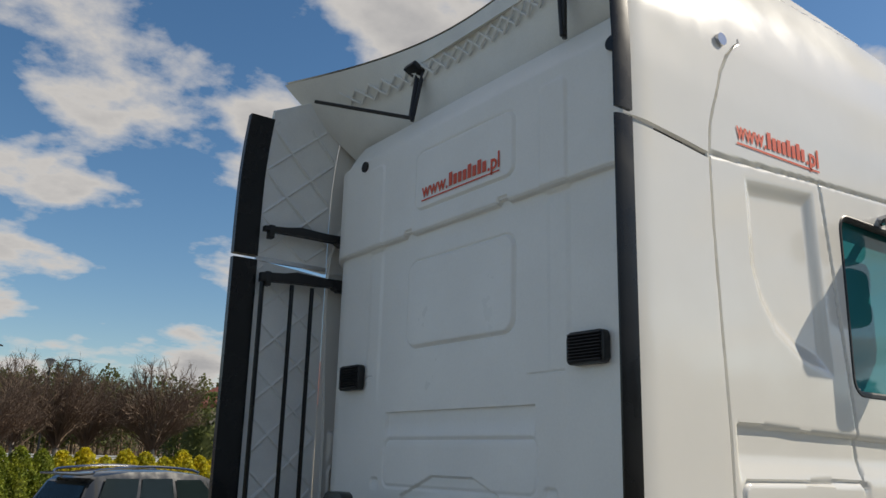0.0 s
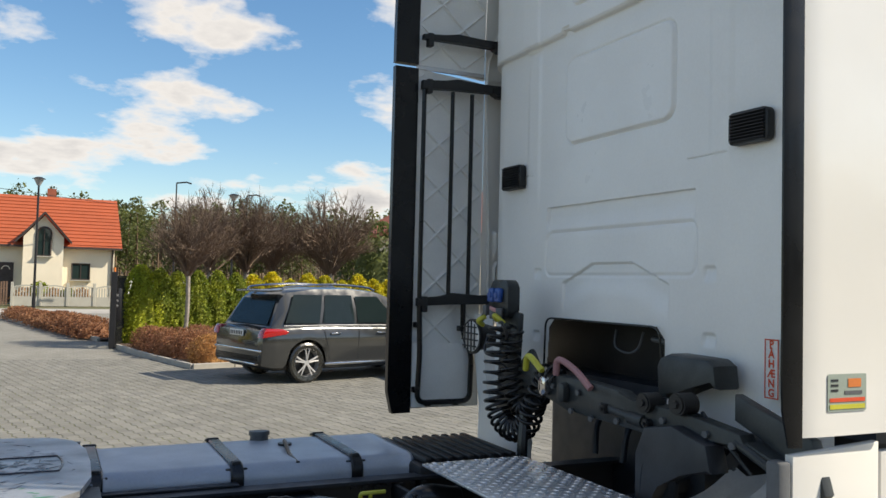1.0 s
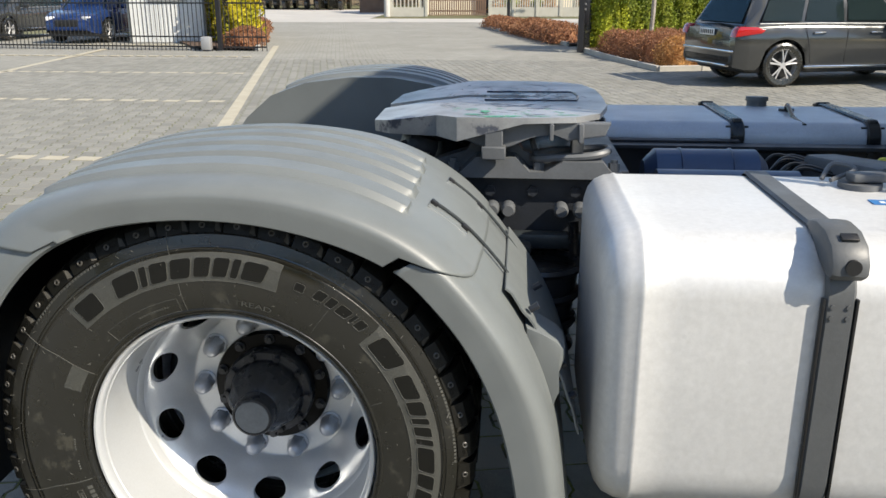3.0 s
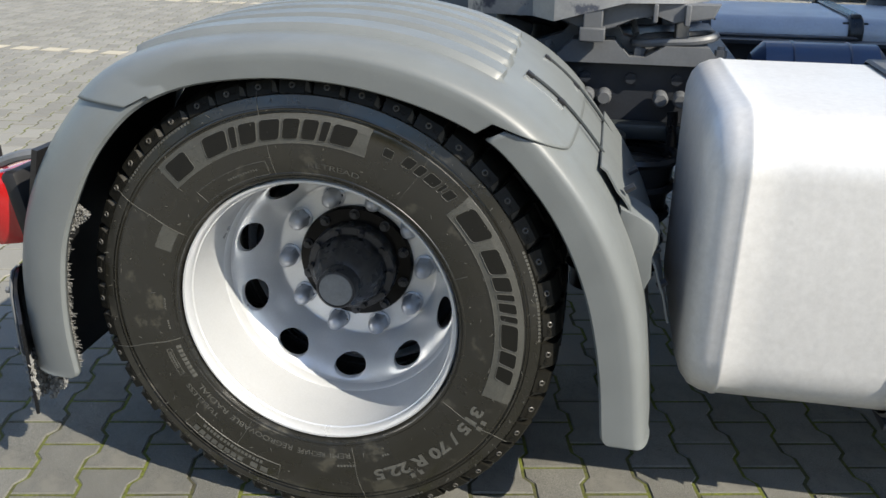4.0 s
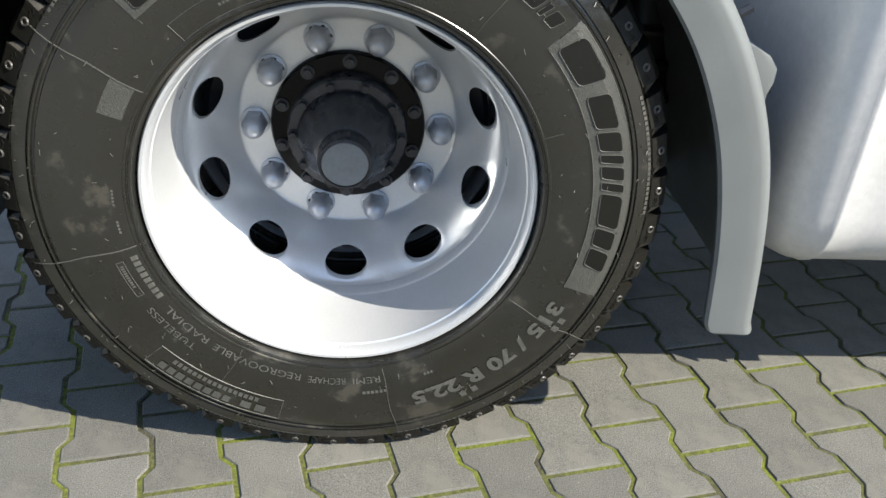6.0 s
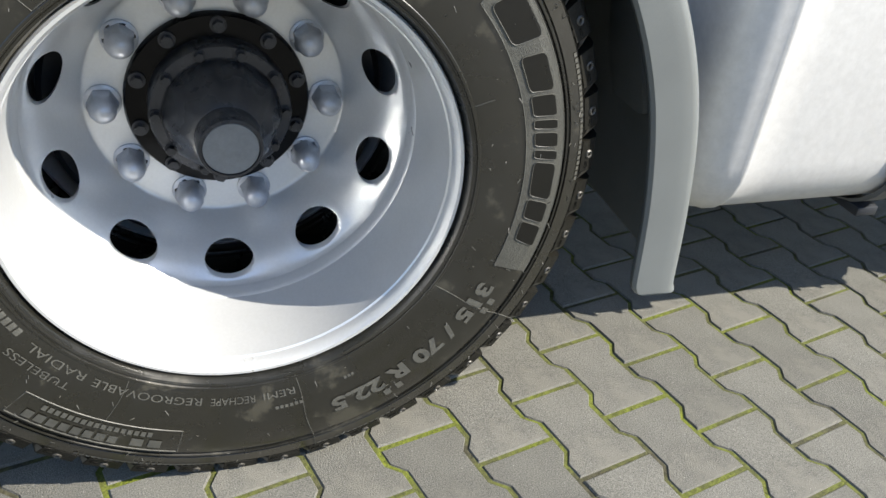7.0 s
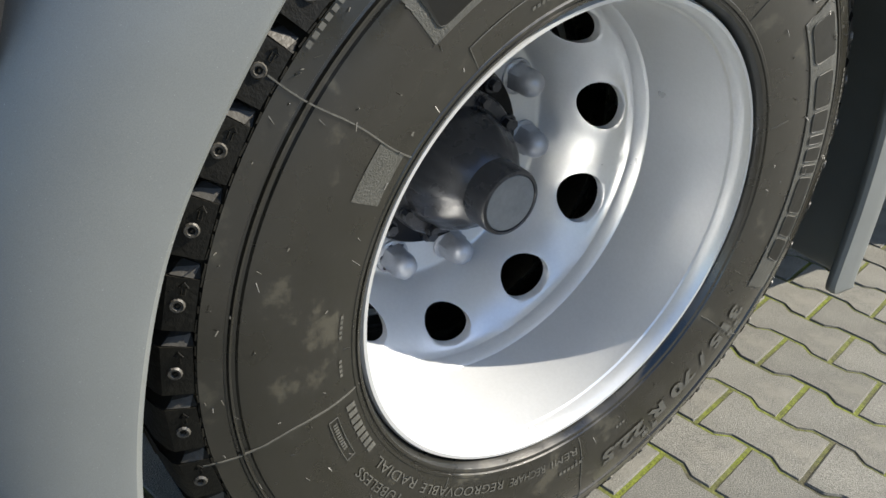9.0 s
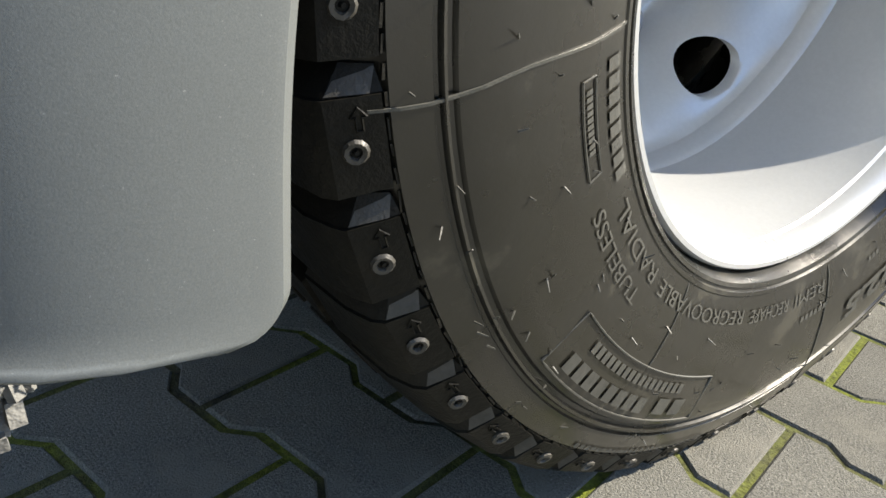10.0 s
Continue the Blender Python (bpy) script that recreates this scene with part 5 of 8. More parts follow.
def back_relief(y, z):
    """How far the pressed wall stands back (+x) at a place."""
    d = 0.0
    tongue = step(abs(abs(y) - 0.33) - 0.030, 0.010)
    d += 0.026 * step(z - 2.837 - 0.022 * tongue, 0.006)                                # lower sheet tucked under the upper one
    d += 0.010 * groove(z - 2.845 - 0.022 * tongue, 0.004)
    b1 = sdf_rr(y, z, -0.065, 3.10, 0.68, 0.29, 0.05)
    d -= 0.007 * step(b1, 0.010)
    d += 0.006 * groove(b1, 0.006)
    b2 = sdf_rr(y, z, -0.02, 2.505, 0.72, 0.40, 0.06)
    d -= 0.010 * step(b2, 0.012)
    d += 0.008 * groove(b2, 0.006)
    d += 0.014 * step(z - 2.022, 0.006) * step(1.93 - z, 0.10) * step(abs(y) - 0.49, 0.010)
    b3 = sdf_rr(y, z, 0.0, 1.82, 1.0, 0.19, 0.04)
    d += 0.007 * step(b3, 0.010) * step(1.80 - z, 0.20) + 0.004 * groove(b3, 0.006)
    arc = 1.690 + 0.085 * min(1.0, max(0.0, 1.6 - abs(y) / 0.225)) if abs(y) < 0.36 else 1.690
    if abs(y) < 0.38:
        d += 0.012 * step(z - arc, 0.006) * step(arc - 0.09 - z, 0.10) * step(abs(y) - 0.355, 0.012)
    for py in (-0.62, 0.62):
        pad = sdf_rr(y, z, py, 3.05, 0.14, 0.46, 0.03)
        d -= 0.009 * step(pad, 0.014)
        d -= 0.006 * step(abs(y - py) - 0.05, 0.03) * step(2.10 - z, 0.30) * step(z - 2.80, 0.04)
    for py, pz in ((-0.57, 1.73), (-0.57, 1.50), (0.57, 1.73), (0.57, 1.44)):
        d += 0.009 * step(sdf_rr(y, z, py, pz, 0.060, 0.050, 0.012), 0.008) * step(pz - 0.01 - z, 0.05)
    for py, pz in ((-0.55, 2.14), (0.72, 2.20)):
        d += 0.006 * groove(z - pz, 0.003) * step(abs(y - py) - 0.10, 0.01)
    d += 0.014 * groove(z - 3.352, 0.005)
    if z > 3.352:
        d += 0.022 + 0.075 * ((z - 3.352) / 0.14) ** 1.3                                   # top rolls forward
    edge = max(0, abs(y) - (0.90 if y > 0 else 0.88))
    d += edge ** 2 * (2.2 if y > 0 else 4.0)                                               # rounded upright corners
    return d


def in_hole(y, z):
    lo, hi, top = HOLE
    s = 0.04 * (top - z) / 0.3
    if lo + s * -0.5 < y < hi + s * 0.5 and z < top:
        cut = min(y - lo, hi - y)
        return z < top - max(0, 0.045 - cut) * 0.9
    return False


cab = new("cab")
cab.parent = truck
tagged(cab, label="white high-roof sleeper cab")
ys = sorted(set([round(v, 4) for v in lin(-1.02, 1.13, 430)] + [HOLE[0], HOLE[1]]))
zs = sorted(set([round(v, 4) for v in lin(1.20, 3.50, 460)] + [HOLE[2]]))
bm = bm_new()
grid(bm, ys, zs, lambda y, z: (WX + back_relief(y, z), y, z), lambda y, z: in_hole(y, z) or z < 1.24 - 0.10 * (y - 0.3) * (-1 if y < -0.45 else 0))
part("back_wall", bm, WHITE_BACK, cab, "white pressed sheet back wall", 50)
# rubber seal round the wall and round the opening
bm = bm_new()
tube(bm, round_path([(WX + 0.01, HOLE[0] - 0.02, 1.25), (WX + 0.004, HOLE[0], HOLE[2]), (WX + 0.004, HOLE[1], HOLE[2]), (WX + 0.01, HOLE[1] + 0.02, 1.25)], 0.05, 6), 0.0045, 6)
part("seal", bm, RUBBER, cab, "black rubber seal")
bm = bm_new()
tube(bm, round_path([(WX + 0.10, 1.03, 2.85), (WX + 0.09, 1.02, 3.33), (WX + 0.11, 0.93, 3.47), (WX + 0.13, 0.75, 3.50)], 0.08, 6), 0.010, 6)
part("seal", bm, RUBBER, cab, "black rubber seal")
bm = bm_new()
for y in (-0.92, 0.74):
    bm = bm_new()
    cyl(bm, (WX + 0.01, y, 3.315), (WX - 0.008, y, 3.315), 0.028, n=24)
    part("grommet", bm, RUBBER, cab, "black round grommet")


def wall_vent(y0, y1, z0, z1):
    v = new("wall_vent")
    v.parent = cab
    tagged(v, label="small black louvred vent")
    bm = bm_new()
    prism(bm, rrect((y0 + y1) / 2, (z0 + z1) / 2, abs(y1 - y0), z1 - z0, 0.018), "x", WX + 0.02, WX - 0.010, 0.003)
    part("vent_frame", bm, BLACK, v)
    for i in range(9):
        bm = bm_new()
        z = z0 + 0.012 + (z1 - z0 - 0.024) * i / 8
        box(bm, (WX - 0.013, (y0 + y1) / 2, z), (0.012, abs(y1 - y0) - 0.02, 0.005), (0, 35, 0))
        part("slat", bm, BLACK, v)


wall_vent(-0.86, -0.69, 2.150, 2.262)
wall_vent(0.685, 0.87, 2.140, 2.260)


def print_line(parent, x_of, size, label, u0, u1, v0, mat):
    """Web line: its readable ends are lettered, the firm's name between them is a row of plain bars; underlined."""
    bm = bm_new()
    w = u1 - u0
    for body, a, b in (("www.", 0.0, 0.36), (".pl", 0.86, 1.0)):
        vs, fs = lettering(body, size, 0.0, size * 0.02)
        xs = [v.x for v in vs]
        lo, hi = min(xs), max(xs)
        put_mesh(bm, vs, fs, lambda v: x_of(u0 + w * (a + (b - a) * (v.x - lo) / (hi - lo)), v0 + v.y))
    for i in range(8):
        a = u0 + w * (0.375 + 0.0605 * i)
        b = a + w * 0.045
        tall = 0.36 if i in (0, 4, 6) else 0.22
        q = [x_of(a, v0 - size * 0.27), x_of(b, v0 - size * 0.27), x_of(b, v0 + size * tall), x_of(a, v0 + size * tall)]
        bm.faces.new([bm.verts.new(p) for p in q])
    q = [x_of(u0, v0 - size * 0.5), x_of(u1, v0 - size * 0.5), x_of(u1, v0 - size * 0.43), x_of(u0, v0 - size * 0.43)]
    bm.faces.new([bm.verts.new(p) for p in q])
    part("web_lettering", bm, mat, parent, label, 0)


print_line(cab, lambda u, v: (WX - 0.0100, -u, v), 0.105, "orange-red web lettering with underline", -0.215, 0.325, 3.045, RED_PRINT)

# side walls
SY = 1.215


PANEL = [(3.05, 2.74), (3.055, 2.46), (3.10, 2.36), (3.18, 2.28), (3.33, 2.21), (3.52, 2.17), (3.487, 2.775)]
SEAM = [(1.2, 2.872), (1.95, 2.866), (2.28, 2.850), (2.56, 2.838), (2.81, 2.836), (2.93, 2.848), (3.01, 2.870), (3.15, 2.918), (3.23, 2.965), (3.28, 3.02), (3.30, 3.06)]
SEAM_X = 2.86


def side_relief(x, z):
    d = 0.0
    # recessed sleeper panel with a swept lower corner
    k = len(PANEL)
    r = max(((PANEL[(i + 1) % k][1] - PANEL[i][1]) * -(x - PANEL[i][0]) + (PANEL[(i + 1) % k][0] - PANEL[i][0]) * (z - PANEL[i][1])) * -1 / math.hypot(PANEL[(i + 1) % k][0] - PANEL[i][0], PANEL[(i + 1) % k][1] - PANEL[i][1]) for i in range(k))
    d += 0.020 * step(r, 0.075)
    d += 0.020 * step(z - 1.955 + 0.02 * (x - 2.9), 0.014) * step(1.83 - z, 0.10) * step(2.90 - x, 0.02)     # swage below
    d += 0.012 * groove(sdf_rr(x, z, 3.31, 1.47, 0.80, 0.66, 0.04), 0.006)                        # locker door joint
    if z < 3.31:
        d += 0.016 * groove(x - interp(SEAM, z), 0.0042)                                            # joint of the rear quarter
    d += 0.010 * groove(x - 3.561 - 0.125 * (2.856 - z), 0.006) * step(z - 2.86, 0.01)              # door joint
    d += 0.010 * groove(z - 2.812 - 0.062 * (x - 2.83), 0.006) * step(2.84 - x, 0.01)
    d += 0.06 * max(0, z - 3.05) ** 1.3 + 0.30 * max(0, z - 3.25) ** 1.7                         # tumblehome to the roof
    d += max(0, x - 4.4) ** 2 * 0.25
    return d


def roof_z(x):
    return 3.80 - 0.10 * max(0, x - 3.3) - 0.05 * max(0, x - 3.9) ** 2


for sgn in (-1, 1):
    bm = bm_new()
    xs = sorted(lin(2.826, 3.70, 146) + lin(3.70, 5.05, 60)[1:] + lin(SEAM_X - 0.009, SEAM_X + 0.009, 9))

    def side_pt(x, t):
        """The columns of the sheet follow the joint of the rear quarter."""
        z = 1.30 + (roof_z(x) - 1.30) * t
        x += (interp(SEAM, z) - SEAM_X) * ((x - 2.826) / (SEAM_X - 2.826) if x < SEAM_X else max(0.0, 1 - (x - SEAM_X) / 0.5))
        return (x, sgn * (SY - side_relief(x, z)), z)
    grid(bm, xs, lin(0, 1, 280), side_pt,
         lambda x, t: sdf_rr(x, 1.30 + (roof_z(x) - 1.30) * t, 4.12, 2.42, 0.86, 0.66, 0.06) < 0)
    part("side_wall", bm, WHITE, cab, "glossy white cab side", 50)
    side = new("door_window")
    side.parent = cab
    tagged(side, label="teal tinted side window in dark frame")
    bm = bm_new()
    prism(bm, rrect(4.12, 2.42, 0.90, 0.70, 0.06), "y", sgn * (SY - 0.045), sgn * (SY - 0.035))
    part("pane", bm, TEALGLASS, side)
    bm = bm_new()
    tube(bm, [(p[0], sgn * (SY - 0.012), p[1]) for p in rrect(4.12, 2.42, 0.87, 0.67, 0.06)], 0.016, 8, closed=True)
    part("window_frame", bm, BLACK, side)
    mirror = new("mirror")
    mirror.parent = cab
    tagged(mirror, label="dark door mirror housing")
    bm = bm_new()
    box(bm, (4.02, sgn * (SY + 0.17), 2.73), (0.26, 0.24, 0.16), (0, 0, 0), 0.05, 3)
    box(bm, (4.05, sgn * (SY + 0.14), 2.50), (0.14, 0.20, 0.24), (0, 0, 0), 0.04, 3)
    part("housing", bm, BLACK, mirror)
    bm = bm_new()
    tube(bm, [(4.0, sgn * SY, 2.79), (4.0, sgn * (SY + 0.12), 2.80)], 0.022, 8)
    part("arm", bm, CHROME, mirror)
print_line(cab, lambda u, v: (u, -(SY - side_relief(u, v) + 0.003), v + 0.02 * (u - 3.0)), 0.11, "orange-red web lettering with underline", 2.975, 3.57, 2.945, RED_PRINT)
# roof, front and floor close the cab
bm = bm_new()
grid(bm, lin(2.84, 5.05, 24), lin(-1, 1, 28), lambda x, t: (x, t * (SY - side_relief(x, roof_z(x))), roof_z(x) + 0.10 * (1 - t * t) * min(1, (x - 2.84) / 0.3)))
part("roof", bm, WHITE, cab, smooth=50)
bm = bm_new()
grid(bm, lin(-1, 1, 20), lin(0, 1, 20), lambda t, k: (5.05 + 0.10 * (1 - t ** 4) - 0.0, t * (SY - 0.12), 1.0 + 2.58 * k))
part("front_panel", bm, WHITE, cab, smooth=50)
bm = bm_new()
box(bm, (3.95, 0, 1.26), (2.2, 2.30, 0.05))
part("cab_floor", bm, CHASSIS, cab)
bm = bm_new()
grid(bm, lin(-1.0, 1.0, 8), lin(1.28, 3.55, 8), lambda y, z: (3.02, y, z))
part("inner_lining", bm, BLACK, cab)
bm = bm_new()
tube(bm, smooth_line([(2.90, 0.10, 1.50), (2.88, 0.08, 1.43), (2.88, 0.0, 1.405), (2.88, -0.07, 1.43), (2.90, -0.08, 1.50)], 6), 0.005, 6)
part("loop_cable", bm, CHASSIS_GREY, cab)
bm = bm_new()
cyl(bm, (2.90, -0.14, 1.475), (2.90, -0.40, 1.455), 0.012, n=10)
part("torsion_bar", bm, CHASSIS_GREY, cab)

# side fairings at the back of the cab: outer skin, rubber edge, and the ribbed inside of the far one
for sgn in (-1, 1):
    fair = new("side_fairing")
    fair.parent = truck
    tagged(fair, label="white side fairing with black rubber edge")
    for z0, z1, tag in ((1.285 if sgn < 0 else 1.02, 2.822, 0), (2.845, 3.66, 1)):
        bm = bm_new()

        def skin(x, t, s=sgn, a=z0, b=z1, up=tag):
            z = a + (b - a) * t
            top = b + (0.20 * ((x - 2.40) / 0.4) if up else 0.0)
            z = a + (top - a) * t - (0.035 * max(0, (x - 2.44) / 0.38) ** 1.2 * (1 - t if up else t))
            lean = 0.06 * max(0, z - 3.05) ** 1.3 + 0.30 * max(0, z - 3.25) ** 1.7
            return (x, s * (SY + 0.008 - lean - 0.03 * max(0, (2.52 - x) / 0.12) ** 2 * 0.5), z)
        grid(bm, lin(2.405, 2.818, 18), lin(0, 1, 40), skin)
        bmesh.ops.solidify(bm, geom=bm.faces[:], thickness=0.02 if sgn < 0 else -0.02)
        part("fairing_skin", bm, WHITE if sgn < 0 else WHITE_PLASTIC, fair, smooth=40)
        bm = bm_new()
        w0, w1 = (2.34, 2.412) if sgn < 0 else (2.285, 2.415)
        lean = (lambda z: 0.06 * max(0, z - 3.05) ** 1.3 + 0.30 * max(0, z - 3.25) ** 1.7)
        rows = []
        for z in lin(z0 - (0.02 if not tag else 0), z1 - (0.05 if tag else 0), 16):
            yo = SY + (0.024 if sgn < 0 else 0.012) - lean(z)
            rd = 0.02 * max(0, 1 - (z - z0) / 0.12) ** 2 if not tag else 0.0
            dp = 0.014 if sgn < 0 else 0.045
            sec = [(w1, yo), (w0 + 0.02 + rd, yo), (w0 + rd, yo - 0.008), (w0 + rd, yo - dp), (w1, yo - dp)]
            rows.append([bm.verts.new((x, sgn * y, z)) for x, y in sec])
        for a, b in zip(rows, rows[1:]):
            for j in range(5):
                bm.faces.new((a[j], a[(j + 1) % 5], b[(j + 1) % 5], b[j]))
        bm.faces.new(rows[0][::-1])
        bm.faces.new(rows[-1])
        part("rubber_edge", bm, RUBBER, fair, "black rubber edge strip", 30)
    if sgn < 0:
        bm = bm_new()
        cyl(bm, (2.93, -SY - 0.004, 3.275), (2.93, -SY + 0.03, 3.275), 0.022, n=20)
        part("fixing_screw", bm, CHROME, fair)
        # framed sticker with plain bars for its print
        st = new("sticker")
        st.parent = fair
        tagged(st, label="small grey-green sticker with orange picture and print bars")
        bm = bm_new()
        prism(bm, rrect(2.615, 1.405, 0.165, 0.105, 0.006, 3), "y", -SY - 0.0095, -SY - 0.0105)
        part("sticker_sheet", bm, STICK_GREY, st, smooth=0)
        for (cx, cz, w, h), mt in (((2.645, 1.432, 0.055, 0.024), ORANGE), ((2.640, 1.405, 0.075, 0.010), CHASSIS_GREY), ((2.615, 1.385, 0.15, 0.011), RED_PRINT), ((2.615, 1.366, 0.15, 0.013), YELLOW),
                                   ((2.560, 1.440, 0.03, 0.006), CHASSIS), ((2.560, 1.426, 0.03, 0.006), CHASSIS), ((2.560, 1.412, 0.03, 0.006), CHASSIS)):
            bm = bm_new()
            box(bm, (cx, -SY - 0.0115, cz), (w, 0.001, h))
            part("print_bar", bm, mt, st, smooth=0)
# lower side skirts
for sgn in (-1,):
    bm = bm_new()
    prism(bm, [(2.43, 0.72), (2.43, 1.235), (2.80, 1.255), (2.80, 0.72)], "y", sgn * 1.165, sgn * 1.195, 0.006)
    part("lower_skirt", bm, WHITE, truck, "white lower skirt panel")
    bm = bm_new()
    prism(bm, [(2.84, 0.62), (2.84, 1.22), (3.25, 1.24), (3.25, 0.62)], "y", sgn * 1.14, sgn * 1.175, 0.006)
    prism(bm, [(2.86, 0.84), (2.86, 1.02), (3.24, 1.03), (3.24, 0.84)], "y", sgn * 1.17, sgn * 1.20, 0.006)
    part("step_housing", bm, WHITE, truck, "white cab step panel")
    bm = bm_new()
    box(bm, (2.40, sgn * 1.17, 0.99), (0.05, 0.05, 0.46), bevel=0.01)
    part("skirt_edge", bm, CHASSIS_GREY, truck)
# the far lower skirt seen past the hoses
bm = bm_new()
prism(bm, [(0.70, 0.70), (0.66, 0.92), (0.74, 1.02), (0.95, 1.42), (1.10, 1.42), (1.10, 0.70)], "x", 2.80, 2.84, 0.006)
part("corner_skirt", bm, WHITE_BACK, truck, "white lower corner panel")
# vertical warning sign at the right edge of the wall
sg = new("warning_sign")
sg.parent = truck
tagged(sg, label="narrow white sign with red vertical lettering and border")
bm = bm_new()
box(bm, (WX - 0.004, -0.880, 1.432), (0.004, 0.056, 0.195))
part("sign_sheet", bm, SIGN_WHITE, sg, smooth=0)
bm = bm_new()
for c, s in (((-0.880, 1.527), (0.054, 0.004)), ((-0.880, 1.337), (0.054, 0.004)), ((-0.854, 1.432), (0.003, 0.19)), ((-0.906, 1.432), (0.003, 0.19))):
    box(bm, (WX - 0.007, *c), (0.002, *s))
for i, ch in enumerate("P\u00c5H\u00c6NG"):
    vs, fs = lettering(ch, 0.036, 0.0, 0.0012)
    zc = 1.511 - 0.0316 * i
    put_mesh(bm, vs, fs, lambda v: (WX - 0.008, -0.880 - v.x * 0.95, zc + v.y))
part("sign_lettering", bm, RED_PRINT, sg, "red vertical lettering", 0)

# inside of the far fairing: diamond ribs
bm = bm_new()
YI = SY - 0.014
for z0, z1 in ((1.33, 2.80), (2.86, 3.62)):
    x0, x1 = 2.42, 2.80
    for k in range(-6, 22):
        for dirn in (1, -1):
            zb = z0 + 0.24 * k
            pts = []
            for x in lin(x0, x1, 24):
                z = zb + dirn * (x - x0) * 0.92
                if z0 < z < z1:
                    pts.append((x, YI - (0.06 * max(0, z - 3.05) ** 1.3 + 0.30 * max(0, z - 3.25) ** 1.7), z))
            if len(pts) > 2:
                tube(bm, [pts[0], pts[len(pts) // 2], pts[-1]], 0.0095, 5)
part("diamond_rib", bm, WHITE_PLASTIC, truck, "white diamond stiffening ribs", 40, kind="stuff")
bm = bm_new()
grid(bm, lin(2.42, 2.80, 8), lin(1.03, 1.36, 8), lambda x, z: (x, YI - 0.012 - 0.02 * step(abs(x - 2.61) - 0.16, 0.04), z))
bmesh.ops.solidify(bm, geom=bm.faces[:], thickness=0.01)
part("lower_fairing_box", bm, WHITE_PLASTIC, truck, "smooth white lower fairing box")
# tubular frame and hinged brackets in the far fairing
bm = bm_new()
yb = YI - 0.055
tube(bm, [(2.435, yb, 2.72), (2.435, yb, 1.60)], 0.012, 10)
for x in (2.60, 2.715):
    tube(bm, [(x, yb, 2.70), (x, yb, 1.60)], 0.011, 10)
tube(bm, round_path([(2.435, yb, 1.60), (2.445, yb, 1.30), (2.435, yb, 1.055), (2.74, yb, 1.055), (2.745, yb, 1.30), (2.69, yb, 1.42), (2.69, yb, 1.62)], 0.05, 5), 0.014, 10)
for x, z in ((2.435, 1.46), (2.435, 1.12), (2.69, 1.44), (2.50, 1.05), (2.66, 1.05)):
    box(bm, (x, yb + 0.02, z), (0.03, 0.05, 0.03), bevel=0.004)
part("guard_tube", bm, RUBBER, truck, "black bent tube guard")
for z, th in ((2.745, 0.05), (1.60, 0.04), (3.02, 0.03)):
    bm = bm_new()
    prism(bm, [(2.42, z - th), (2.42, z), (2.55, z + 0.012), (2.62, z + 0.03), (2.78, z + 0.02), (2.90, z + 0.025), (2.90, z - 0.05), (2.86, z - 0.05), (2.84, z - 0.02), (2.60, z - th * 0.5 - 0.01)], "y", yb - 0.02, yb + 0.02, 0.005)
    cyl(bm, (2.86, yb - 0.03, z - 0.01), (2.86, yb + 0.03, z - 0.01), 0.028, n=16)
    box(bm, (2.46, yb, z - 0.03), (0.03, 0.045, 0.08), bevel=0.005)
    part("fairing_bracket", bm, BLACK, truck, "black folding bracket")
bm = bm_new()
box(bm, (2.61, YI + 0.0, 2.833), (0.40, 0.018, 0.022))
part("fairing_gap_strip", bm, CHROME, truck, "bright strip in the fairing joint")

# roof deflector: curved rear edge, pale inside with lattice strip, black stays
dfl = new("roof_deflector")
dfl.parent = truck
tagged(dfl, label="white roof air deflector with curved rear edge")


def dfl_pt(y, t, off=0.0):
    xe = 2.86 - 0.40 * (abs(y) / 1.12) ** 2.2
    ze = 3.90 - 0.06 * (abs(y) / 1.12) ** 3
    xf, zf = 2.92, 3.50
    return Vector((xe + (xf - xe) * t, y, ze + (zf - ze) * t ** 0.9 + off))


bm = bm_new()
grid(bm, lin(-1.12, 1.12, 48), lin(0, 1, 10), lambda y, t: dfl_pt(y, t))
part("inside", bm, WHITE_PLASTIC, dfl, smooth=50)
bm = bm_new()
grid(bm, lin(-1.12, 1.12, 48), lin(0, 1, 12), lambda y, t: dfl_pt(y, 0) + Vector((0.75 * t, -0.02 * y * t, 0.012 + 0.10 * t - 0.16 * t * t)))
part("outer_skin", bm, WHITE, dfl, smooth=50)
bm = bm_new()
for i in range(22):
    for f in (1, -1):
        y = 0.85 - 0.085 * i
        tube(bm, [dfl_pt(y + 0.045 * f, 0.22) + Vector((-0.012, 0, -0.006)), dfl_pt(y - 0.045 * f, 0.42) + Vector((-0.012, 0, -0.006))], 0.007, 5)
part("lattice_rib", bm, WHITE_PLASTIC, dfl, kind="stuff")
bm = bm_new()
for y in (0.42, -0.62):
    bm = bm_new()
    box(bm, dfl_pt(y, 0.3), (0.12, 0.09, 0.03), (0, 25, 0), 0.006)
    tube(bm, [dfl_pt(y, 0.3), (2.80, y - 0.02, 3.48)], 0.012, 8)
    tube(bm, [dfl_pt(y - 0.04, 0.3), (2.81, y - 0.02, 3.47)], 0.010, 8)
    part("stay", bm, BLACK, dfl)
bm = bm_new()
tube(bm, [(2.79, 0.38, 3.475), (2.52, 0.86, 3.66)], 0.010, 8)
part("stay", bm, BLACK, dfl)

CAB_Z = [(0.6, 0.6), (1.0, 0.985), (1.3, 1.287), (1.535, 1.512), (1.8, 1.783), (2.02, 2.018), (2.2, 2.188), (2.5, 2.49), (2.84, 2.803), (3.05, 2.985), (3.32, 3.25), (3.5, 3.425), (3.9, 3.80), (4.2, 4.08)]
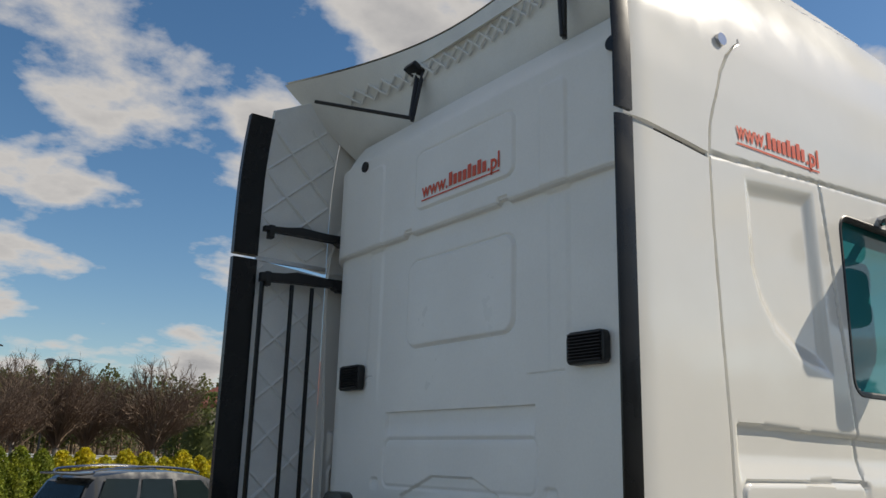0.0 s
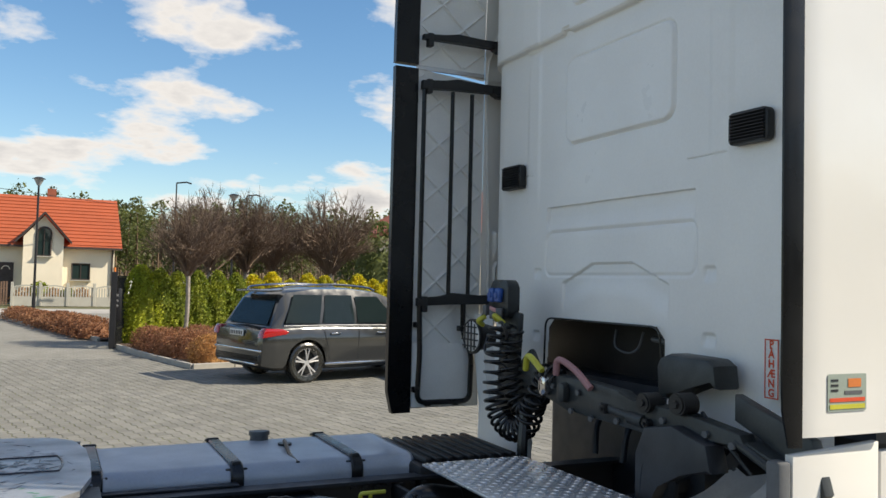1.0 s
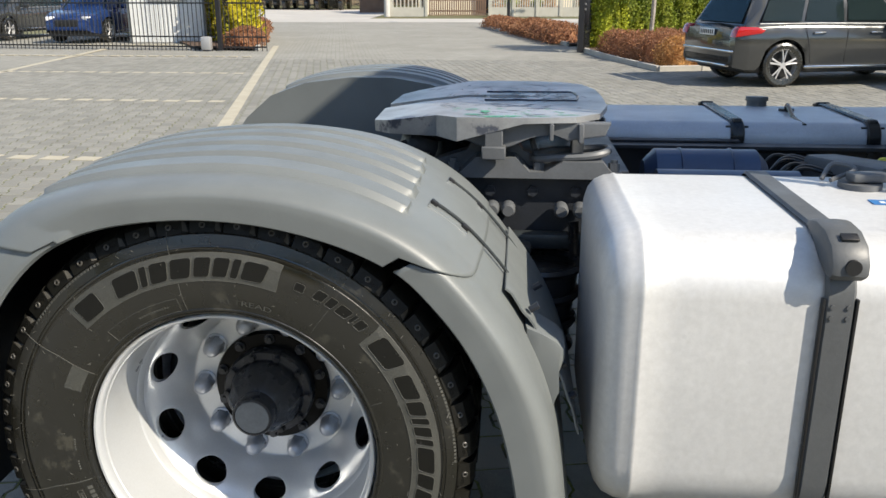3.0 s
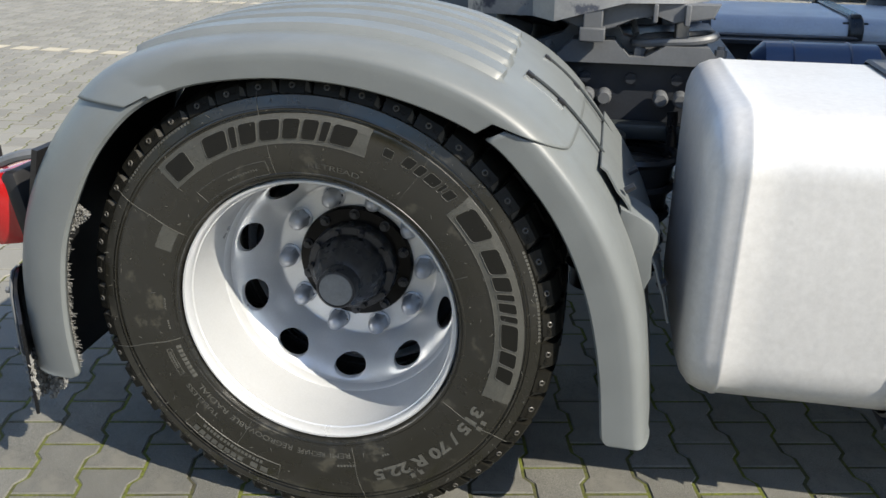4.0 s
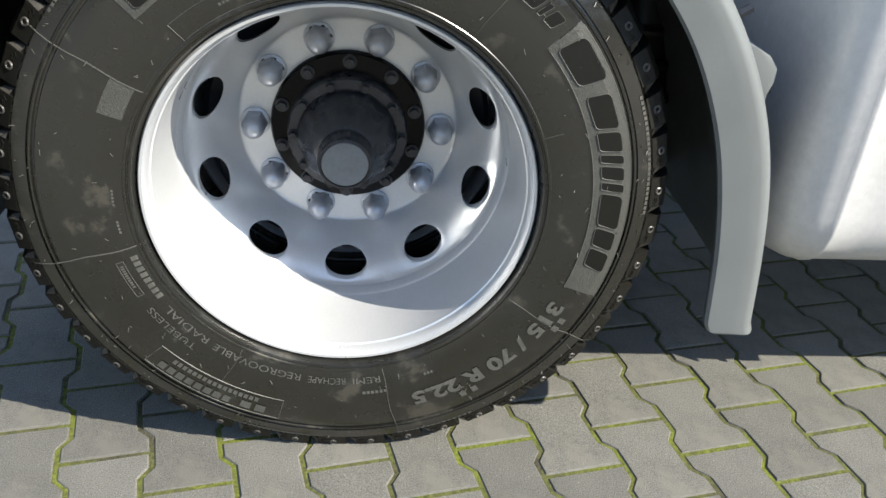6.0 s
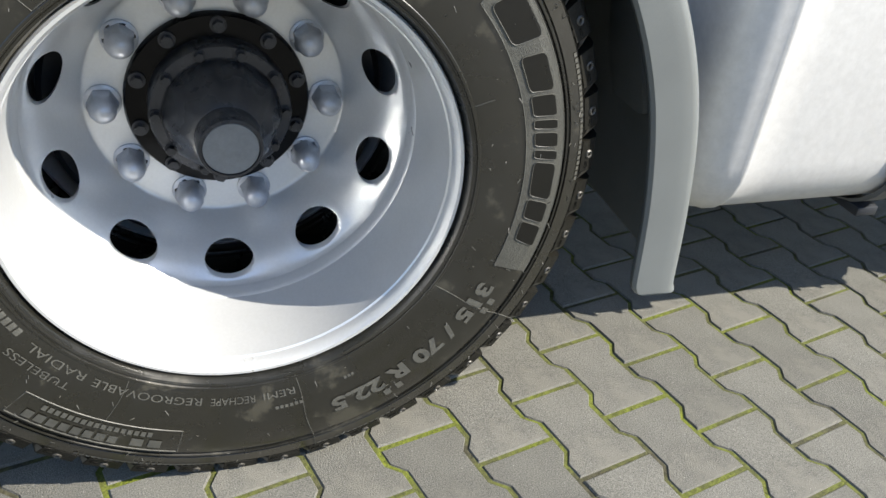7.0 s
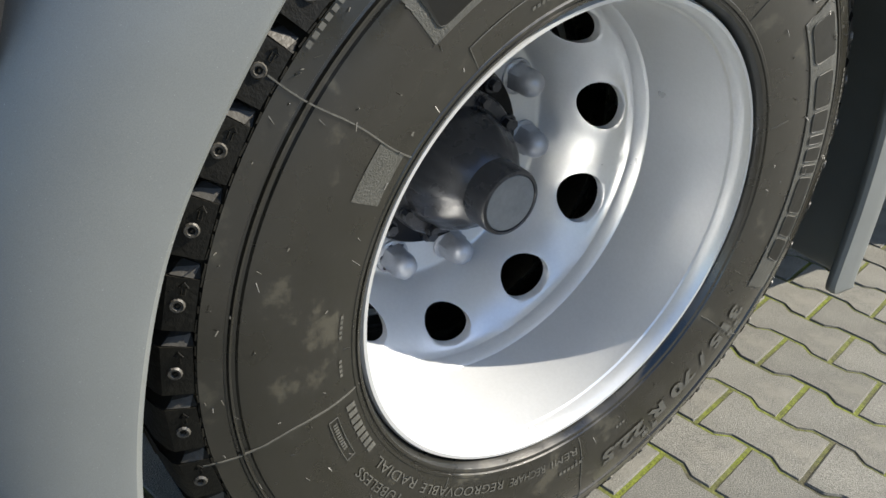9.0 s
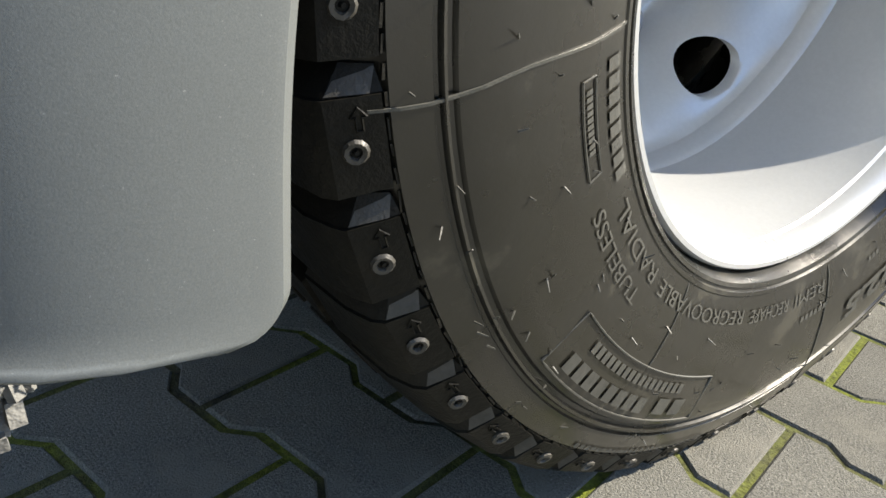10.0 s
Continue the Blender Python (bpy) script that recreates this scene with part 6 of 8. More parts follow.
SIDE_X = [(1.0, 1.0), (2.30, 2.375), (2.34, 2.423), (2.412, 2.487), (2.84, 2.873), (2.975, 3.017), (3.05, 3.070), (3.487, 3.425), (3.57, 3.506), (5.05, 4.93), (6.0, 5.9)]
refit(built, lambda x, y, z: (interp(SIDE_X, x) if y < -1.10 else x, y, interp(CAB_Z, z)))

# lower corner of the cab beyond the hoses
bm = bm_new()
prism(bm, [(1.13, 1.50), (1.115, 1.26), (1.06, 1.09), (1.035, 1.03), (1.07, 0.80), (0.60, 0.80), (0.60, 0.95), (0.80, 0.975), (0.90, 1.03), (0.965, 1.10), (1.0, 1.30), (1.01, 1.50)], "x", 2.745, 2.80, 0.012)
part("lower_corner_panel", bm, WHITE_BACK, cab, "white lower corner panel")

# ---- truck: couplings and hoses behind the cab ----
built = set(scene.objects)
post = new("coupling_post")
post.parent = truck
tagged(post, label="dark post with blue sockets and round work lamp")
PX = 2.55
bm = bm_new()
prism(bm, rrect(0.46, 1.585, 0.15, 0.17, 0.035), "x", PX, PX + 0.06, 0.008)
box(bm, (PX + 0.05, 0.44, 1.30), (0.03, 0.15, 0.46), (4, 0, 0), 0.01)
box(bm, (PX + 0.06, 0.30, 1.22), (0.03, 0.24, 0.22), (-38, 0, 0), 0.02)
part("socket_panel", bm, CASTING, post, "dark grey panel")
for y in (0.50, 0.445):
    bm = bm_new()
    box(bm, (PX - 0.012, y, 1.60), (0.026, 0.046, 0.066), (0, 6, 0), 0.010)
    cyl(bm, (PX - 0.024, y, 1.60), (PX - 0.030, y, 1.60), 0.016, 0.014, 16)
    part("socket", bm, BLUE, post, "blue electric socket")
bm = bm_new()
cyl(bm, (PX - 0.01, 0.655, 1.40), (PX + 0.08, 0.655, 1.40), 0.075, 0.05, 28)
cyl(bm, (PX - 0.025, 0.655, 1.40), (PX - 0.01, 0.655, 1.40), 0.083, 0.083, 28)
tube(bm, [(PX + 0.02, 0.655, 1.47), (PX + 0.04, 0.60, 1.55), (PX + 0.05, 0.50, 1.56)], 0.012, 8)
part("work_lamp_body", bm, BLACK, post, "round black work lamp")
bm = bm_new()
cyl(bm, (PX - 0.026, 0.655, 1.40), (PX - 0.030, 0.655, 1.40), 0.072, 0.066, 28)
part("work_lamp_lens", bm, SIGN_WHITE, post, "pale lamp lens")
bm = bm_new()
for k in (-0.045, -0.015, 0.015, 0.045):
    w = math.sqrt(0.075 ** 2 - k * k)
    cyl(bm, (PX - 0.036, 0.655 + k, 1.40 - w), (PX - 0.036, 0.655 + k, 1.40 + w), 0.0035, n=6)
    cyl(bm, (PX - 0.036, 0.655 - w, 1.40 + k), (PX - 0.036, 0.655 + w, 1.40 + k), 0.0035, n=6)
part("lamp_grille", bm, BLACK, post)
for i, (y, z) in enumerate(((0.53, 1.53), (0.47, 1.515), (0.42, 1.52))):
    bm = bm_new()
    box(bm, (PX - 0.02, y, z), (0.03, 0.03, 0.045), (0, 0, 20 * i), 0.006)
    part("clip", bm, CHASSIS_GREY, post)
bm = bm_new()
box(bm, (PX - 0.03, 0.45, 1.535), (0.012, 0.07, 0.018), (12, 0, 0), 0.004)
part("red_tag", bm, M("pale_red_tag", (0.55, 0.25, 0.25), 0.5), post)
for (y0, z0, y1, z1) in ((0.56, 1.46, 0.54, 1.50), (0.44, 1.49, 0.38, 1.475)):
    bm = bm_new()
    tube(bm, smooth_line([(PX - 0.02, y0, z0), (PX - 0.05, (y0 + y1) / 2, z0 + 0.02), (PX - 0.02, y1, z1)], 5), 0.012, 8)
    part("yellow_lever", bm, YELLOW, post)


def coil(pts, r, turns, rad):
    """A hose wound round a line."""
    line = smooth_line(pts, 20)
    out = []
    n = turns * 14
    side = Vector((1, 0, 0))
    for i in range(n + 1):
        t = i / n * (len(line) - 1)
        k = min(int(t), len(line) - 2)
        p = line[k].lerp(line[k + 1], t - k)
        d = (line[k + 1] - line[k]).normalized()
        s = (side - d * side.dot(d)).normalized()
        b = d.cross(s)
        a = i / 14 * 2 * math.pi
        out.append(p + (s * math.cos(a) + b * math.sin(a)) * r)
    bm = bm_new()
    tube(bm, out, rad, 7)
    return bm


part("coiled_hose", coil([(PX - 0.02, 0.41, 1.47), (PX - 0.03, 0.42, 1.34), (PX - 0.03, 0.43, 1.18), (PX - 0.02, 0.40, 1.07), (PX, 0.33, 1.02), (PX + 0.02, 0.25, 1.05), (PX + 0.02, 0.20, 1.16)], 0.047, 22, 0.0075), CABLE, truck, "black coiled air hose", 60)
part("coiled_hose", coil([(PX + 0.01, 0.35, 1.45), (PX, 0.36, 1.32), (PX + 0.01, 0.35, 1.20), (PX + 0.03, 0.30, 1.11), (PX + 0.04, 0.22, 1.14), (PX + 0.04, 0.14, 1.26)], 0.040, 17, 0.007), CABLE, truck, "black coiled air hose", 60)
part("coiled_hose", coil([(PX + 0.01, 0.19, 1.15), (PX + 0.01, 0.13, 1.24), (PX + 0.01, 0.08, 1.29), (PX + 0.02, 0.02, 1.26)], 0.042, 7, 0.0075), CABLE, truck, "black coiled electric cable", 60)
bm = bm_new()
tube(bm, smooth_line([(PX, 0.24, 1.10), (PX - 0.02, 0.22, 0.95), (PX - 0.01, 0.23, 0.80)], 6), 0.022, 8)
part("hose", bm, CABLE, truck)
bm = bm_new()
tube(bm, smooth_line([(PX, 0.54, 1.42), (PX - 0.04, 0.50, 1.34), (PX, 0.42, 1.33), (PX + 0.02, 0.36, 1.36)], 6), 0.007, 6)
part("hose", bm, CABLE, truck)
bm = bm_new()
tube(bm, smooth_line([(PX - 0.03, 0.40, 1.48), (PX - 0.06, 0.33, 1.48), (PX - 0.04, 0.32, 1.42), (PX - 0.03, 0.38, 1.40)], 6), 0.008, 6)
part("hose", bm, CABLE, truck)
for mat_, pts in ((YELLOW, [(PX - 0.05, 0.16, 1.30), (PX - 0.07, 0.11, 1.36), (PX - 0.06, 0.03, 1.31)]), (M("pale_red_hose", (0.45, 0.22, 0.22), 0.5), [(PX - 0.03, -0.02, 1.30), (PX - 0.04, -0.05, 1.36), (PX - 0.03, -0.14, 1.33), (PX - 0.02, -0.22, 1.27)])):
    bm = bm_new()
    tube(bm, smooth_line(pts, 8), 0.013, 8)
    part("hose_grip", bm, mat_, truck)
# rear cab support beam with rollers, latch boxes and cowls
beam = new("cab_support")
beam.parent = truck
tagged(beam, label="dull grey cab suspension beam with rollers and cowls")
bm = bm_new()
prism(bm, [(0.14, 1.21), (0.12, 1.27), (0.02, 1.295), (-0.20, 1.290), (-0.36, 1.282), (-0.42, 1.25), (-0.60, 1.262), (-0.88, 1.225), (-0.90, 1.185), (-0.62, 1.185), (-0.535, 1.155), (-0.06, 1.165)], "x", PX - 0.01, PX + 0.05, 0.008)
box(bm, (PX + 0.03, -0.33, 1.20), (0.05, 0.30, 0.025), (-8, 0, 0), 0.005)
part("beam", bm, CASTING, beam)
for y, z, r in ((-0.505, 1.262, 0.034), (-0.655, 1.280, 0.036), (-0.515, 1.195, 0.016), (-0.30, 1.21, 0.018)):
    bm = bm_new()
    cyl(bm, (PX - 0.03, y, z), (PX + 0.03, y, z), r, n=28)
    cyl(bm, (PX - 0.034, y, z), (PX - 0.03, y, z), r * 0.8, r * 0.8, 24)
    cyl(bm, (PX - 0.042, y, z), (PX - 0.034, y, z), r * 0.35, r * 0.4, 6)
    part("roller", bm, BLACK, beam)
bm = bm_new()
cyl(bm, (PX - 0.01, -0.27, 1.215), (PX - 0.01, -0.50, 1.195), 0.014, n=14)
cyl(bm, (PX - 0.01, -0.42, 1.20), (PX - 0.01, -0.49, 1.196), 0.022, n=14)
part("damper_rod", bm, CASTING, beam)
for y, z in ((0.02, 1.25), (-0.14, 1.245), (-0.22, 1.16), (-0.36, 1.175), (-0.58, 1.215), (-0.76, 1.205), (-0.86, 1.19), (-0.10, 1.17)):
    bm = bm_new()
    cyl(bm, (PX - 0.012, y, z), (PX - 0.022, y, z), 0.012, n=6)
    part("beam_bolt", bm, CHASSIS_GREY, beam)
for y, z, m_ in ((0.06, 1.245, CHROME), (-0.06, 1.235, CASTING)):
    bm = bm_new()
    prism(bm, rrect(y, z, 0.045, 0.075, 0.02), "x", PX - 0.04, PX - 0.012, 0.004)
    part("coupling_cover", bm, m_, beam)
bm = bm_new()
prism(bm, [(-0.430, 1.265), (-0.420, 1.375), (-0.438, 1.408), (-0.478, 1.423), (-0.648, 1.420), (-0.678, 1.400), (-0.688, 1.325), (-0.568, 1.335), (-0.508, 1.31), (-0.483, 1.265)], "x", WX - 0.12, WX - 0.005, 0.02)
part("cowl", bm, CASTING, beam, "rounded dark grey cowl")
bm = bm_new()
prism(bm, [(-0.54, 1.19), (-0.66, 1.215), (-0.80, 1.18), (-0.82, 1.10), (-0.70, 1.08), (-0.60, 1.02), (-0.55, 0.90), (-0.50, 0.90), (-0.50, 1.10)], "x", PX - 0.06, PX + 0.02, 0.01)
for i in range(2):
    tube(bm, smooth_line([(PX - 0.03 + 0.05 * i, -0.52 - 0.05 * i, 0.92), (PX - 0.03 + 0.05 * i, -0.54 - 0.05 * i, 1.08), (PX + 0.05 * i, -0.63 - 0.05 * i, 1.14), (PX + 0.05 * i, -0.80, 1.13)], 6), 0.03, 10)
part("air_duct", bm, CHASSIS, beam, "black ribbed duct")
bm = bm_new()
cyl(bm, (PX + 0.0, -0.86, 1.20), (PX + 0.0, -0.98, 1.15), 0.015, n=10)
box(bm, (PX + 0.05, -0.95, 1.17), (0.10, 0.24, 0.03), (18, 0, 0), 0.005)
prism(bm, [(-0.80, 1.33), (-1.06, 1.24), (-1.10, 1.10), (-1.06, 1.05), (-0.98, 1.18), (-0.80, 1.25)], "x", WX - 0.16, WX - 0.12, 0.006)
part("latch_linkage", bm, CASTING, beam)
for i in range(3):
    bm = bm_new()
    tube(bm, smooth_line([(PX + 0.03, -0.60 - 0.05 * i, 1.26), (PX + 0.02, -0.68 - 0.05 * i, 1.20), (PX + 0.06, -0.74 - 0.06 * i, 1.10)], 5), 0.006, 6)
    part("cable", bm, CABLE, beam)
# gearbox and engine bulk in the dark under the wall
bm = bm_new()
box(bm, (3.30, 0, 0.88), (0.40, 1.7, 0.70), bevel=0.05)
cyl(bm, (2.86, -0.28, 0.95), (3.12, -0.28, 0.95), 0.16, 0.22, n=28)
cyl(bm, (2.80, -0.28, 0.95), (2.86, -0.28, 0.95), 0.09, n=20)
for i in range(4):
    tube(bm, smooth_line([(3.12, 0.35 - 0.2 * i, 1.10), (2.98, 0.30 - 0.2 * i, 1.04), (2.95, 0.28 - 0.18 * i, 0.90)], 5), 0.014, 8)
part("gearbox", bm, CHASSIS, truck, "dark oily gearbox and pipes")
bm = bm_new()
grid(bm, lin(-0.95, -0.62, 6), lin(0, 1, 6), lambda y, t: (2.55 + 0.25 * t, y, 0.955 + 0.10 * t * t + 0.02 * math.sin(y * 30)))
bmesh.ops.solidify(bm, geom=bm.faces[:], thickness=0.004)
part("heat_shield", bm, TANK, truck, "pale crumpled heat shield")

refit(built, lambda x, y, z: (x, y * 1.10, z + 0.01))

# ---- ground ----
GRASS = M("spring_grass", (0.10, 0.11, 0.045), 0.95, var=0.4, scale=0.4, bump=0.5, bscale=30, col2=(0.14, 0.12, 0.06))
BED = M("bark_mulch", (0.10, 0.06, 0.04), 0.95, var=0.4, scale=6, bump=0.6, bscale=60)
KERB = M("concrete_kerb", (0.42, 0.40, 0.36), 0.85, var=0.2, scale=4, bump=0.2)
ASPHALT = M("pale_road", (0.42, 0.40, 0.37), 0.9, var=0.15, scale=0.5, bump=0.2)
JOINT = M("mossy_joint_sand", (0.070, 0.066, 0.036), 0.95, var=0.4, scale=7.0, bump=1.0, bscale=150, col2=(0.17, 0.205, 0.015), fine=0.35)
PALE = M("pale_marking_block", (0.40, 0.365, 0.285), 0.85, var=0.15, scale=3, bump=0.2)
PAVER = M("concrete_paver", (0.268, 0.264, 0.233), 0.86, var=0.22, scale=6, bump=0.9, bscale=430, objvar=0.24, fine=0.36, spots=((0.175, 0.170, 0.148), 4.0, 0.56), specks=((0.46, 0.45, 0.41), 300.0, 0.70))


def paving_far_mat():
    """Joined or distant paving: the same concrete, each block its own tone."""
    m = M("concrete_paving_far", (0.236, 0.230, 0.204), 0.86, var=0.14, scale=0.8, bump=0.3, bscale=200, fine=0.1)
    nt, nl = m.node_tree.nodes, m.node_tree.links
    p = nt["Principled BSDF"]
    src = p.inputs["Base Color"].links[0].from_socket
    g = nt.new("ShaderNodeNewGeometry")
    mr = nt.new("ShaderNodeMapRange")
    mr.inputs["To Min"].default_value, mr.inputs["To Max"].default_value = 0.78, 1.05
    nl.new(g.outputs["Random Per Island"], mr.inputs["Value"])
    mx = nt.new("ShaderNodeMix")
    mx.data_type, mx.blend_type = "RGBA", "MULTIPLY"
    mx.inputs["Factor"].default_value = 1.0
    nl.new(src, mx.inputs["A"])
    nl.new(mr.outputs[0], mx.inputs["B"])
    nl.new(mx.outputs["Result"], p.inputs["Base Color"])
    return m


PAVER_FAR = paving_far_mat()


def paving_sheet_mat():
    """Paving too far off to build block by block: courses of small blocks."""
    m = M("distant_paving", (0.285, 0.275, 0.246), 0.88, var=0.14, scale=0.5, bump=0.0)
    nt, nl = m.node_tree.nodes, m.node_tree.links
    p = nt["Principled BSDF"]
    src = p.inputs["Base Color"].links[0].from_socket
    co = nt.new("ShaderNodeTexCoord")
    mp = nt.new("ShaderNodeMapping")
    mp.inputs["Rotation"].default_value = (0, 0, radians(-12))
    nl.new(co.outputs["Object"], mp.inputs[0])
    br = nt.new("ShaderNodeTexBrick")
    br.inputs["Scale"].default_value = 1.0
    br.inputs["Brick Width"].default_value, br.inputs["Row Height"].default_value, br.inputs["Mortar Size"].default_value = 0.2, 0.148, 0.008
    br.inputs["Color1"].default_value, br.inputs["Color2"].default_value, br.inputs["Mortar"].default_value = (1, 1, 1, 1), (0.82, 0.82, 0.82, 1), (0.5, 0.52, 0.42, 1)
    nl.new(mp.outputs[0], br.inputs["Vector"])
    mx = nt.new("ShaderNodeMix")
    mx.data_type, mx.blend_type = "RGBA", "MULTIPLY"
    mx.inputs["Factor"].default_value = 1.0
    nl.new(src, mx.inputs["A"])
    nl.new(br.outputs["Color"], mx.inputs["B"])
    nl.new(mx.outputs["Result"], p.inputs["Base Color"])
    return m


def sheet(name, poly, z, mat, kind="structure", label=""):
    bm = bm_new()
    bm.faces.new([bm.verts.new((x, y, z)) for x, y in poly])
    bmesh.ops.triangulate(bm, faces=bm.faces[:])
    ob = part(name, bm, mat, None, label, 0)
    return tagged(ob, kind=kind, label=label)


sheet("ground", [(-600, -600), (600, -600), (600, 600), (-600, 600)], -0.03, GRASS, label="open grassy ground reaching the horizon")
sheet("pavement", [(-16, -14), (16, -14), (16, 37.5), (-16, 37.5)], -0.018, paving_sheet_mat(), label="grey concrete block paving of the yard")
sheet("road", [(-60, 37.5), (60, 37.5), (60, 42.6), (-60, 42.6)], -0.020, ASPHALT, label="pale road in front of the house")
sheet("side_road", [(-22, 40), (-7.2, 40), (-8.5, 64), (-24, 64)], -0.014, ASPHALT, label="pale gravel yard with parked trucks")

E1 = Vector((0.9794, 0.2021))
E2 = Vector((0.2298, -0.9732))
PW, PL, PA, PG = 0.1361, 0.1981, 0.0098, 0.0040
P0 = Vector((0.3933, -1.0926)) + E2 * (PL / 2)


def paver_outline(g):
    e, m, L = PW / 2 + PA - g, PW / 2 - PA - g, PL / 2 - g
    right = [(e, L), (e, 0.062), (m, 0.038), (m, -0.038), (e, -0.062), (e, -L)]
    return right + [(-u, v) for u, v in right[::-1]]


def paver_mesh(bm, at, rnd):
    c = [at(u, v) for u, v in paver_outline(PG)]
    i = [at(u, v) for u, v in paver_outline(PG + 0.0028)]
    h = rnd.uniform(-0.0012, 0.0008)
    lo = [bm.verts.new((p.x, p.y, -0.013)) for p in c]
    mid = [bm.verts.new((p.x, p.y, h - 0.0035)) for p in c]
    top = [bm.verts.new((p.x, p.y, h)) for p in i]
    for a, b in ((lo, mid), (mid, top)):
        for k in range(12):
            bm.faces.new((a[k], a[(k + 1) % 12], b[(k + 1) % 12], b[k]))
    bm.faces.new(top)


paved = tagged(new("paved_ground"), label="grey bone-shaped concrete pavers with mossy joints", category="paving", kind="structure")
sheet("joint_bed", [(-9.1, -4.6), (9.1, -4.6), (9.1, 15.1), (-9.1, 15.1)], -0.0034, JOINT, label="mossy sand in the joints of the paving")
near_cells, far_cells = [], []
for c in range(-100, 100):
    for k in range(-110, 60):
        o = P0 + E1 * (PW * c) + E2 * (PL * (k + 0.5 * (c % 2)))
        if -1.25 < o.x < 1.95 and -2.15 < o.y < -0.38:
            near_cells.append(o)
        elif -9.2 < o.x < 9.2 and -4.7 < o.y < 15.2:
            far_cells.append(o)
rnd = random.Random(11)
variants = []
for v in range(4):
    bm = bm_new()
    paver_mesh(bm, lambda u, w: E1 * u + E2 * w, rnd)
    me = bpy.data.meshes.new("paver")
    bmesh.ops.recalc_face_normals(bm, faces=bm.faces)
    bm.to_mesh(me)
    bm.free()
    me.materials.append(PAVER)
    variants.append(me)
near_cells.sort(key=lambda o: (o - Vector((0.3, -1.3))).length)
for o in near_cells[:300]:
    ob = new("paver", rnd.choice(variants))
    ob.location = (o.x, o.y, rnd.uniform(-0.001, 0.0008))
    ob.rotation_euler = (rnd.gauss(0, 0.004), rnd.gauss(0, 0.004), rnd.gauss(0, 0.004))
    ob.parent = paved
verts, faces = [], []
base_o, base_i = paver_outline(PG), paver_outline(PG + 0.0028)
for o in near_cells[300:] + far_cells:
    h = rnd.uniform(-0.002, 0.001)
    n0 = len(verts)
    for ring, z in ((base_o, -0.011), (base_o, h - 0.0035), (base_i, h)):
        for u, v in ring:
            p = o + E1 * u + E2 * v
            verts.append((p.x, p.y, z))
    for a in (0, 12):
        for k in range(12):
            faces.append((n0 + a + k, n0 + a + (k + 1) % 12, n0 + a + 12 + (k + 1) % 12, n0 + a + 12 + k))
    faces.append(tuple(n0 + 24 + k for k in range(12)))
me = bpy.data.meshes.new("paver_field")
me.from_pydata(verts, [], faces)
me.materials.append(PAVER_FAR)
ob = new("paver_field", me)
ob.parent = paved
tagged(ob, kind="stuff")


# the yard beyond the truck is squared to the gate, a little off the truck's own line
built_before = set(scene.objects)


def block_line(name, a, b, w, length, gap, label):
    a, b = Vector(a), Vector(b)
    d = (b - a).normalized()
    s = Vector((-d.y, d.x))
    bm = bm_new()
    t, L = 0.0, (b - a).length
    while t + length < L:
        ang = math.degrees(math.atan2(d.y, d.x))
        m = a + d * (t + length / 2)
        box(bm, (m.x, m.y, -0.004), (length - 0.006, w, 0.014), (0, 0, ang))
        t += length + gap
    ob = part(name, bm, PALE, None, label, 0)
    return tagged(ob, kind="structure")


block_line("pale_line", (-1.55, 2.1), (-5.3, 18.7), 0.14, 0.10, 0.0, "pale block line in the paving")
block_line("pale_line", (-7.85, 8.0), (-9.4, 17.5), 0.14, 0.10, 0.0, "pale block line in the paving")
for y, x0, x1 in ((3.98, -6.5, -2.85), (7.74, -8.5, -3.0), (11.45, -10, -3.8), (15.2, -11, -4.7), (18.9, -12, -5.5)):
    block_line("pale_dashes", (x0, y + 0.20), (x1, y - 0.03), 0.15, 0.20, 0.11, "row of pale dash blocks in the paving")


def kerb_line(pts):
    pts = [Vector(p) for p in pts]
    k = tagged(new("kerb"), label="low concrete kerb edging the bed", category="kerb", kind="structure")
    for a, b in zip(pts, pts[1:]):
        d = b - a
        n = max(1, round(d.length / 0.9))
        for i in range(n):
            p, q = a + d * i / n, a + d * (i + 1) / n
            bm = bm_new()
            m = (p + q) / 2
            box(bm, (m.x, m.y, 0.035), (d.length / n - 0.008, 0.08, 0.12), (0, 0, math.degrees(math.atan2(d.y, d.x))), 0.012)
            part("kerb_stone", bm, KERB, k, smooth=0)


RBED = [(2.60, 17.3), (2.80, 15.9), (3.10, 14.0), (3.50, 12.1), (4.3, 12.3), (7.0, 13.5), (16, 17.5), (16, 24), (2.9, 24), (2.7, 19.0)]
sheet("bed", RBED, 0.05, BED, label="planted bed with bark mulch")
kerb_line(RBED[:7])
IBED = [(0.05, 30.2), (0.7, 26.6), (1.5, 23.9), (2.45, 19.0), (2.75, 19.0), (2.75, 26), (1.9, 32), (0.7, 32.5)]
sheet("bed", IBED, 0.04, BED, label="planted bed beside the gate")
kerb_line(IBED[:4])
LBED = [(-5.35, 17.1), (-5.9, 19.5), (-7.0, 23.2), (-8.0, 27.5), (-9.2, 28.0), (-9.0, 21.0), (-7.0, 17.4)]
sheet("bed", LBED, 0.04, BED, label="planted bed beside the guard booth")
kerb_line(LBED[:4])


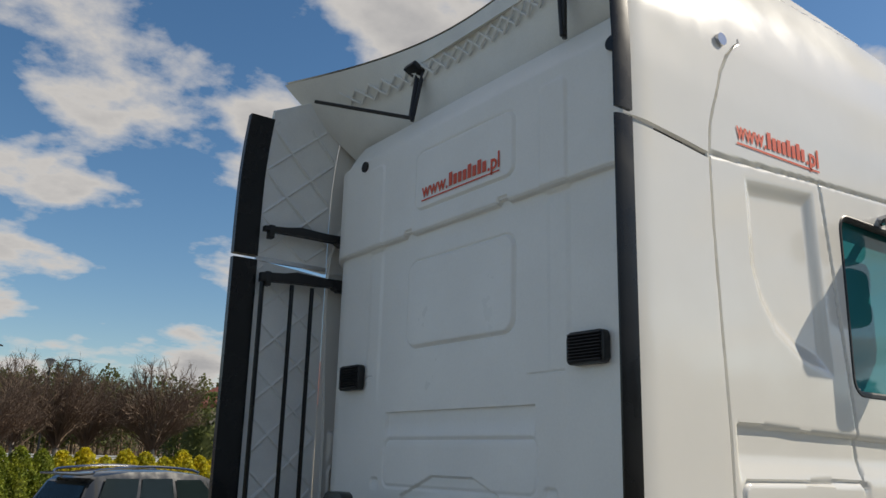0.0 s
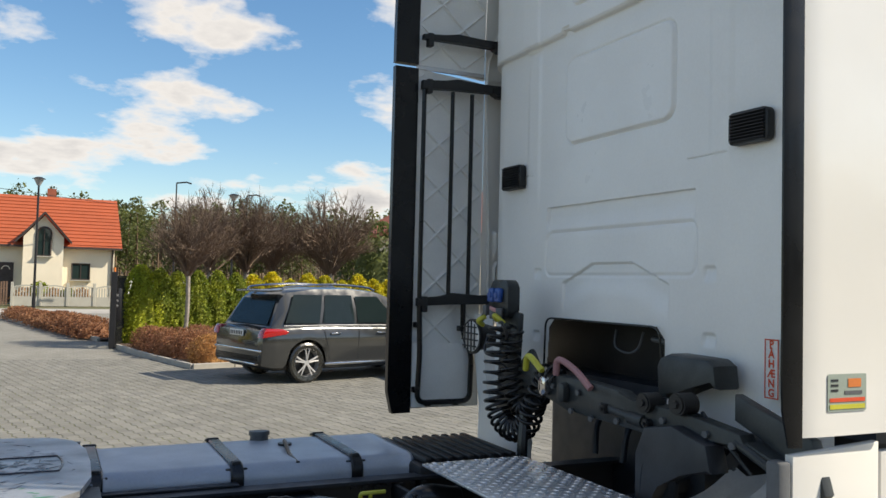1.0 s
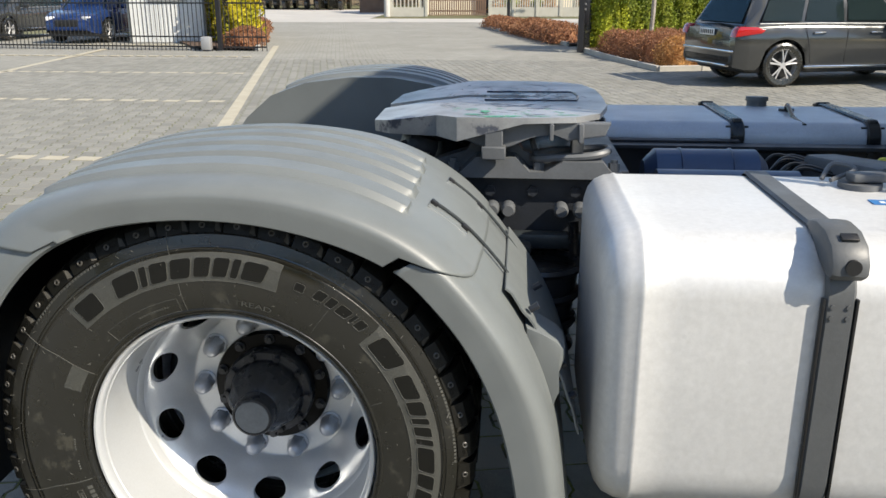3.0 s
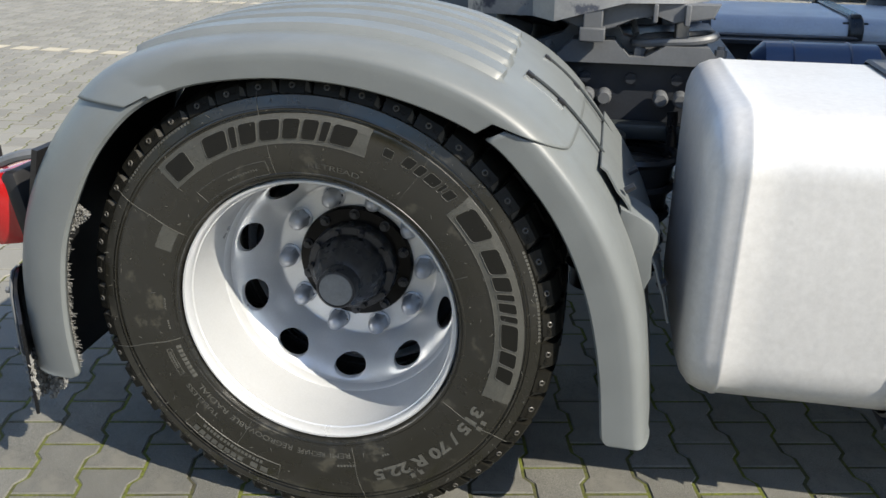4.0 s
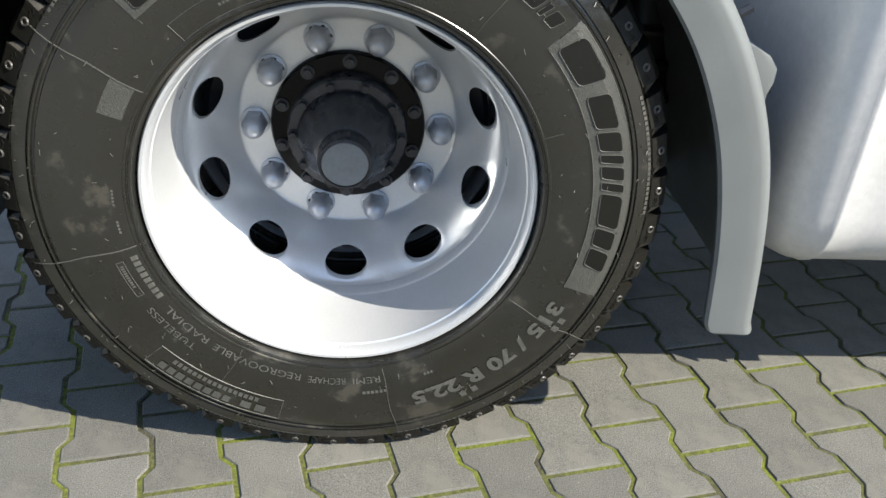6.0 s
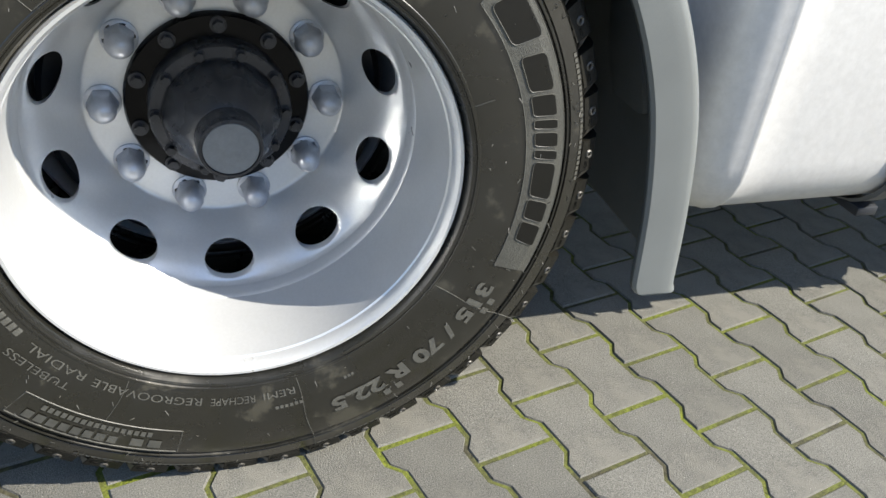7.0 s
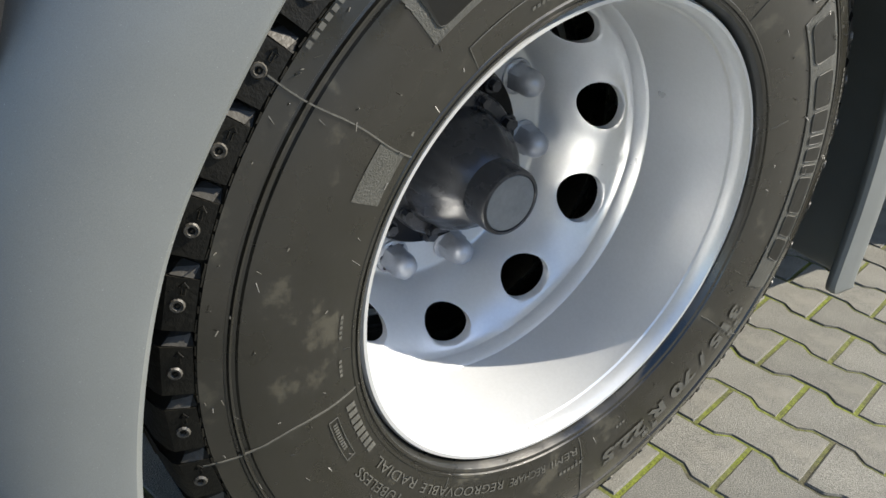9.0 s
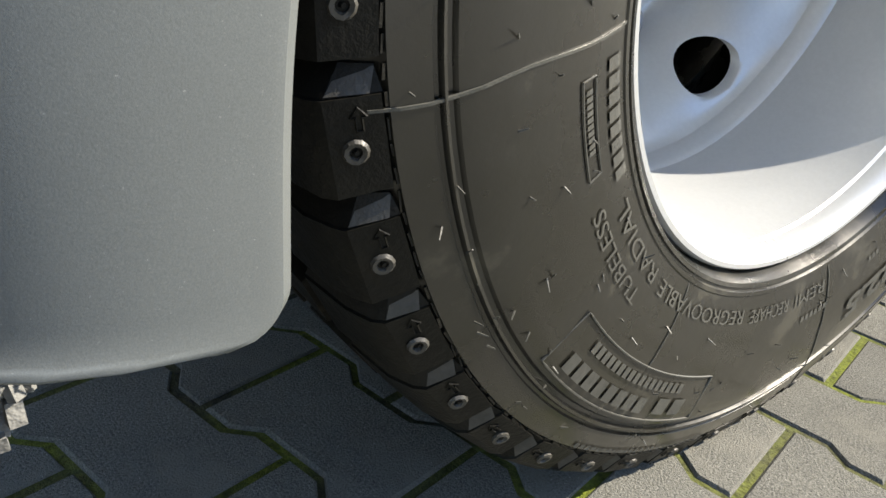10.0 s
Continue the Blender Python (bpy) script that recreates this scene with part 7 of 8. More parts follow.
# ---- plants ----
def leaf_cloud(bm, pts, size, rnd, up=0.3):
    for p in pts:
        d = Vector((rnd.gauss(0, 1), rnd.gauss(0, 1), rnd.gauss(0, 1) + up)).normalized()
        a = d.orthogonal().normalized()
        b = d.cross(a)
        s = size * rnd.uniform(0.6, 1.3)
        vs = [bm.verts.new(p + a * s), bm.verts.new(p + b * s * 0.6), bm.verts.new(p - a * s), bm.verts.new(p - b * s * 0.6)]
        bm.faces.new(vs)


def leaf_mat(name, c1, c2, scale=3.0):
    m = M(name, c1, 0.7, var=0.3, scale=scale, col2=c2, fine=0.0)
    nt, nl = m.node_tree.nodes, m.node_tree.links
    p = nt["Principled BSDF"]
    src = p.inputs["Base Color"].links[0].from_socket
    g = nt.new("ShaderNodeNewGeometry")
    mr = nt.new("ShaderNodeMapRange")
    mr.inputs["To Min"].default_value, mr.inputs["To Max"].default_value = 0.55, 1.25
    nl.new(g.outputs["Random Per Island"], mr.inputs["Value"])
    mx = nt.new("ShaderNodeMix")
    mx.data_type, mx.blend_type = "RGBA", "MULTIPLY"
    mx.inputs["Factor"].default_value = 1.0
    nl.new(src, mx.inputs["A"])
    nl.new(mr.outputs[0], mx.inputs["B"])
    nl.new(mx.outputs["Result"], p.inputs["Base Color"])
    # light also shines through the leaves
    tl = nt.new("ShaderNodeBsdfTranslucent")
    nl.new(mx.outputs["Result"], tl.inputs["Color"])
    both = nt.new("ShaderNodeMixShader")
    both.inputs[0].default_value = 0.45
    nl.new(p.outputs[0], both.inputs[1])
    nl.new(tl.outputs[0], both.inputs[2])
    nl.new(both.outputs[0], nt["Material Output"].inputs["Surface"])
    return m


THUJA = leaf_mat("green_thuja", (0.15, 0.21, 0.025), (0.34, 0.37, 0.04))
THUJA_G = leaf_mat("yellow_green_thuja", (0.34, 0.40, 0.04), (0.54, 0.55, 0.05))
THUJA_Y = leaf_mat("yellow_thuja", (0.74, 0.60, 0.03), (0.42, 0.41, 0.03))
BARBERRY = leaf_mat("red_brown_shrub", (0.40, 0.20, 0.10), (0.30, 0.135, 0.075))
BARBERRY2 = leaf_mat("orange_brown_shrub", (0.55, 0.30, 0.10), (0.42, 0.21, 0.08))
PINE = leaf_mat("pine_green", (0.10, 0.135, 0.038), (0.17, 0.175, 0.06), 0.06)
BARE = leaf_mat("bare_woodland", (0.34, 0.25, 0.17), (0.42, 0.34, 0.26), 0.08)
TWIG = M("bare_twigs", (0.25, 0.175, 0.125), 0.9, var=0.3, scale=2)
BARK = M("pale_bark", (0.36, 0.32, 0.27), 0.9, var=0.35, scale=12, bump=0.5, bscale=60)


def bush(name, c, r, h, mat, n, label, cat, seed, leaf=0.05, shape="cone"):
    rnd = random.Random(seed)
    t = thing(name, label, cat, group="planted shrubs")
    bm = bm_new()
    pts = []
    for i in range(n):
        a, z = rnd.uniform(0, 2 * math.pi), rnd.random()
        if shape == "cone":
            w = r * (min(1, (1 - z) * 2.2) ** 0.5) * min(1, 0.8 + z * 3)
        else:
            w = r * math.sqrt(max(0.02, 1 - (max(0, z - 0.35) / 0.66) ** 2))
        w *= 1 + 0.13 * math.sin(a * 5 + z * 9 + seed) + 0.09 * math.sin(a * 11 - z * 17)
        k = w * rnd.uniform(0.78, 1.03)
        pts.append(Vector((c[0] + k * math.cos(a), c[1] + k * math.sin(a), c[2] + z * h + rnd.gauss(0, 0.02))))
    leaf_cloud(bm, pts, leaf, rnd)
    part("foliage", bm, mat, t, smooth=0)
    bm = bm_new()
    if shape == "cone":
        for k in range(5):
            z0, z1 = h * k / 5, h * (k + 1) / 5
            w0 = r * 0.72 * min(1, (1 - k / 5) * 1.6) ** 0.55
            w1 = r * 0.72 * min(1, (1 - (k + 1) / 5) * 1.6 + 0.01) ** 0.55
            cyl(bm, (c[0], c[1], c[2] + z0), (c[0], c[1], c[2] + z1), w0, w1, 10)
    else:
        cyl(bm, (c[0], c[1], c[2] - 0.02), (c[0], c[1], c[2] + h * 0.7), r * 0.8, r * 0.5, 12)
    part("inner_growth", bm, mat, t)
    return t


for i, (x, y, h) in enumerate(((3.28, 17.9, 1.95), (3.78, 18.3, 1.86), (4.25, 18.5, 1.80), (4.8, 18.7, 1.84), (5.35, 18.9, 1.86), (5.9, 19.1, 1.80))):
    bush("thuja", (x, y, 0.0), 0.52 if i == 0 else 0.44, h, THUJA_G if i == 0 else THUJA, 5200, "tall green thuja in the hedge by the gate", "hedge", 20 + i, 0.034)
for i in range(14):
    bush("thuja", (6.6 + 0.60 * i, 20.0 + 0.16 * i, 0.0), 0.50, 1.78 + 0.12 * math.sin(i * 2.3), THUJA_Y, 3200, "clipped yellow-tipped thuja in the hedge", "hedge", 50 + i, 0.05)
for i, (x, y, r, h) in enumerate(((3.25, 15.9, 0.38, 0.50), (3.35, 15.1, 0.42, 0.52), (3.55, 14.3, 0.45, 0.55), (3.85, 13.7, 0.45, 0.55), (4.25, 14.2, 0.5, 0.58), (4.9, 14.6, 0.5, 0.58), (4.2, 15.2, 0.5, 0.56))):
    bush("shrub", (x, y, 0.05), r, h, BARBERRY, 4200, "low reddish-brown bare shrub in the bed", "shrub", 80 + i, 0.018, "round")
for i, (x, y, r, h) in enumerate(((3.95, 12.75, 0.40, 0.52), (4.5, 12.95, 0.42, 0.50))):
    bush("shrub", (x, y, 0.05), r, h, BARBERRY2, 4600, "low orange-brown clipped shrub by the kerb", "shrub", 95 + i, 0.016, "round")
for i in range(12):
    f = i / 11
    bush("shrub", (0.55 + 1.85 * f, 29.8 - 9.8 * f, 0.04), 0.55, 0.42 + 0.1 * (f > 0.6), BARBERRY, 1900, "low reddish-brown bare shrub in the bed", "shrub", 110 + i, 0.03, "round")
for i in range(9):
    f = i / 8
    bush("shrub", (-5.9 - 2.3 * f, 17.9 + 9.0 * f, 0.04), 0.5, 0.45, BARBERRY, 1900, "low reddish-brown bare shrub in the bed", "shrub", 130 + i, 0.03, "round")
for i, (x, y, r, h) in enumerate(((-6.55, 19.6, 0.62, 3.0), (-7.2, 20.6, 0.66, 3.3), (-10.9, 24.0, 0.8, 2.6))):
    bush("thuja", (x, y, 0.0), r, h, THUJA_Y, 3600, "bright yellow columnar thuja by the booth", "thuja", 150 + i, 0.06)


def bare_tree(base, trunk_h, rad, crown_h, seed, n_limb=135):
    """A clipped round tree without leaves: pale trunk, forked limbs and a dense ball of twigs."""
    rnd = random.Random(seed)
    t_ = thing("tree", "leafless round-crowned tree with pale trunk", "tree", group="round trees in the bed")
    b = Vector(base)
    top = b + Vector((rnd.gauss(0, 0.04), rnd.gauss(0, 0.04), trunk_h))
    bm = bm_new()
    tube(bm, smooth_line([b, b.lerp(top, 0.5) + Vector((0.03, 0, 0)), top, top + Vector((0, 0, crown_h * 0.3))], 4), 0.055 * rad / 0.95, 8)
    part("trunk", bm, BARK, t_)
    ctr = Vector((top.x, top.y, top.z + crown_h * 0.42))
    bm_l, verts, faces = bm_new(), [], []

    def twig(a, b, w):
        d = (b - a).normalized()
        s = d.orthogonal().normalized() * w
        u = d.cross(s).normalized() * w
        n0 = len(verts)
        verts.extend([tuple(a + s), tuple(a - s * 0.5 + u), tuple(a - s * 0.5 - u), tuple(b)])
        faces.extend([(n0, n0 + 1, n0 + 3), (n0 + 1, n0 + 2, n0 + 3), (n0 + 2, n0, n0 + 3)])
    fine = 0.0052 * max(1.0, rad)
    for i in range(n_limb):
        az, el = rnd.uniform(0, 2 * math.pi), math.asin(rnd.uniform(-0.25, 1.0))
        k = rnd.uniform(0.86, 1.04)
        tip = ctr + Vector((math.cos(az) * math.cos(el) * rad, math.sin(az) * math.cos(el) * rad, math.sin(el) * crown_h * 0.57)) * k
        s = top + Vector((0, 0, rnd.uniform(-0.12, crown_h * 0.12)))
        bow = Vector((rnd.gauss(0, 0.07), rnd.gauss(0, 0.07), -0.05 + 0.14 * math.cos(el))) * rad
        line = [s.lerp(tip, t) + bow * (4 * t * (1 - t)) for t in lin(0, 1, 6)]
        for q in range(6):
            r0, r1 = 0.016 * rad * (1 - q / 6.6), 0.016 * rad * (1 - (q + 1) / 6.6)
            cyl(bm_l, line[q], line[q + 1], r0, r1, 4, False)
        for q in range(15):
            t = rnd.uniform(0.30, 0.98) * 6
            c = min(int(t), 5)
            p0 = line[c].lerp(line[c + 1], t - c)
            d = ((line[c + 1] - line[c]).normalized() + Vector((rnd.gauss(0, 0.5), rnd.gauss(0, 0.5), rnd.gauss(0.15, 0.4)))).normalized()
            L = rnd.uniform(0.14, 0.34) * rad
            p1 = p0 + d * L
            twig(p0, p1, fine * 1.3)
            for r in range(4):
                g = p0.lerp(p1, rnd.uniform(0.25, 0.95))
                twig(g, g + (d + Vector((rnd.gauss(0, 0.6), rnd.gauss(0, 0.6), rnd.gauss(0.1, 0.6)))).normalized() * L * rnd.uniform(0.3, 0.6), fine * 0.8)
    part("limb", bm_l, TWIG, t_, kind="stuff")
    me = bpy.data.meshes.new("twig")
    me.from_pydata(verts, [], faces)
    me.materials.append(TWIG)
    ob = new("twig", me)
    ob.parent = t_
    tagged(ob, kind="stuff")


bare_tree((4.22, 17.1, 0.0), 1.75, 0.92, 1.85, 1)
bare_tree((7.15, 23.4, 0.0), 1.85, 1.30, 2.65, 2)
bare_tree((8.45, 24.6, 0.0), 1.90, 1.25, 2.5, 3)
bare_tree((10.45, 24.2, 0.0), 1.85, 1.60, 2.95, 4)
bare_tree((5.9, 22.5, 0.0), 1.85, 1.15, 2.6, 5)


def forest(x0, x1, y0, depth, count, leaves, size, seed, label):
    """A strip of mixed woodland; depth runs away from the yard."""
    rnd = random.Random(seed)
    bm_t = bm_new()
    sets = {0: ([], []), 1: ([], [])}
    for i in range(count):
        x, back = rnd.uniform(x0, x1), abs(depth) * rnd.random() ** 1.5
        y = y0 + math.copysign(back, depth)
        hill = 0.055 * back + 0.03 * max(0, -x - 5) * 0.4
        patch = math.sin(x * 0.17 + 1.0) + math.sin(x * 0.07 + back * 0.11)
        pine = rnd.random() < (0.70 if patch > -0.3 else 0.35)
        h = rnd.uniform(7.0, 9.6) if pine else rnd.uniform(5.5, 8.4)
        cyl(bm_t, (x, y, -0.5), (x + rnd.gauss(0, 0.2), y, hill + h * 0.92), 0.12, 0.04, 5, False)
        lo = 0.24 if pine else 0.10
        verts, faces = sets[0 if pine else 1]
        for k in range(leaves if pine else int(leaves * 0.7)):
            t = rnd.random() ** 0.85
            z = hill + h * (lo + (1 - lo) * t)
            w = (2.0 if pine else 1.7) * math.sqrt(max(0.0, 1 - (1.9 * t - 0.9) ** 2 if t > 0.47 else 0.75 + 0.5 * t)) * (0.80 + 0.20 * math.sin(t * 15 + i))
            a = rnd.uniform(0, 2 * math.pi)
            r = w * math.sqrt(rnd.random())
            px, py, pz = x + r * math.cos(a), y + r * math.sin(a), z + rnd.gauss(0, 0.15)
            s = size * rnd.uniform(0.5, 1.4)
            thin = 0.75 if pine else 0.16
            b, e = rnd.uniform(0, 2 * math.pi), rnd.uniform(-1.2, 1.2)
            ux, uy, uz = math.cos(b) * math.cos(e) * s, math.sin(b) * math.cos(e) * s, math.sin(e) * s
            vx, vy, vz = -math.sin(b) * s * thin, math.cos(b) * s * thin, rnd.uniform(-0.5, 0.5) * s * thin
            n0 = len(verts)
            verts.extend([(px + ux, py + uy, pz + uz), (px + vx, py + vy, pz + vz), (px - ux, py - uy, pz - uz), (px - vx, py - vy, pz - vz)])
            faces.append((n0, n0 + 1, n0 + 2, n0 + 3))
    f = thing("far_forest", label, "forest", kind="stuff")
    part("trunk", bm_t, PINE_BARK, f, kind="stuff")
    for k, nm, mt in ((0, "pine_crown", PINE), (1, "bare_crown", BARE)):
        me = bpy.data.meshes.new(nm)
        me.from_pydata(sets[k][0], [], sets[k][1])
        me.materials.append(mt)
        ob = new(nm, me)
        ob.parent = f
        tagged(ob, kind="stuff")
    bm = bm_new()
    grid(bm, lin(x0 - 15, x1 + 15, 44), lin(0, 1, 12), lambda x, k: (x, y0 + math.copysign(2 + 70 * k, depth), -0.5 + 3.2 * k + 0.03 * max(0, -x - 5) * 0.4 * (k > 0.05) + 1.2 * k * (1 + 0.5 * math.sin(x * 0.3)) + 6 * max(0, (k - 0.58) / 0.42)))
    part("wooded_slope", bm, FOREST_FLOOR, f)


PINE_BARK = M("pine_bark", (0.20, 0.135, 0.085), 0.9, var=0.4, scale=0.6)
FOREST_FLOOR = M("forest_floor", (0.20, 0.15, 0.09), 0.95, var=0.4, scale=0.2)
forest(-62, 95, 74, 50, 950, 400, 0.165, 9, "mixed pine forest on rising ground behind the houses")
forest(-60, 70, -34, -14, 260, 150, 0.40, 10, "row of tall pines across the road")

# ---- buildings, fences, vehicles in the distance ----
WALLC = M("cream_render", (0.86, 0.77, 0.60), 0.85, var=0.07, scale=0.8, bump=0.1)
TILE = M("orange_red_roof_tile", (0.43, 0.095, 0.035), 0.6, var=0.15, scale=0.7, bump=0.2)
DARKTRIM = M("dark_brown_trim", (0.05, 0.035, 0.03), 0.6, var=0.2)
CONC = M("concrete_fence", (0.48, 0.46, 0.40), 0.85, var=0.15, scale=2, bump=0.2)
WOODF = M("brown_picket", (0.20, 0.12, 0.08), 0.7, var=0.2, scale=2)
BLACKMETAL = M("black_metal", (0.012, 0.012, 0.014), 0.45, var=0.2)
GALV = M("galvanised_steel", (0.38, 0.38, 0.38), 0.5, 0.4, var=0.1)
CONCPOLE = M("concrete_pole", (0.50, 0.48, 0.45), 0.85, var=0.1)
PALEWALL = M("pale_panel", (0.66, 0.67, 0.66), 0.6, var=0.06)
BOOTHROOF = M("grey_metal_roof", (0.10, 0.115, 0.12), 0.5, var=0.2)
BLUETARP = M("blue_tarpaulin", (0.015, 0.07, 0.42), 0.5, var=0.12, scale=0.5)
ORANGE_P = M("orange_truck_paint", (0.62, 0.11, 0.02), 0.4, var=0.1)
OLIVE = M("olive_truck_paint", (0.10, 0.105, 0.06), 0.6, var=0.2)
YPAINT = M("yellow_crane_paint", (0.55, 0.38, 0.03), 0.5)


def house():
    h = thing("house", "cream house with orange tiled roof and arched gable window", "house")
    bm = bm_new()
    box(bm, (0.6, 51.0, 1.65), (9.55, 8.0, 3.3))
    prism(bm, [(47.0, 3.28), (55.0, 3.28), (51.0, 6.25)], "x", -4.0, 5.2)
    part("wall", bm, WALLC, h, smooth=0)
    bm = bm_new()
    prism(bm, [(0.56, 0.0), (0.56, 3.75), (1.58, 4.95), (2.60, 3.75), (2.60, 0.0)], "y", 46.2, 48.6)
    part("gable_wall", bm, WALLC, h, smooth=0)
    roof = new("roof")
    roof.parent = h
    roof["label"] = "orange-red tiled roof"
    # tiles laid in courses down both slopes
    for side in (-1, 1):
        bm = bm_new()
        n = 15
        for i in range(n):
            t0, t1 = i / n, (i + 1.12) / n
            y0, z0 = 51.0 + side * (4.5 * t0), 6.42 - 3.28 * t0
            y1, z1 = 51.0 + side * (4.5 * t1), 6.42 - 3.28 * t1 + 0.05
            grid(bm, lin(-4.75, 5.75, 84), [0, 1], lambda x, k: (x, y0 + (y1 - y0) * k, z0 + (z1 - z0) * k + 0.025 * math.sin(x * 2 * math.pi / 0.25)))
        bmesh.ops.solidify(bm, geom=bm.faces[:], thickness=0.03)
        part("tile_course", bm, TILE, roof, smooth=40)
    bm = bm_new()
    for s in (-1, 1):
        vs = [bm.verts.new(p) for p in ((1.58, 45.9, 5.16), (1.58 + s * 1.42, 45.9, 3.50), (1.58 + s * 1.42, 49.2, 3.50), (1.58, 49.2, 5.16))]
        bm.faces.new(vs)
    bmesh.ops.solidify(bm, geom=bm.faces[:], thickness=0.08)
    part("gable_roof", bm, TILE, roof, smooth=0)
    bm = bm_new()
    for s in (-1, 1):
        tube(bm, [(1.58, 45.88, 5.10), (1.58 + s * 1.42, 45.88, 3.44)], 0.07, 4)
    box(bm, (0.5, 46.5, 3.22), (10.5, 0.10, 0.12))
    box(bm, (-4.75, 51, 4.7), (0.06, 8.6, 0.1), (0, 0, 0))
    prism(bm, [(46.6, 3.2), (55.4, 3.2), (51.0, 6.35)], "x", -4.72, -4.5)
    part("fascia", bm, DARKTRIM, roof, smooth=0)
    bm = bm_new()
    box(bm, (2.0, 51.2, 6.6), (0.5, 0.5, 0.7))
    part("chimney", bm, M("red_brick_chimney", (0.30, 0.09, 0.05), 0.8), h, smooth=0)

    def win(x0, x1, z0, z1, y, arched=False):
        w = new("window")
        w.parent = h
        pts = [(x0, z0), (x1, z0)] + ([(x1, z1 - 0.35)] + [((x0 + x1) / 2 + (x1 - x0) / 2 * math.cos(a), z1 - 0.35 + 0.35 * math.sin(a)) for a in lin(0.2, math.pi - 0.2, 8)] + [(x0, z1 - 0.35)] if arched else [(x1, z1), (x0, z1)])
        bm = bm_new()
        prism(bm, pts, "y", y - 0.03, y + 0.05)
        part("pane", bm, CARGLASS, w, smooth=0)
        bm = bm_new()
        tube(bm, [(x, y - 0.05, z) for x, z in pts], 0.05, 4, closed=True)
        cyl(bm, ((x0 + x1) / 2, y - 0.05, z0), ((x0 + x1) / 2, y - 0.05, z1), 0.035, n=4)
        part("window_frame", bm, DARKTRIM, w)
        bm = bm_new()
        box(bm, ((x0 + x1) / 2, y - 0.08, z0 - 0.06), (x1 - x0 + 0.2, 0.2, 0.05))
        part("sill", bm, CONC, w, smooth=0)
    win(-2.5, -1.72, 1.42, 2.50, 46.98)
    win(3.10, 4.05, 1.42, 2.32, 46.98)
    win(1.25, 1.95, 2.72, 4.30, 46.18, True)
    bm = bm_new()
    box(bm, (-0.26, 46.97, 1.2), (0.78, 0.08, 2.2))
    part("door", bm, DARKTRIM, h, smooth=0)
    bm = bm_new()
    tube(bm, [(-0.26 + 0.2 * math.cos(a), 46.91, 1.9 + 0.2 * math.sin(a)) for a in lin(0, math.pi, 8)], 0.03, 4)
    part("door_arch", bm, WALLC, h)
    for x in (-3.9, 5.25):
        bm = bm_new()
        cyl(bm, (x, 46.93, 0.1), (x, 46.93, 3.2), 0.05, n=8)
        part("downpipe", bm, DARKTRIM, h)


house()


def fence_run(x0, x1, y, n):
    f = thing("garden_fence", "pale concrete panel fence with balusters", "fence")
    w = (x1 - x0) / n
    for i in range(n + 1):
        bm = bm_new()
        box(bm, (x0 + w * i, y, 0.62), (0.14, 0.14, 1.24), bevel=0.01)
        part("post", bm, CONC, f, smooth=0)
    for i in range(n):
        bm = bm_new()
        cx = x0 + w * (i + 0.5)
        box(bm, (cx, y, 0.25), (w - 0.14, 0.06, 0.5))
        part("base_panel", bm, CONC, f, smooth=0)
        for k in range(9):
            bm = bm_new()
            xx = x0 + w * i + 0.12 + (w - 0.24) * k / 8
            box(bm, (xx, y, 0.73), (0.07, 0.05, 0.50))
            part("baluster", bm, CONC, f, smooth=0)
        bm = bm_new()
        tube(bm, [(x0 + w * i + 0.07 + (w - 0.14) * t, y, 0.98 + 0.10 * math.sin(math.pi * t)) for t in lin(0, 1, 8)], 0.045, 4)
        part("top_rail", bm, CONC, f, smooth=0)


fence_run(0.15, 5.4, 43.4, 4)
fence_run(-5.4, -3.4, 43.4, 1)
g = thing("drive_gate", "brown wooden picket drive gate", "gate")
for k in range(26):
    bm = bm_new()
    x = -3.2 + 0.124 * k
    hgt = 1.0 + 0.22 * abs(math.cos(math.pi * (k / 25)))
    box(bm, (x, 43.4, hgt / 2 + 0.05), (0.08, 0.03, hgt))
    part("picket", bm, WOODF, g, smooth=0)
bm = bm_new()
for z in (0.3, 0.9):
    box(bm, (-1.65, 43.44, z), (3.2, 0.04, 0.08))
part("rail", bm, WOODF, g, smooth=0)
for i in range(5):
    bush("garden_shrub", (0.7 + 0.7 * i, 44.6, 0.0), 0.55, 0.9 + 0.35 * (i == 1), THUJA if i % 2 else BARBERRY2, 300, "rounded garden shrub behind the fence", "shrub", 170 + i, 0.12, "round")


def street_lamp(x, y, h):
    l = thing("street_lamp", "slim black lamp post with lantern head", "street lamp")
    bm = bm_new()
    cyl(bm, (x, y, 0), (x, y, h - 0.35), 0.055, 0.04, 10)
    cyl(bm, (x, y, 0), (x, y, 0.9), 0.075, 0.07, 10)
    part("post", bm, BLACKMETAL, l)
    bm = bm_new()
    cyl(bm, (x, y, h - 0.35), (x, y, h - 0.08), 0.07, 0.20, 12)
    part("lantern", bm, GALV, l)
    bm = bm_new()
    cyl(bm, (x, y, h - 0.08), (x, y, h), 0.26, 0.10, 12)
    part("cap", bm, BLACKMETAL, l)


street_lamp(1.07, 33.2, 5.65)
street_lamp(9.2, 34.0, 5.6)
pole = thing("utility_pole", "grey concrete utility pole with crossarm and wires", "pole")
bm = bm_new()
cyl(bm, (-5.6, 43.3, 0), (-5.6, 43.3, 6.6), 0.17, 0.11, 12)
part("pole_shaft", bm, CONCPOLE, pole)
bm = bm_new()
box(bm, (-5.6, 43.3, 6.5), (0.5, 0.1, 0.1), (0, 0, 20))
for dx in (-0.2, 0, 0.2):
    cyl(bm, (-5.6 + dx, 43.3, 6.55), (-5.6 + dx, 43.3, 6.75), 0.04, n=8)
part("crossarm", bm, GALV, pole)
bm = bm_new()
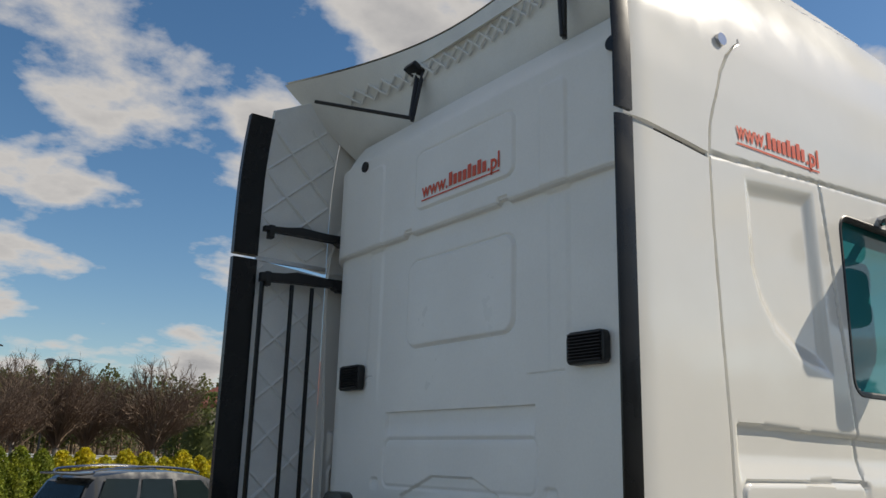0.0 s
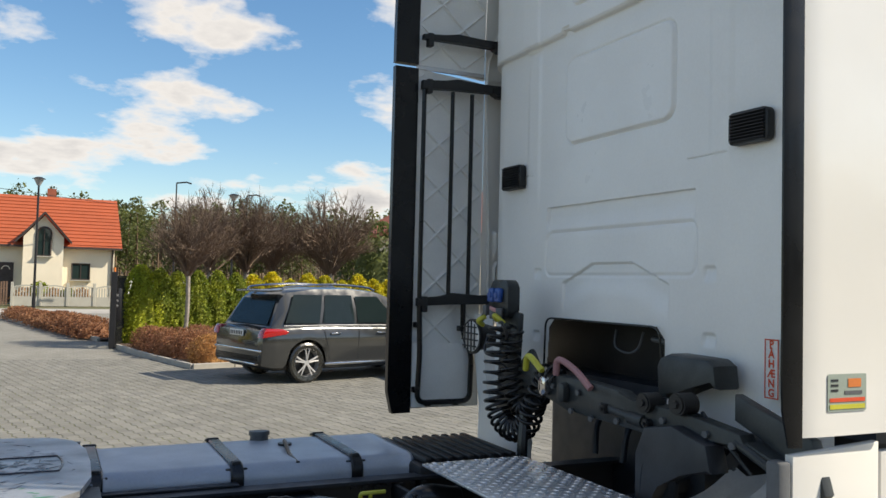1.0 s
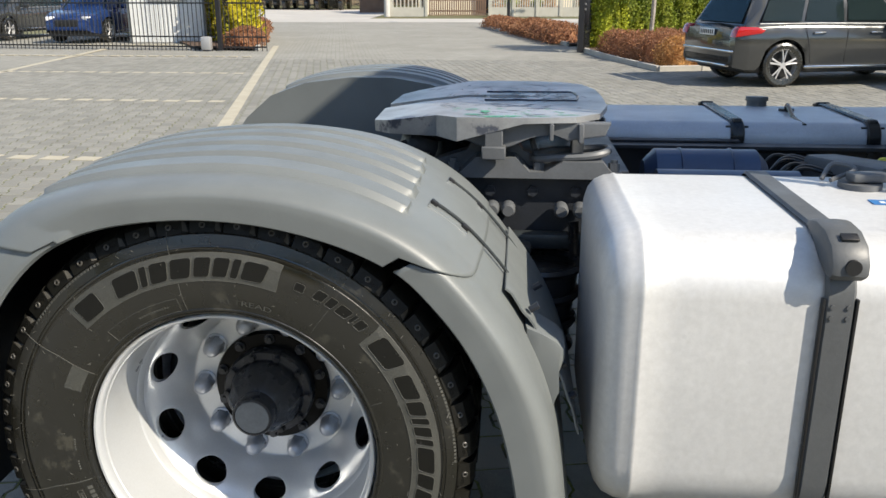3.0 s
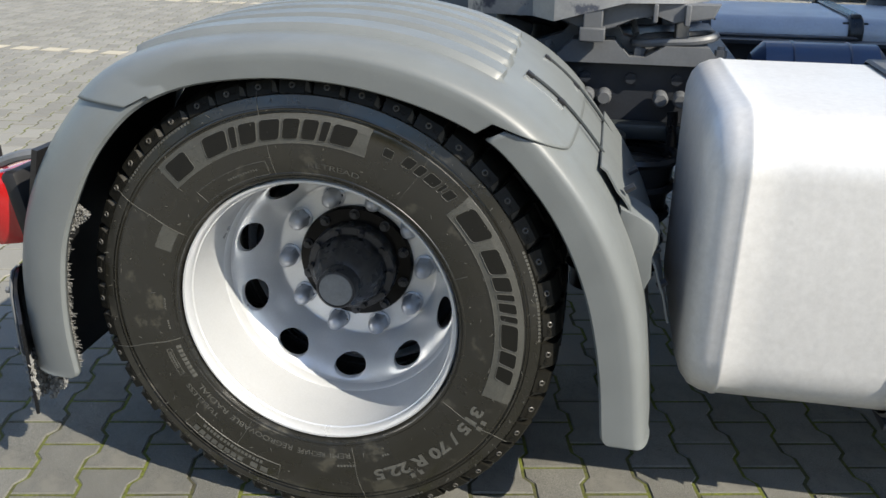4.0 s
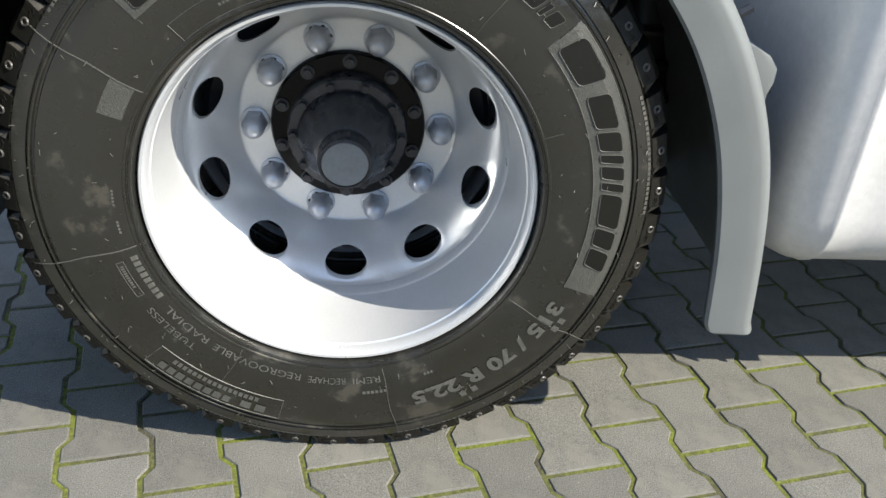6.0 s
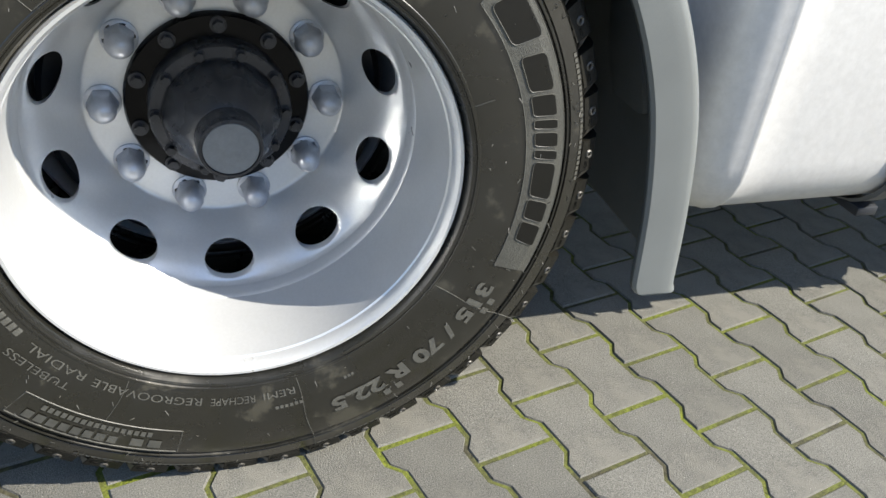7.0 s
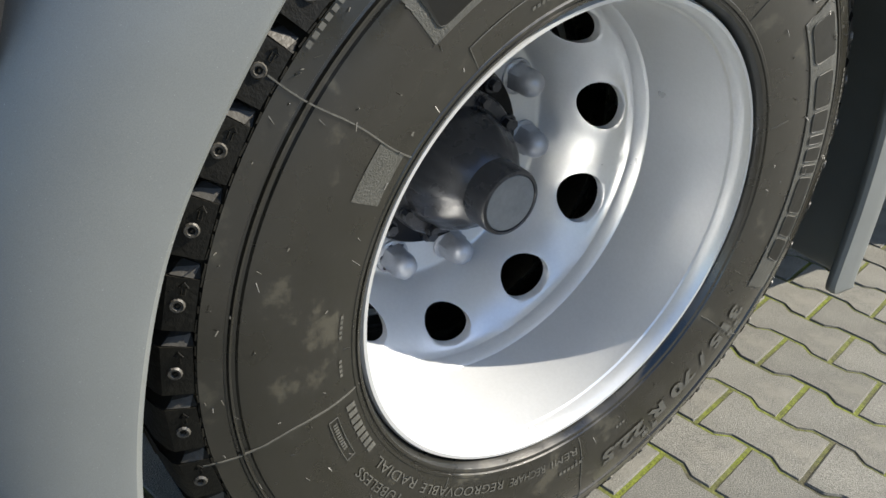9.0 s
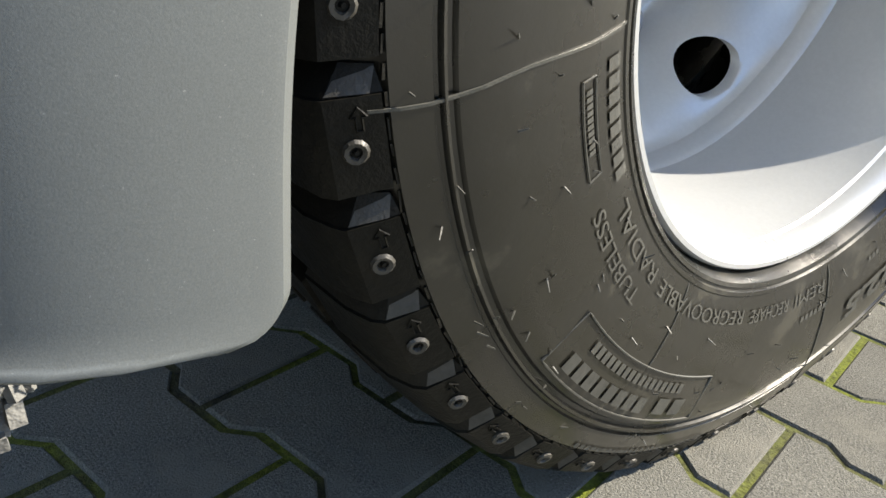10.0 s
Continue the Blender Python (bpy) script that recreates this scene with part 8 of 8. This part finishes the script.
for a, b, sag in (((-5.6, 43.3, 6.6), (16.0, 47.0, 5.6), 0.35), ((-5.6, 43.3, 6.6), (-40, 46, 6.2), 0.8)):
    tube(bm, [Vector(a).lerp(Vector(b), t) - Vector((0, 0, sag * 4 * t * (1 - t))) for t in lin(0, 1, 16)], 0.018, 4)
part("wire", bm, BLACKMETAL, pole)
for x, y, h in ((7.6, 40.0, 6.6), (11.8, 42.0, 6.4)):
    p = thing("mast", "thin dark mast with short arm", "mast")
    bm = bm_new()
    cyl(bm, (x, y, 0), (x, y, h), 0.06, 0.035, 8)
    tube(bm, [(x, y, h), (x + 0.5, y, h + 0.08), (x + 0.75, y, h + 0.02)], 0.04, 6)
    part("mast_pole", bm, BLACKMETAL, p)


# gate of the yard: folded black leaf beside the hedge, picket fence before the booth
def picket_fence(a, b, n, h, name, label, fancy=False):
    f = thing(name, label, "fence")
    a, b = Vector(a), Vector(b)
    for i in range(n):
        p = a.lerp(b, i / (n - 1))
        bm = bm_new()
        cyl(bm, (p.x, p.y, -0.02), (p.x, p.y, h), 0.011, n=5)
        cyl(bm, (p.x, p.y, h), (p.x, p.y, h + 0.07), 0.011, 0.001, 5)
        part("picket", bm, BLACKMETAL, f, smooth=0)
    ang = math.degrees(math.atan2(b.y - a.y, b.x - a.x))
    m = (a + b) / 2
    for z in (0.08, 0.32, h - 0.30, h - 0.08):
        bm = bm_new()
        box(bm, (m.x, m.y, z), ((b - a).length, 0.03, 0.035), (0, 0, ang))
        part("rail", bm, BLACKMETAL, f, smooth=0)
    return f


picket_fence((-14.5, 18.0, 0), (-6.35, 17.05, 0), 74, 1.42, "picket_fence", "black metal picket fence across the yard entrance")
picket_fence((-6.1, 17.05, 0), (-5.05, 16.95, 0), 10, 1.42, "picket_fence", "short black metal picket fence by the bed")
gp = thing("gate_post", "black gate post with grey motor box", "gate post")
bm = bm_new()
box(bm, (-6.22, 17.0, 0.85), (0.11, 0.11, 1.7), bevel=0.008)
part("post", bm, BLACKMETAL, gp, smooth=0)
bm = bm_new()
box(bm, (-6.55, 16.95, 0.17), (0.24, 0.2, 0.32), bevel=0.03)
part("motor_box", bm, GALV, gp)
bm = bm_new()
cyl(bm, (-6.75, 19.2, 0), (-6.75, 19.2, 3.6), 0.06, 0.05, 10)
part("flag_pole", bm, BLACKMETAL, gp)
yg = thing("yard_gate", "black metal yard gate folded open beside the hedge", "gate")
bm = bm_new()
box(bm, (2.55, 16.75, 0.88), (0.13, 0.13, 1.76), bevel=0.01)
part("post", bm, BLACKMETAL, yg, smooth=0)
bm = bm_new()
cyl(bm, (2.55, 16.75, 1.76), (2.55, 16.75, 1.86), 0.03, n=8)
part("signal_light", bm, ORANGE, yg)
for z in (0.1, 0.45, 1.35, 1.65):
    bm = bm_new()
    box(bm, (2.78, 17.35, z), (0.05, 1.25, 0.05), (0, 0, -14))
    part("rail", bm, BLACKMETAL, yg, smooth=0)
for i in range(12):
    bm = bm_new()
    t = i / 11
    box(bm, (2.63 + 0.30 * t, 16.8 + 1.15 * t, 0.9), (0.03, 0.03, 1.55), (0, 0, -14))
    part("bar", bm, BLACKMETAL, yg, smooth=0)
bm = bm_new()
box(bm, (2.66, 16.95, 1.0), (0.16, 0.30, 0.75), bevel=0.01)
part("letter_box", bm, BLACKMETAL, yg)
for z in (1.22, 1.10, 0.98):
    bm = bm_new()
    box(bm, (2.60, 16.79, z), (0.12, 0.012, 0.05))
    part("plate_bar", bm, GALV, yg)

# guard booth
bt = thing("guard_booth", "small pale guard booth with dark hipped roof and window", "booth")
bm = bm_new()
box(bm, (-8.75, 21.1, 1.25), (2.2, 2.1, 2.5))
part("wall", bm, PALEWALL, bt, smooth=0)
for k in range(20):
    bm = bm_new()
    box(bm, (-9.80 + 0.11 * k, 20.045, 1.25), (0.012, 0.012, 2.5))
    part("wall_batten", bm, PALEWALL, bt, smooth=0)
bm = bm_new()
rv = [bm.verts.new(p) for p in ((-10.2, 19.7, 2.5), (-7.2, 19.7, 2.5), (-7.2, 22.6, 2.5), (-10.2, 22.6, 2.5), (-9.2, 21.1, 3.3), (-8.2, 21.1, 3.3))]
for q in ((0, 1, 5, 4), (1, 2, 5), (2, 3, 4, 5), (3, 0, 4), (3, 2, 1, 0)):
    bm.faces.new([rv[i] for i in q])
part("roof", bm, BOOTHROOF, bt, smooth=0)
bm = bm_new()
box(bm, (-8.70, 20.03, 1.68), (1.05, 0.06, 1.1))
part("window_frame", bm, GALV, bt, smooth=0)
bm = bm_new()
box(bm, (-8.95, 20.0, 1.72), (0.42, 0.04, 0.85))
box(bm, (-8.43, 20.0, 1.72), (0.42, 0.04, 0.85))
part("pane", bm, CARGLASS, bt, smooth=0)
bm = bm_new()
box(bm, (-7.66, 20.02, 1.25), (0.05, 0.10, 2.5))
box(bm, (-9.84, 20.02, 1.25), (0.05, 0.10, 2.5))
part("corner_trim", bm, BOOTHROOF, bt, smooth=0)

# trucks and trailer in the far yard
tr = thing("trailer", "long blue tarpaulin trailer", "trailer")
bm = bm_new()
box(bm, (-17.5, 67.0, 2.55), (13.5, 2.5, 2.3), bevel=0.03)
part("tarpaulin", bm, BLUETARP, tr, smooth=0)
bm = bm_new()
box(bm, (-17.5, 67.0, 3.72), (13.5, 2.5, 0.06))
box(bm, (-17.5, 65.72, 1.3), (13.5, 0.06, 0.2))
part("top_rail", bm, GALV, tr, smooth=0)
for x in (-14, -13, -22):
    bm = bm_new()
    cyl(bm, (x, 65.8, 0.5), (x, 68.2, 0.5), 0.5, n=20)
    part("wheel", bm, TYRE, tr)


def small_truck(name, x, y, w, h, mat, label, crane=False):
    t = thing(name, label, "truck", group="old trucks in the far yard")
    bm = bm_new()
    box(bm, (x, y, h * 0.60), (w * 0.78, 1.6, h * 0.42), bevel=0.10)
    box(bm, (x, y - 0.3, h * 0.40), (w * 0.8, 1.8, h * 0.24), bevel=0.06)
    part("cab_body", bm, mat, t)
    bm = bm_new()
    for dx in (-0.18, 0.18):
        box(bm, (x + dx * w, y - 0.81, h * 0.69), (w * 0.30, 0.04, h * 0.20), bevel=0.02)
    part("windscreen", bm, CARGLASS, t)
    bm = bm_new()
    box(bm, (x, y - 1.22, h * 0.30), (w * 0.85, 0.10, 0.22), bevel=0.03)
    box(bm, (x, y - 1.21, h * 0.40), (w * 0.45, 0.05, 0.30), bevel=0.02)
    part("bumper", bm, SIGN_WHITE if crane else BLACK, t)
    bm = bm_new()
    box(bm, (x, y + 2.6, h * 0.36), (w * 0.9, 3.6, 0.25))
    part("bed", bm, mat if crane else OLIVE, t, smooth=0)
    for dx in (-0.36, 0.36):
        for dy in (-0.6, 2.8):
            bm = bm_new()
            cyl(bm, (x + dx * w - 0.14, y + dy, 0.48), (x + dx * w + 0.14, y + dy, 0.48), 0.48, n=18)
            part("wheel", bm, TYRE, t)
    for dx in (-0.33, 0.33):
        bm = bm_new()
        cyl(bm, (x + dx * w, y - 1.20, h * 0.40), (x + dx * w, y - 1.26, h * 0.40), 0.11, n=12)
        part("headlight", bm, SIGN_WHITE, t)
    if crane:
        bm = bm_new()
        box(bm, (x - 0.1, y + 1.4, h * 0.95), (0.5, 0.5, 0.9), bevel=0.05)
        box(bm, (x - 0.15, y + 1.2, h * 1.15), (0.35, 1.8, 0.35), (14, 0, 0), 0.04)
        part("crane", bm, YPAINT, t)


small_truck("old_truck", -12.25, 60.5, 2.5, 2.9, ORANGE_P, "orange crane truck with white bumper", True)
small_truck("old_truck", -15.1, 61.5, 2.4, 2.6, OLIVE, "olive green old truck")
small_truck("old_truck", -17.7, 62.5, 2.2, 2.5, BLUE, "blue and yellow old truck")
sh = thing("shed", "small yellow shed with red roof", "shed")
bm = bm_new()
box(bm, (-8.95, 64, 0.9), (1.5, 2, 1.8))
part("wall", bm, M("ochre_wall", (0.55, 0.38, 0.18), 0.8), sh, smooth=0)
bm = bm_new()
prism(bm, [(-9.9, 1.75), (-8.0, 1.75), (-8.95, 2.65)], "y", 62.9, 65.1)
part("roof", bm, TILE, sh, smooth=0)
for nm, x0, x1, y, z1, mt, lab in (("far_wall", 5.8, 30, 49, 1.5, PALEWALL, "long pale wall behind the hedge"), ("boundary_wall", -8.6, -6.6, 52, 1.3, WOODF, "brown boundary fence beside the pole")):
    w = thing(nm, lab, "wall")
    bm = bm_new()
    box(bm, ((x0 + x1) / 2, y, z1 / 2), (x1 - x0, 0.15, z1))
    box(bm, ((x0 + x1) / 2, y, z1 + 0.03), (x1 - x0, 0.22, 0.06))
    part("wall_panel", bm, mt, w, smooth=0)
for at, r, h, seed in (((13.4, 27.0, 0.0), 1.5, 4.1, 5), ((15.6, 27.3, 0.0), 1.7, 4.3, 6)):
    bush("conifer", at, r, h, PINE, 2600, "dark green conifer behind the hedge", "tree", seed, 0.10, "round")
ch = thing("corner_house", "house corner with red tiled hip roof above the hedge", "house")
bm = bm_new()
box(bm, (20.6, 33, 2.0), (6.4, 6, 4.0))
part("wall", bm, WALLC, ch, smooth=0)
bm = bm_new()
rv = [bm.verts.new(p) for p in ((16.0, 29.2, 4.1), (25.0, 29.2, 4.1), (25.0, 37, 4.1), (16.0, 37, 4.1), (20.3, 33, 7.0))]
for q in ((0, 1, 4), (1, 2, 4), (2, 3, 4), (3, 0, 4), (3, 2, 1, 0)):
    bm.faces.new([rv[i] for i in q])
part("roof", bm, TILE, ch, smooth=0)


# ---- cars ----
ALLOY = M("satin_alloy", (0.42, 0.42, 0.42), 0.5, 0.2, var=0.1)
def car(at, paint, label, seed):
    c = thing("car", label, "car", group="parked cars", at=at)
    W = 0.955
    # lower body lofted over its length: x, lower edge, shoulder height, half width
    st = [(0.02, 0.42, 0.78, 0.80), (0.06, 0.34, 0.95, 0.88), (0.25, 0.30, 1.02, 0.94), (0.8, 0.28, 1.04, W), (1.6, 0.26, 1.04, W), (2.6, 0.26, 1.02, W), (3.4, 0.26, 1.00, W), (3.75, 0.27, 1.0, 0.95), (4.3, 0.28, 0.92, 0.90), (4.62, 0.32, 0.80, 0.82), (4.76, 0.40, 0.66, 0.70)]
    bm = bm_new()
    rows = []
    xs = [s[0] for s in st]
    fine = sorted(set(xs + lin(0.25, 4.3, 60)))
    arch = (0.95, 3.86)
    for x in fine:
        lo = interp([(s[0], s[1]) for s in st], x)
        hi = interp([(s[0], s[2]) for s in st], x)
        w = interp([(s[0], s[3]) for s in st], x)
        cut = lo
        for ax in arch:
            d = abs(x - ax)
            if d < 0.43:
                cut = max(cut, 0.36 + math.sqrt(0.43 ** 2 - d * d))
        sec = [(w * 0.97, cut), (w, max(cut + 0.01, 0.62)), (w * 1.0, max(cut + 0.02, 0.78)), (w * 0.985, max(cut + 0.03, hi - 0.06)), (w * 0.94, max(cut + 0.04, hi)), (0.0, hi + 0.03)]
        ring = [bm.verts.new((x, -y, z)) for y, z in sec] + [bm.verts.new((x, y, z)) for y, z in sec[:-1][::-1]]
        rows.append(ring)
    for a, b in zip(rows, rows[1:]):
        for j in range(len(a) - 1):
            bm.faces.new((a[j], a[j + 1], b[j + 1], b[j]))
    bm.faces.new(rows[0])
    bm.faces.new(rows[-1][::-1])
    part("body", bm, paint, c, "dark metallic car body", 45)
    # greenhouse
    bm = bm_new()
    gs = [(0.22, 1.02, 1.02, 0.86, 0.84), (0.48, 1.02, 1.55, 0.86, 0.70), (0.62, 1.02, 1.68, 0.88, 0.68), (1.2, 1.02, 1.755, 0.90, 0.68), (2.0, 1.02, 1.765, 0.90, 0.68), (2.7, 1.0, 1.70, 0.90, 0.67), (2.95, 1.0, 1.62, 0.90, 0.67), (3.75, 0.98, 1.02, 0.86, 0.80)]
    rows = []
    for x, z0, z1, w0, w1 in gs:
        rows.append([bm.verts.new((x, s * w, z)) for s, w, z in ((-1, w0, z0), (-1, (w0 + w1) / 2 + 0.02, (z0 + z1) / 2), (-1, w1, z1 - 0.03), (-1, w1 * 0.8, z1), (1, w1 * 0.8, z1), (1, w1, z1 - 0.03), (1, (w0 + w1) / 2 + 0.02, (z0 + z1) / 2), (1, w0, z0))])
    for a, b in zip(rows, rows[1:]):
        for j in range(7):
            bm.faces.new((a[j], a[j + 1], b[j + 1], b[j]))
    bm.faces.new(rows[0])
    bm.faces.new(rows[-1][::-1])
    part("greenhouse", bm, paint, c, smooth=40)

    def glasspane(pts, name="side_window", mat=CARGLASS):
        bm = bm_new()
        bm.faces.new([bm.verts.new(p) for p in pts])
        bmesh.ops.solidify(bm, geom=bm.faces[:], thickness=0.008)
        part(name, bm, mat, c, smooth=0)

    def wy(z, x=1.5):
        return 0.912 - (z - 1.02) / 0.70 * 0.205 + 0.012
    for s in (-1, 1):
        for x0, x1, x2, x3 in ((0.50, 1.22, 1.36, 0.74), (1.30, 2.02, 2.02, 1.43), (2.10, 3.08, 2.62, 2.10)):
            top = 1.62 if x0 < 2 else 1.60
            glasspane([(x0, s * wy(1.10), 1.10), (x1, s * wy(1.09), 1.09), (x2, s * wy(top), top), (x3, s * wy(top), top)])
        bm = bm_new()
        tube(bm, [(0.45, s * (W - 0.02), 1.055), (1.6, s * (W - 0.005), 1.06), (3.2, s * (W - 0.01), 1.04)], 0.006, 5)
        part("window_strip", bm, ALLOY, c)
        bm = bm_new()
        tube(bm, smooth_line([(0.55, s * 0.63, 1.70), (0.7, s * 0.64, 1.76), (1.6, s * 0.645, 1.82), (2.4, s * 0.64, 1.78), (2.65, s * 0.63, 1.72)], 5), 0.022, 6)
        part("roof_rail", bm, CHROME, c, "silver roof rail")
        bm = bm_new()
        box(bm, (2.40, s * (W - 0.0), 0.34), (2.2, 0.09, 0.05), bevel=0.015)
        part("running_board", bm, CHROME, c)
        for x in (1.55, 2.62):
            bm = bm_new()
            box(bm, (x, s * (W + 0.012), 0.90), (0.22, 0.03, 0.035), bevel=0.01)
            part("door_handle", bm, CHROME, c)
        for x in (1.28, 2.10, 3.15):
            bm = bm_new()
            tube(bm, [(x, s * (W + 0.001), 1.04), (x - (0.02 if x > 1.5 else -0.10), s * (W + 0.002), 0.70), (x - (0.02 if x > 1.5 else -0.16), s * (W * 0.985), 0.40)], 0.004, 4)
            part("door_gap", bm, BLACK, c)
        bm = bm_new()
        box(bm, (3.0, s * (W + 0.10), 1.12), (0.14, 0.22, 0.15), bevel=0.04)
        part("mirror", bm, paint, c)
        bm = bm_new()
        prism(bm, [(0.02, 0.84), (0.50, 0.90), (0.56, 0.95), (0.42, 1.00), (0.10, 1.01), (0.05, 0.96)], "y", s * (W - 0.20), s * (W - 0.005), 0.012)
        part("tail_light", bm, TAIL_RED, c, "red tail light")
        bm = bm_new()
        box(bm, (4.55, s * 0.62, 0.74), (0.30, 0.30, 0.16), (0, 0, -s * 20), 0.04)
        part("headlight", bm, SIGN_WHITE, c)
    glasspane([(0.215, -0.74, 1.07), (0.215, 0.74, 1.07), (0.47, 0.60, 1.54), (0.47, -0.60, 1.54)], "rear_window")
    glasspane([(3.70, -0.74, 1.05), (3.70, 0.74, 1.05), (3.0, 0.60, 1.59), (3.0, -0.60, 1.59)], "windscreen")
    bm = bm_new()
    box(bm, (0.44, 0, 1.685), (0.24, 1.30, 0.035), (0, -6, 0), 0.012)
    part("roof_spoiler", bm, paint, c)
    bm = bm_new()
    box(bm, (0.015, 0, 0.90), (0.012, 0.50, 0.11), bevel=0.004)
    part("number_plate", bm, SIGN_WHITE, c, "white number plate with plain bars")
    for i in range(7):
        bm = bm_new()
        box(bm, (0.007, -0.2 + 0.066 * i, 0.90), (0.004, 0.036, 0.07))
        part("plate_bar", bm, BLACK, c, smooth=0)
    bm = bm_new()
    box(bm, (0.06, 0, 0.60), (0.10, 1.72, 0.05), bevel=0.02)
    box(bm, (0.05, 0, 0.36), (0.10, 1.40, 0.05), bevel=0.02)
    part("bumper_trim", bm, CHROME, c, "silver bumper trim")
    bm = bm_new()
    box(bm, (0.10, 0, 0.46), (0.16, 1.70, 0.18), bevel=0.04)
    box(bm, (2.4, 0, 0.34), (4.2, 1.66, 0.22), bevel=0.05)
    box(bm, (4.74, 0, 0.62), (0.08, 0.80, 0.22), bevel=0.03)
    part("underside", bm, BLACK, c)
    for x in arch:
        for s in (-1, 1):
            w = new("wheel")
            w.parent = c
            w.location = (x, s * (W - 0.13), 0.37)
            bm = bm_new()
            prof = [(0.25, -0.115), (0.33, -0.125), (0.365, -0.105), (0.372, -0.06), (0.372, 0.06), (0.365, 0.105), (0.33, 0.125), (0.25, 0.115)]
            lathe(bm, prof, 40)
            part("tyre", bm, TYRE, w)
            bm = bm_new()
            lathe(bm, [(0.262, s * 0.12), (0.268, s * 0.112), (0.255, s * 0.10), (0.245, s * 0.03), (0.24, s * -0.06)], 40)
            for k in range(5):
                a = 2 * math.pi * k / 5 + 0.3
                for o in (-0.13, 0.13):
                    d = Vector((math.cos(a + o), 0, math.sin(a + o)))
                    e = Vector((math.cos(a + o * 1.3), 0, math.sin(a + o * 1.3)))
                    tube(bm, [d * 0.04 + Vector((0, s * 0.10, 0)), d * 0.15 + Vector((0, s * 0.105, 0)), e * 0.252 + Vector((0, s * 0.11, 0))], 0.021, 5, flat=0.6)
            cyl(bm, (0, s * 0.06, 0), (0, s * 0.112, 0), 0.06, 0.05, 16)
            part("rim", bm, ALLOY, w, "silver spoked alloy rim")
            bm = bm_new()
            cyl(bm, (0, s * -0.06, 0), (0, s * 0.02, 0), 0.235, n=24)
            part("brake_disc", bm, BLACK, w)
    return c


CARPAINT = M("dark_grey_metallic", (0.050, 0.052, 0.052), 0.16, 0.4, var=0.1, coat=0.6, fine=0.0)
CARBLUE = M("dark_blue_metallic", (0.012, 0.035, 0.13), 0.22, 0.4, var=0.1, coat=0.6, fine=0.0)
S = 0.88


def car_pose(wx, wy, heading):
    """Places a car by the ground point under its rear right wheel."""
    r = pose(0, 0, 0, 0, 0, heading) @ Matrix.Diagonal((S, S, S, 1))
    o = r @ Vector((0.95, -0.87, 0))
    return Matrix.Translation((wx - o.x, wy - o.y, 0)) @ r


car(car_pose(4.83, 9.74, 14), CARPAINT, "dark grey sport utility car parked by the kerb", 1)
car(car_pose(-12.0, 22.9, -93) , CARBLUE, "dark blue car parked behind the picket fence", 2)
car(car_pose(-15.4, 23.6, -93), CARPAINT, "dark car parked behind the picket fence", 3)

# box trailer parked beyond the cab, which shades the parked car
bx = thing("box_trailer", "plain white box trailer parked beyond the cab", "trailer")
bm = bm_new()
box(bm, (13.65, 8.0, 2.55), (7.0, 2.5, 2.9), bevel=0.03)
part("box_body", bm, PALEWALL, bx, smooth=0)
bm = bm_new()
box(bm, (13.65, 8.0, 0.95), (6.8, 1.2, 0.25))
part("chassis", bm, CHASSIS, bx, smooth=0)
for x in (11.3, 12.4, 15.9):
    for y in (6.95, 9.05):
        bm = bm_new()
        cyl(bm, (x, y - 0.15, 0.5), (x, y + 0.15, 0.5), 0.5, n=24)
        part("wheel", bm, TYRE, bx)

YARD = Matrix.Translation((0.58, -2.62, 0)) @ Matrix.Rotation(radians(1.5), 4, "Z") @ Matrix.Diagonal((1, 1.05, 1, 1)) @ Matrix.Translation((-0.58, 2.62, 0))
for ob in [o for o in scene.objects if o not in built_before and o.parent is None and o != cam]:
    ob.matrix_basis = YARD @ ob.matrix_basis
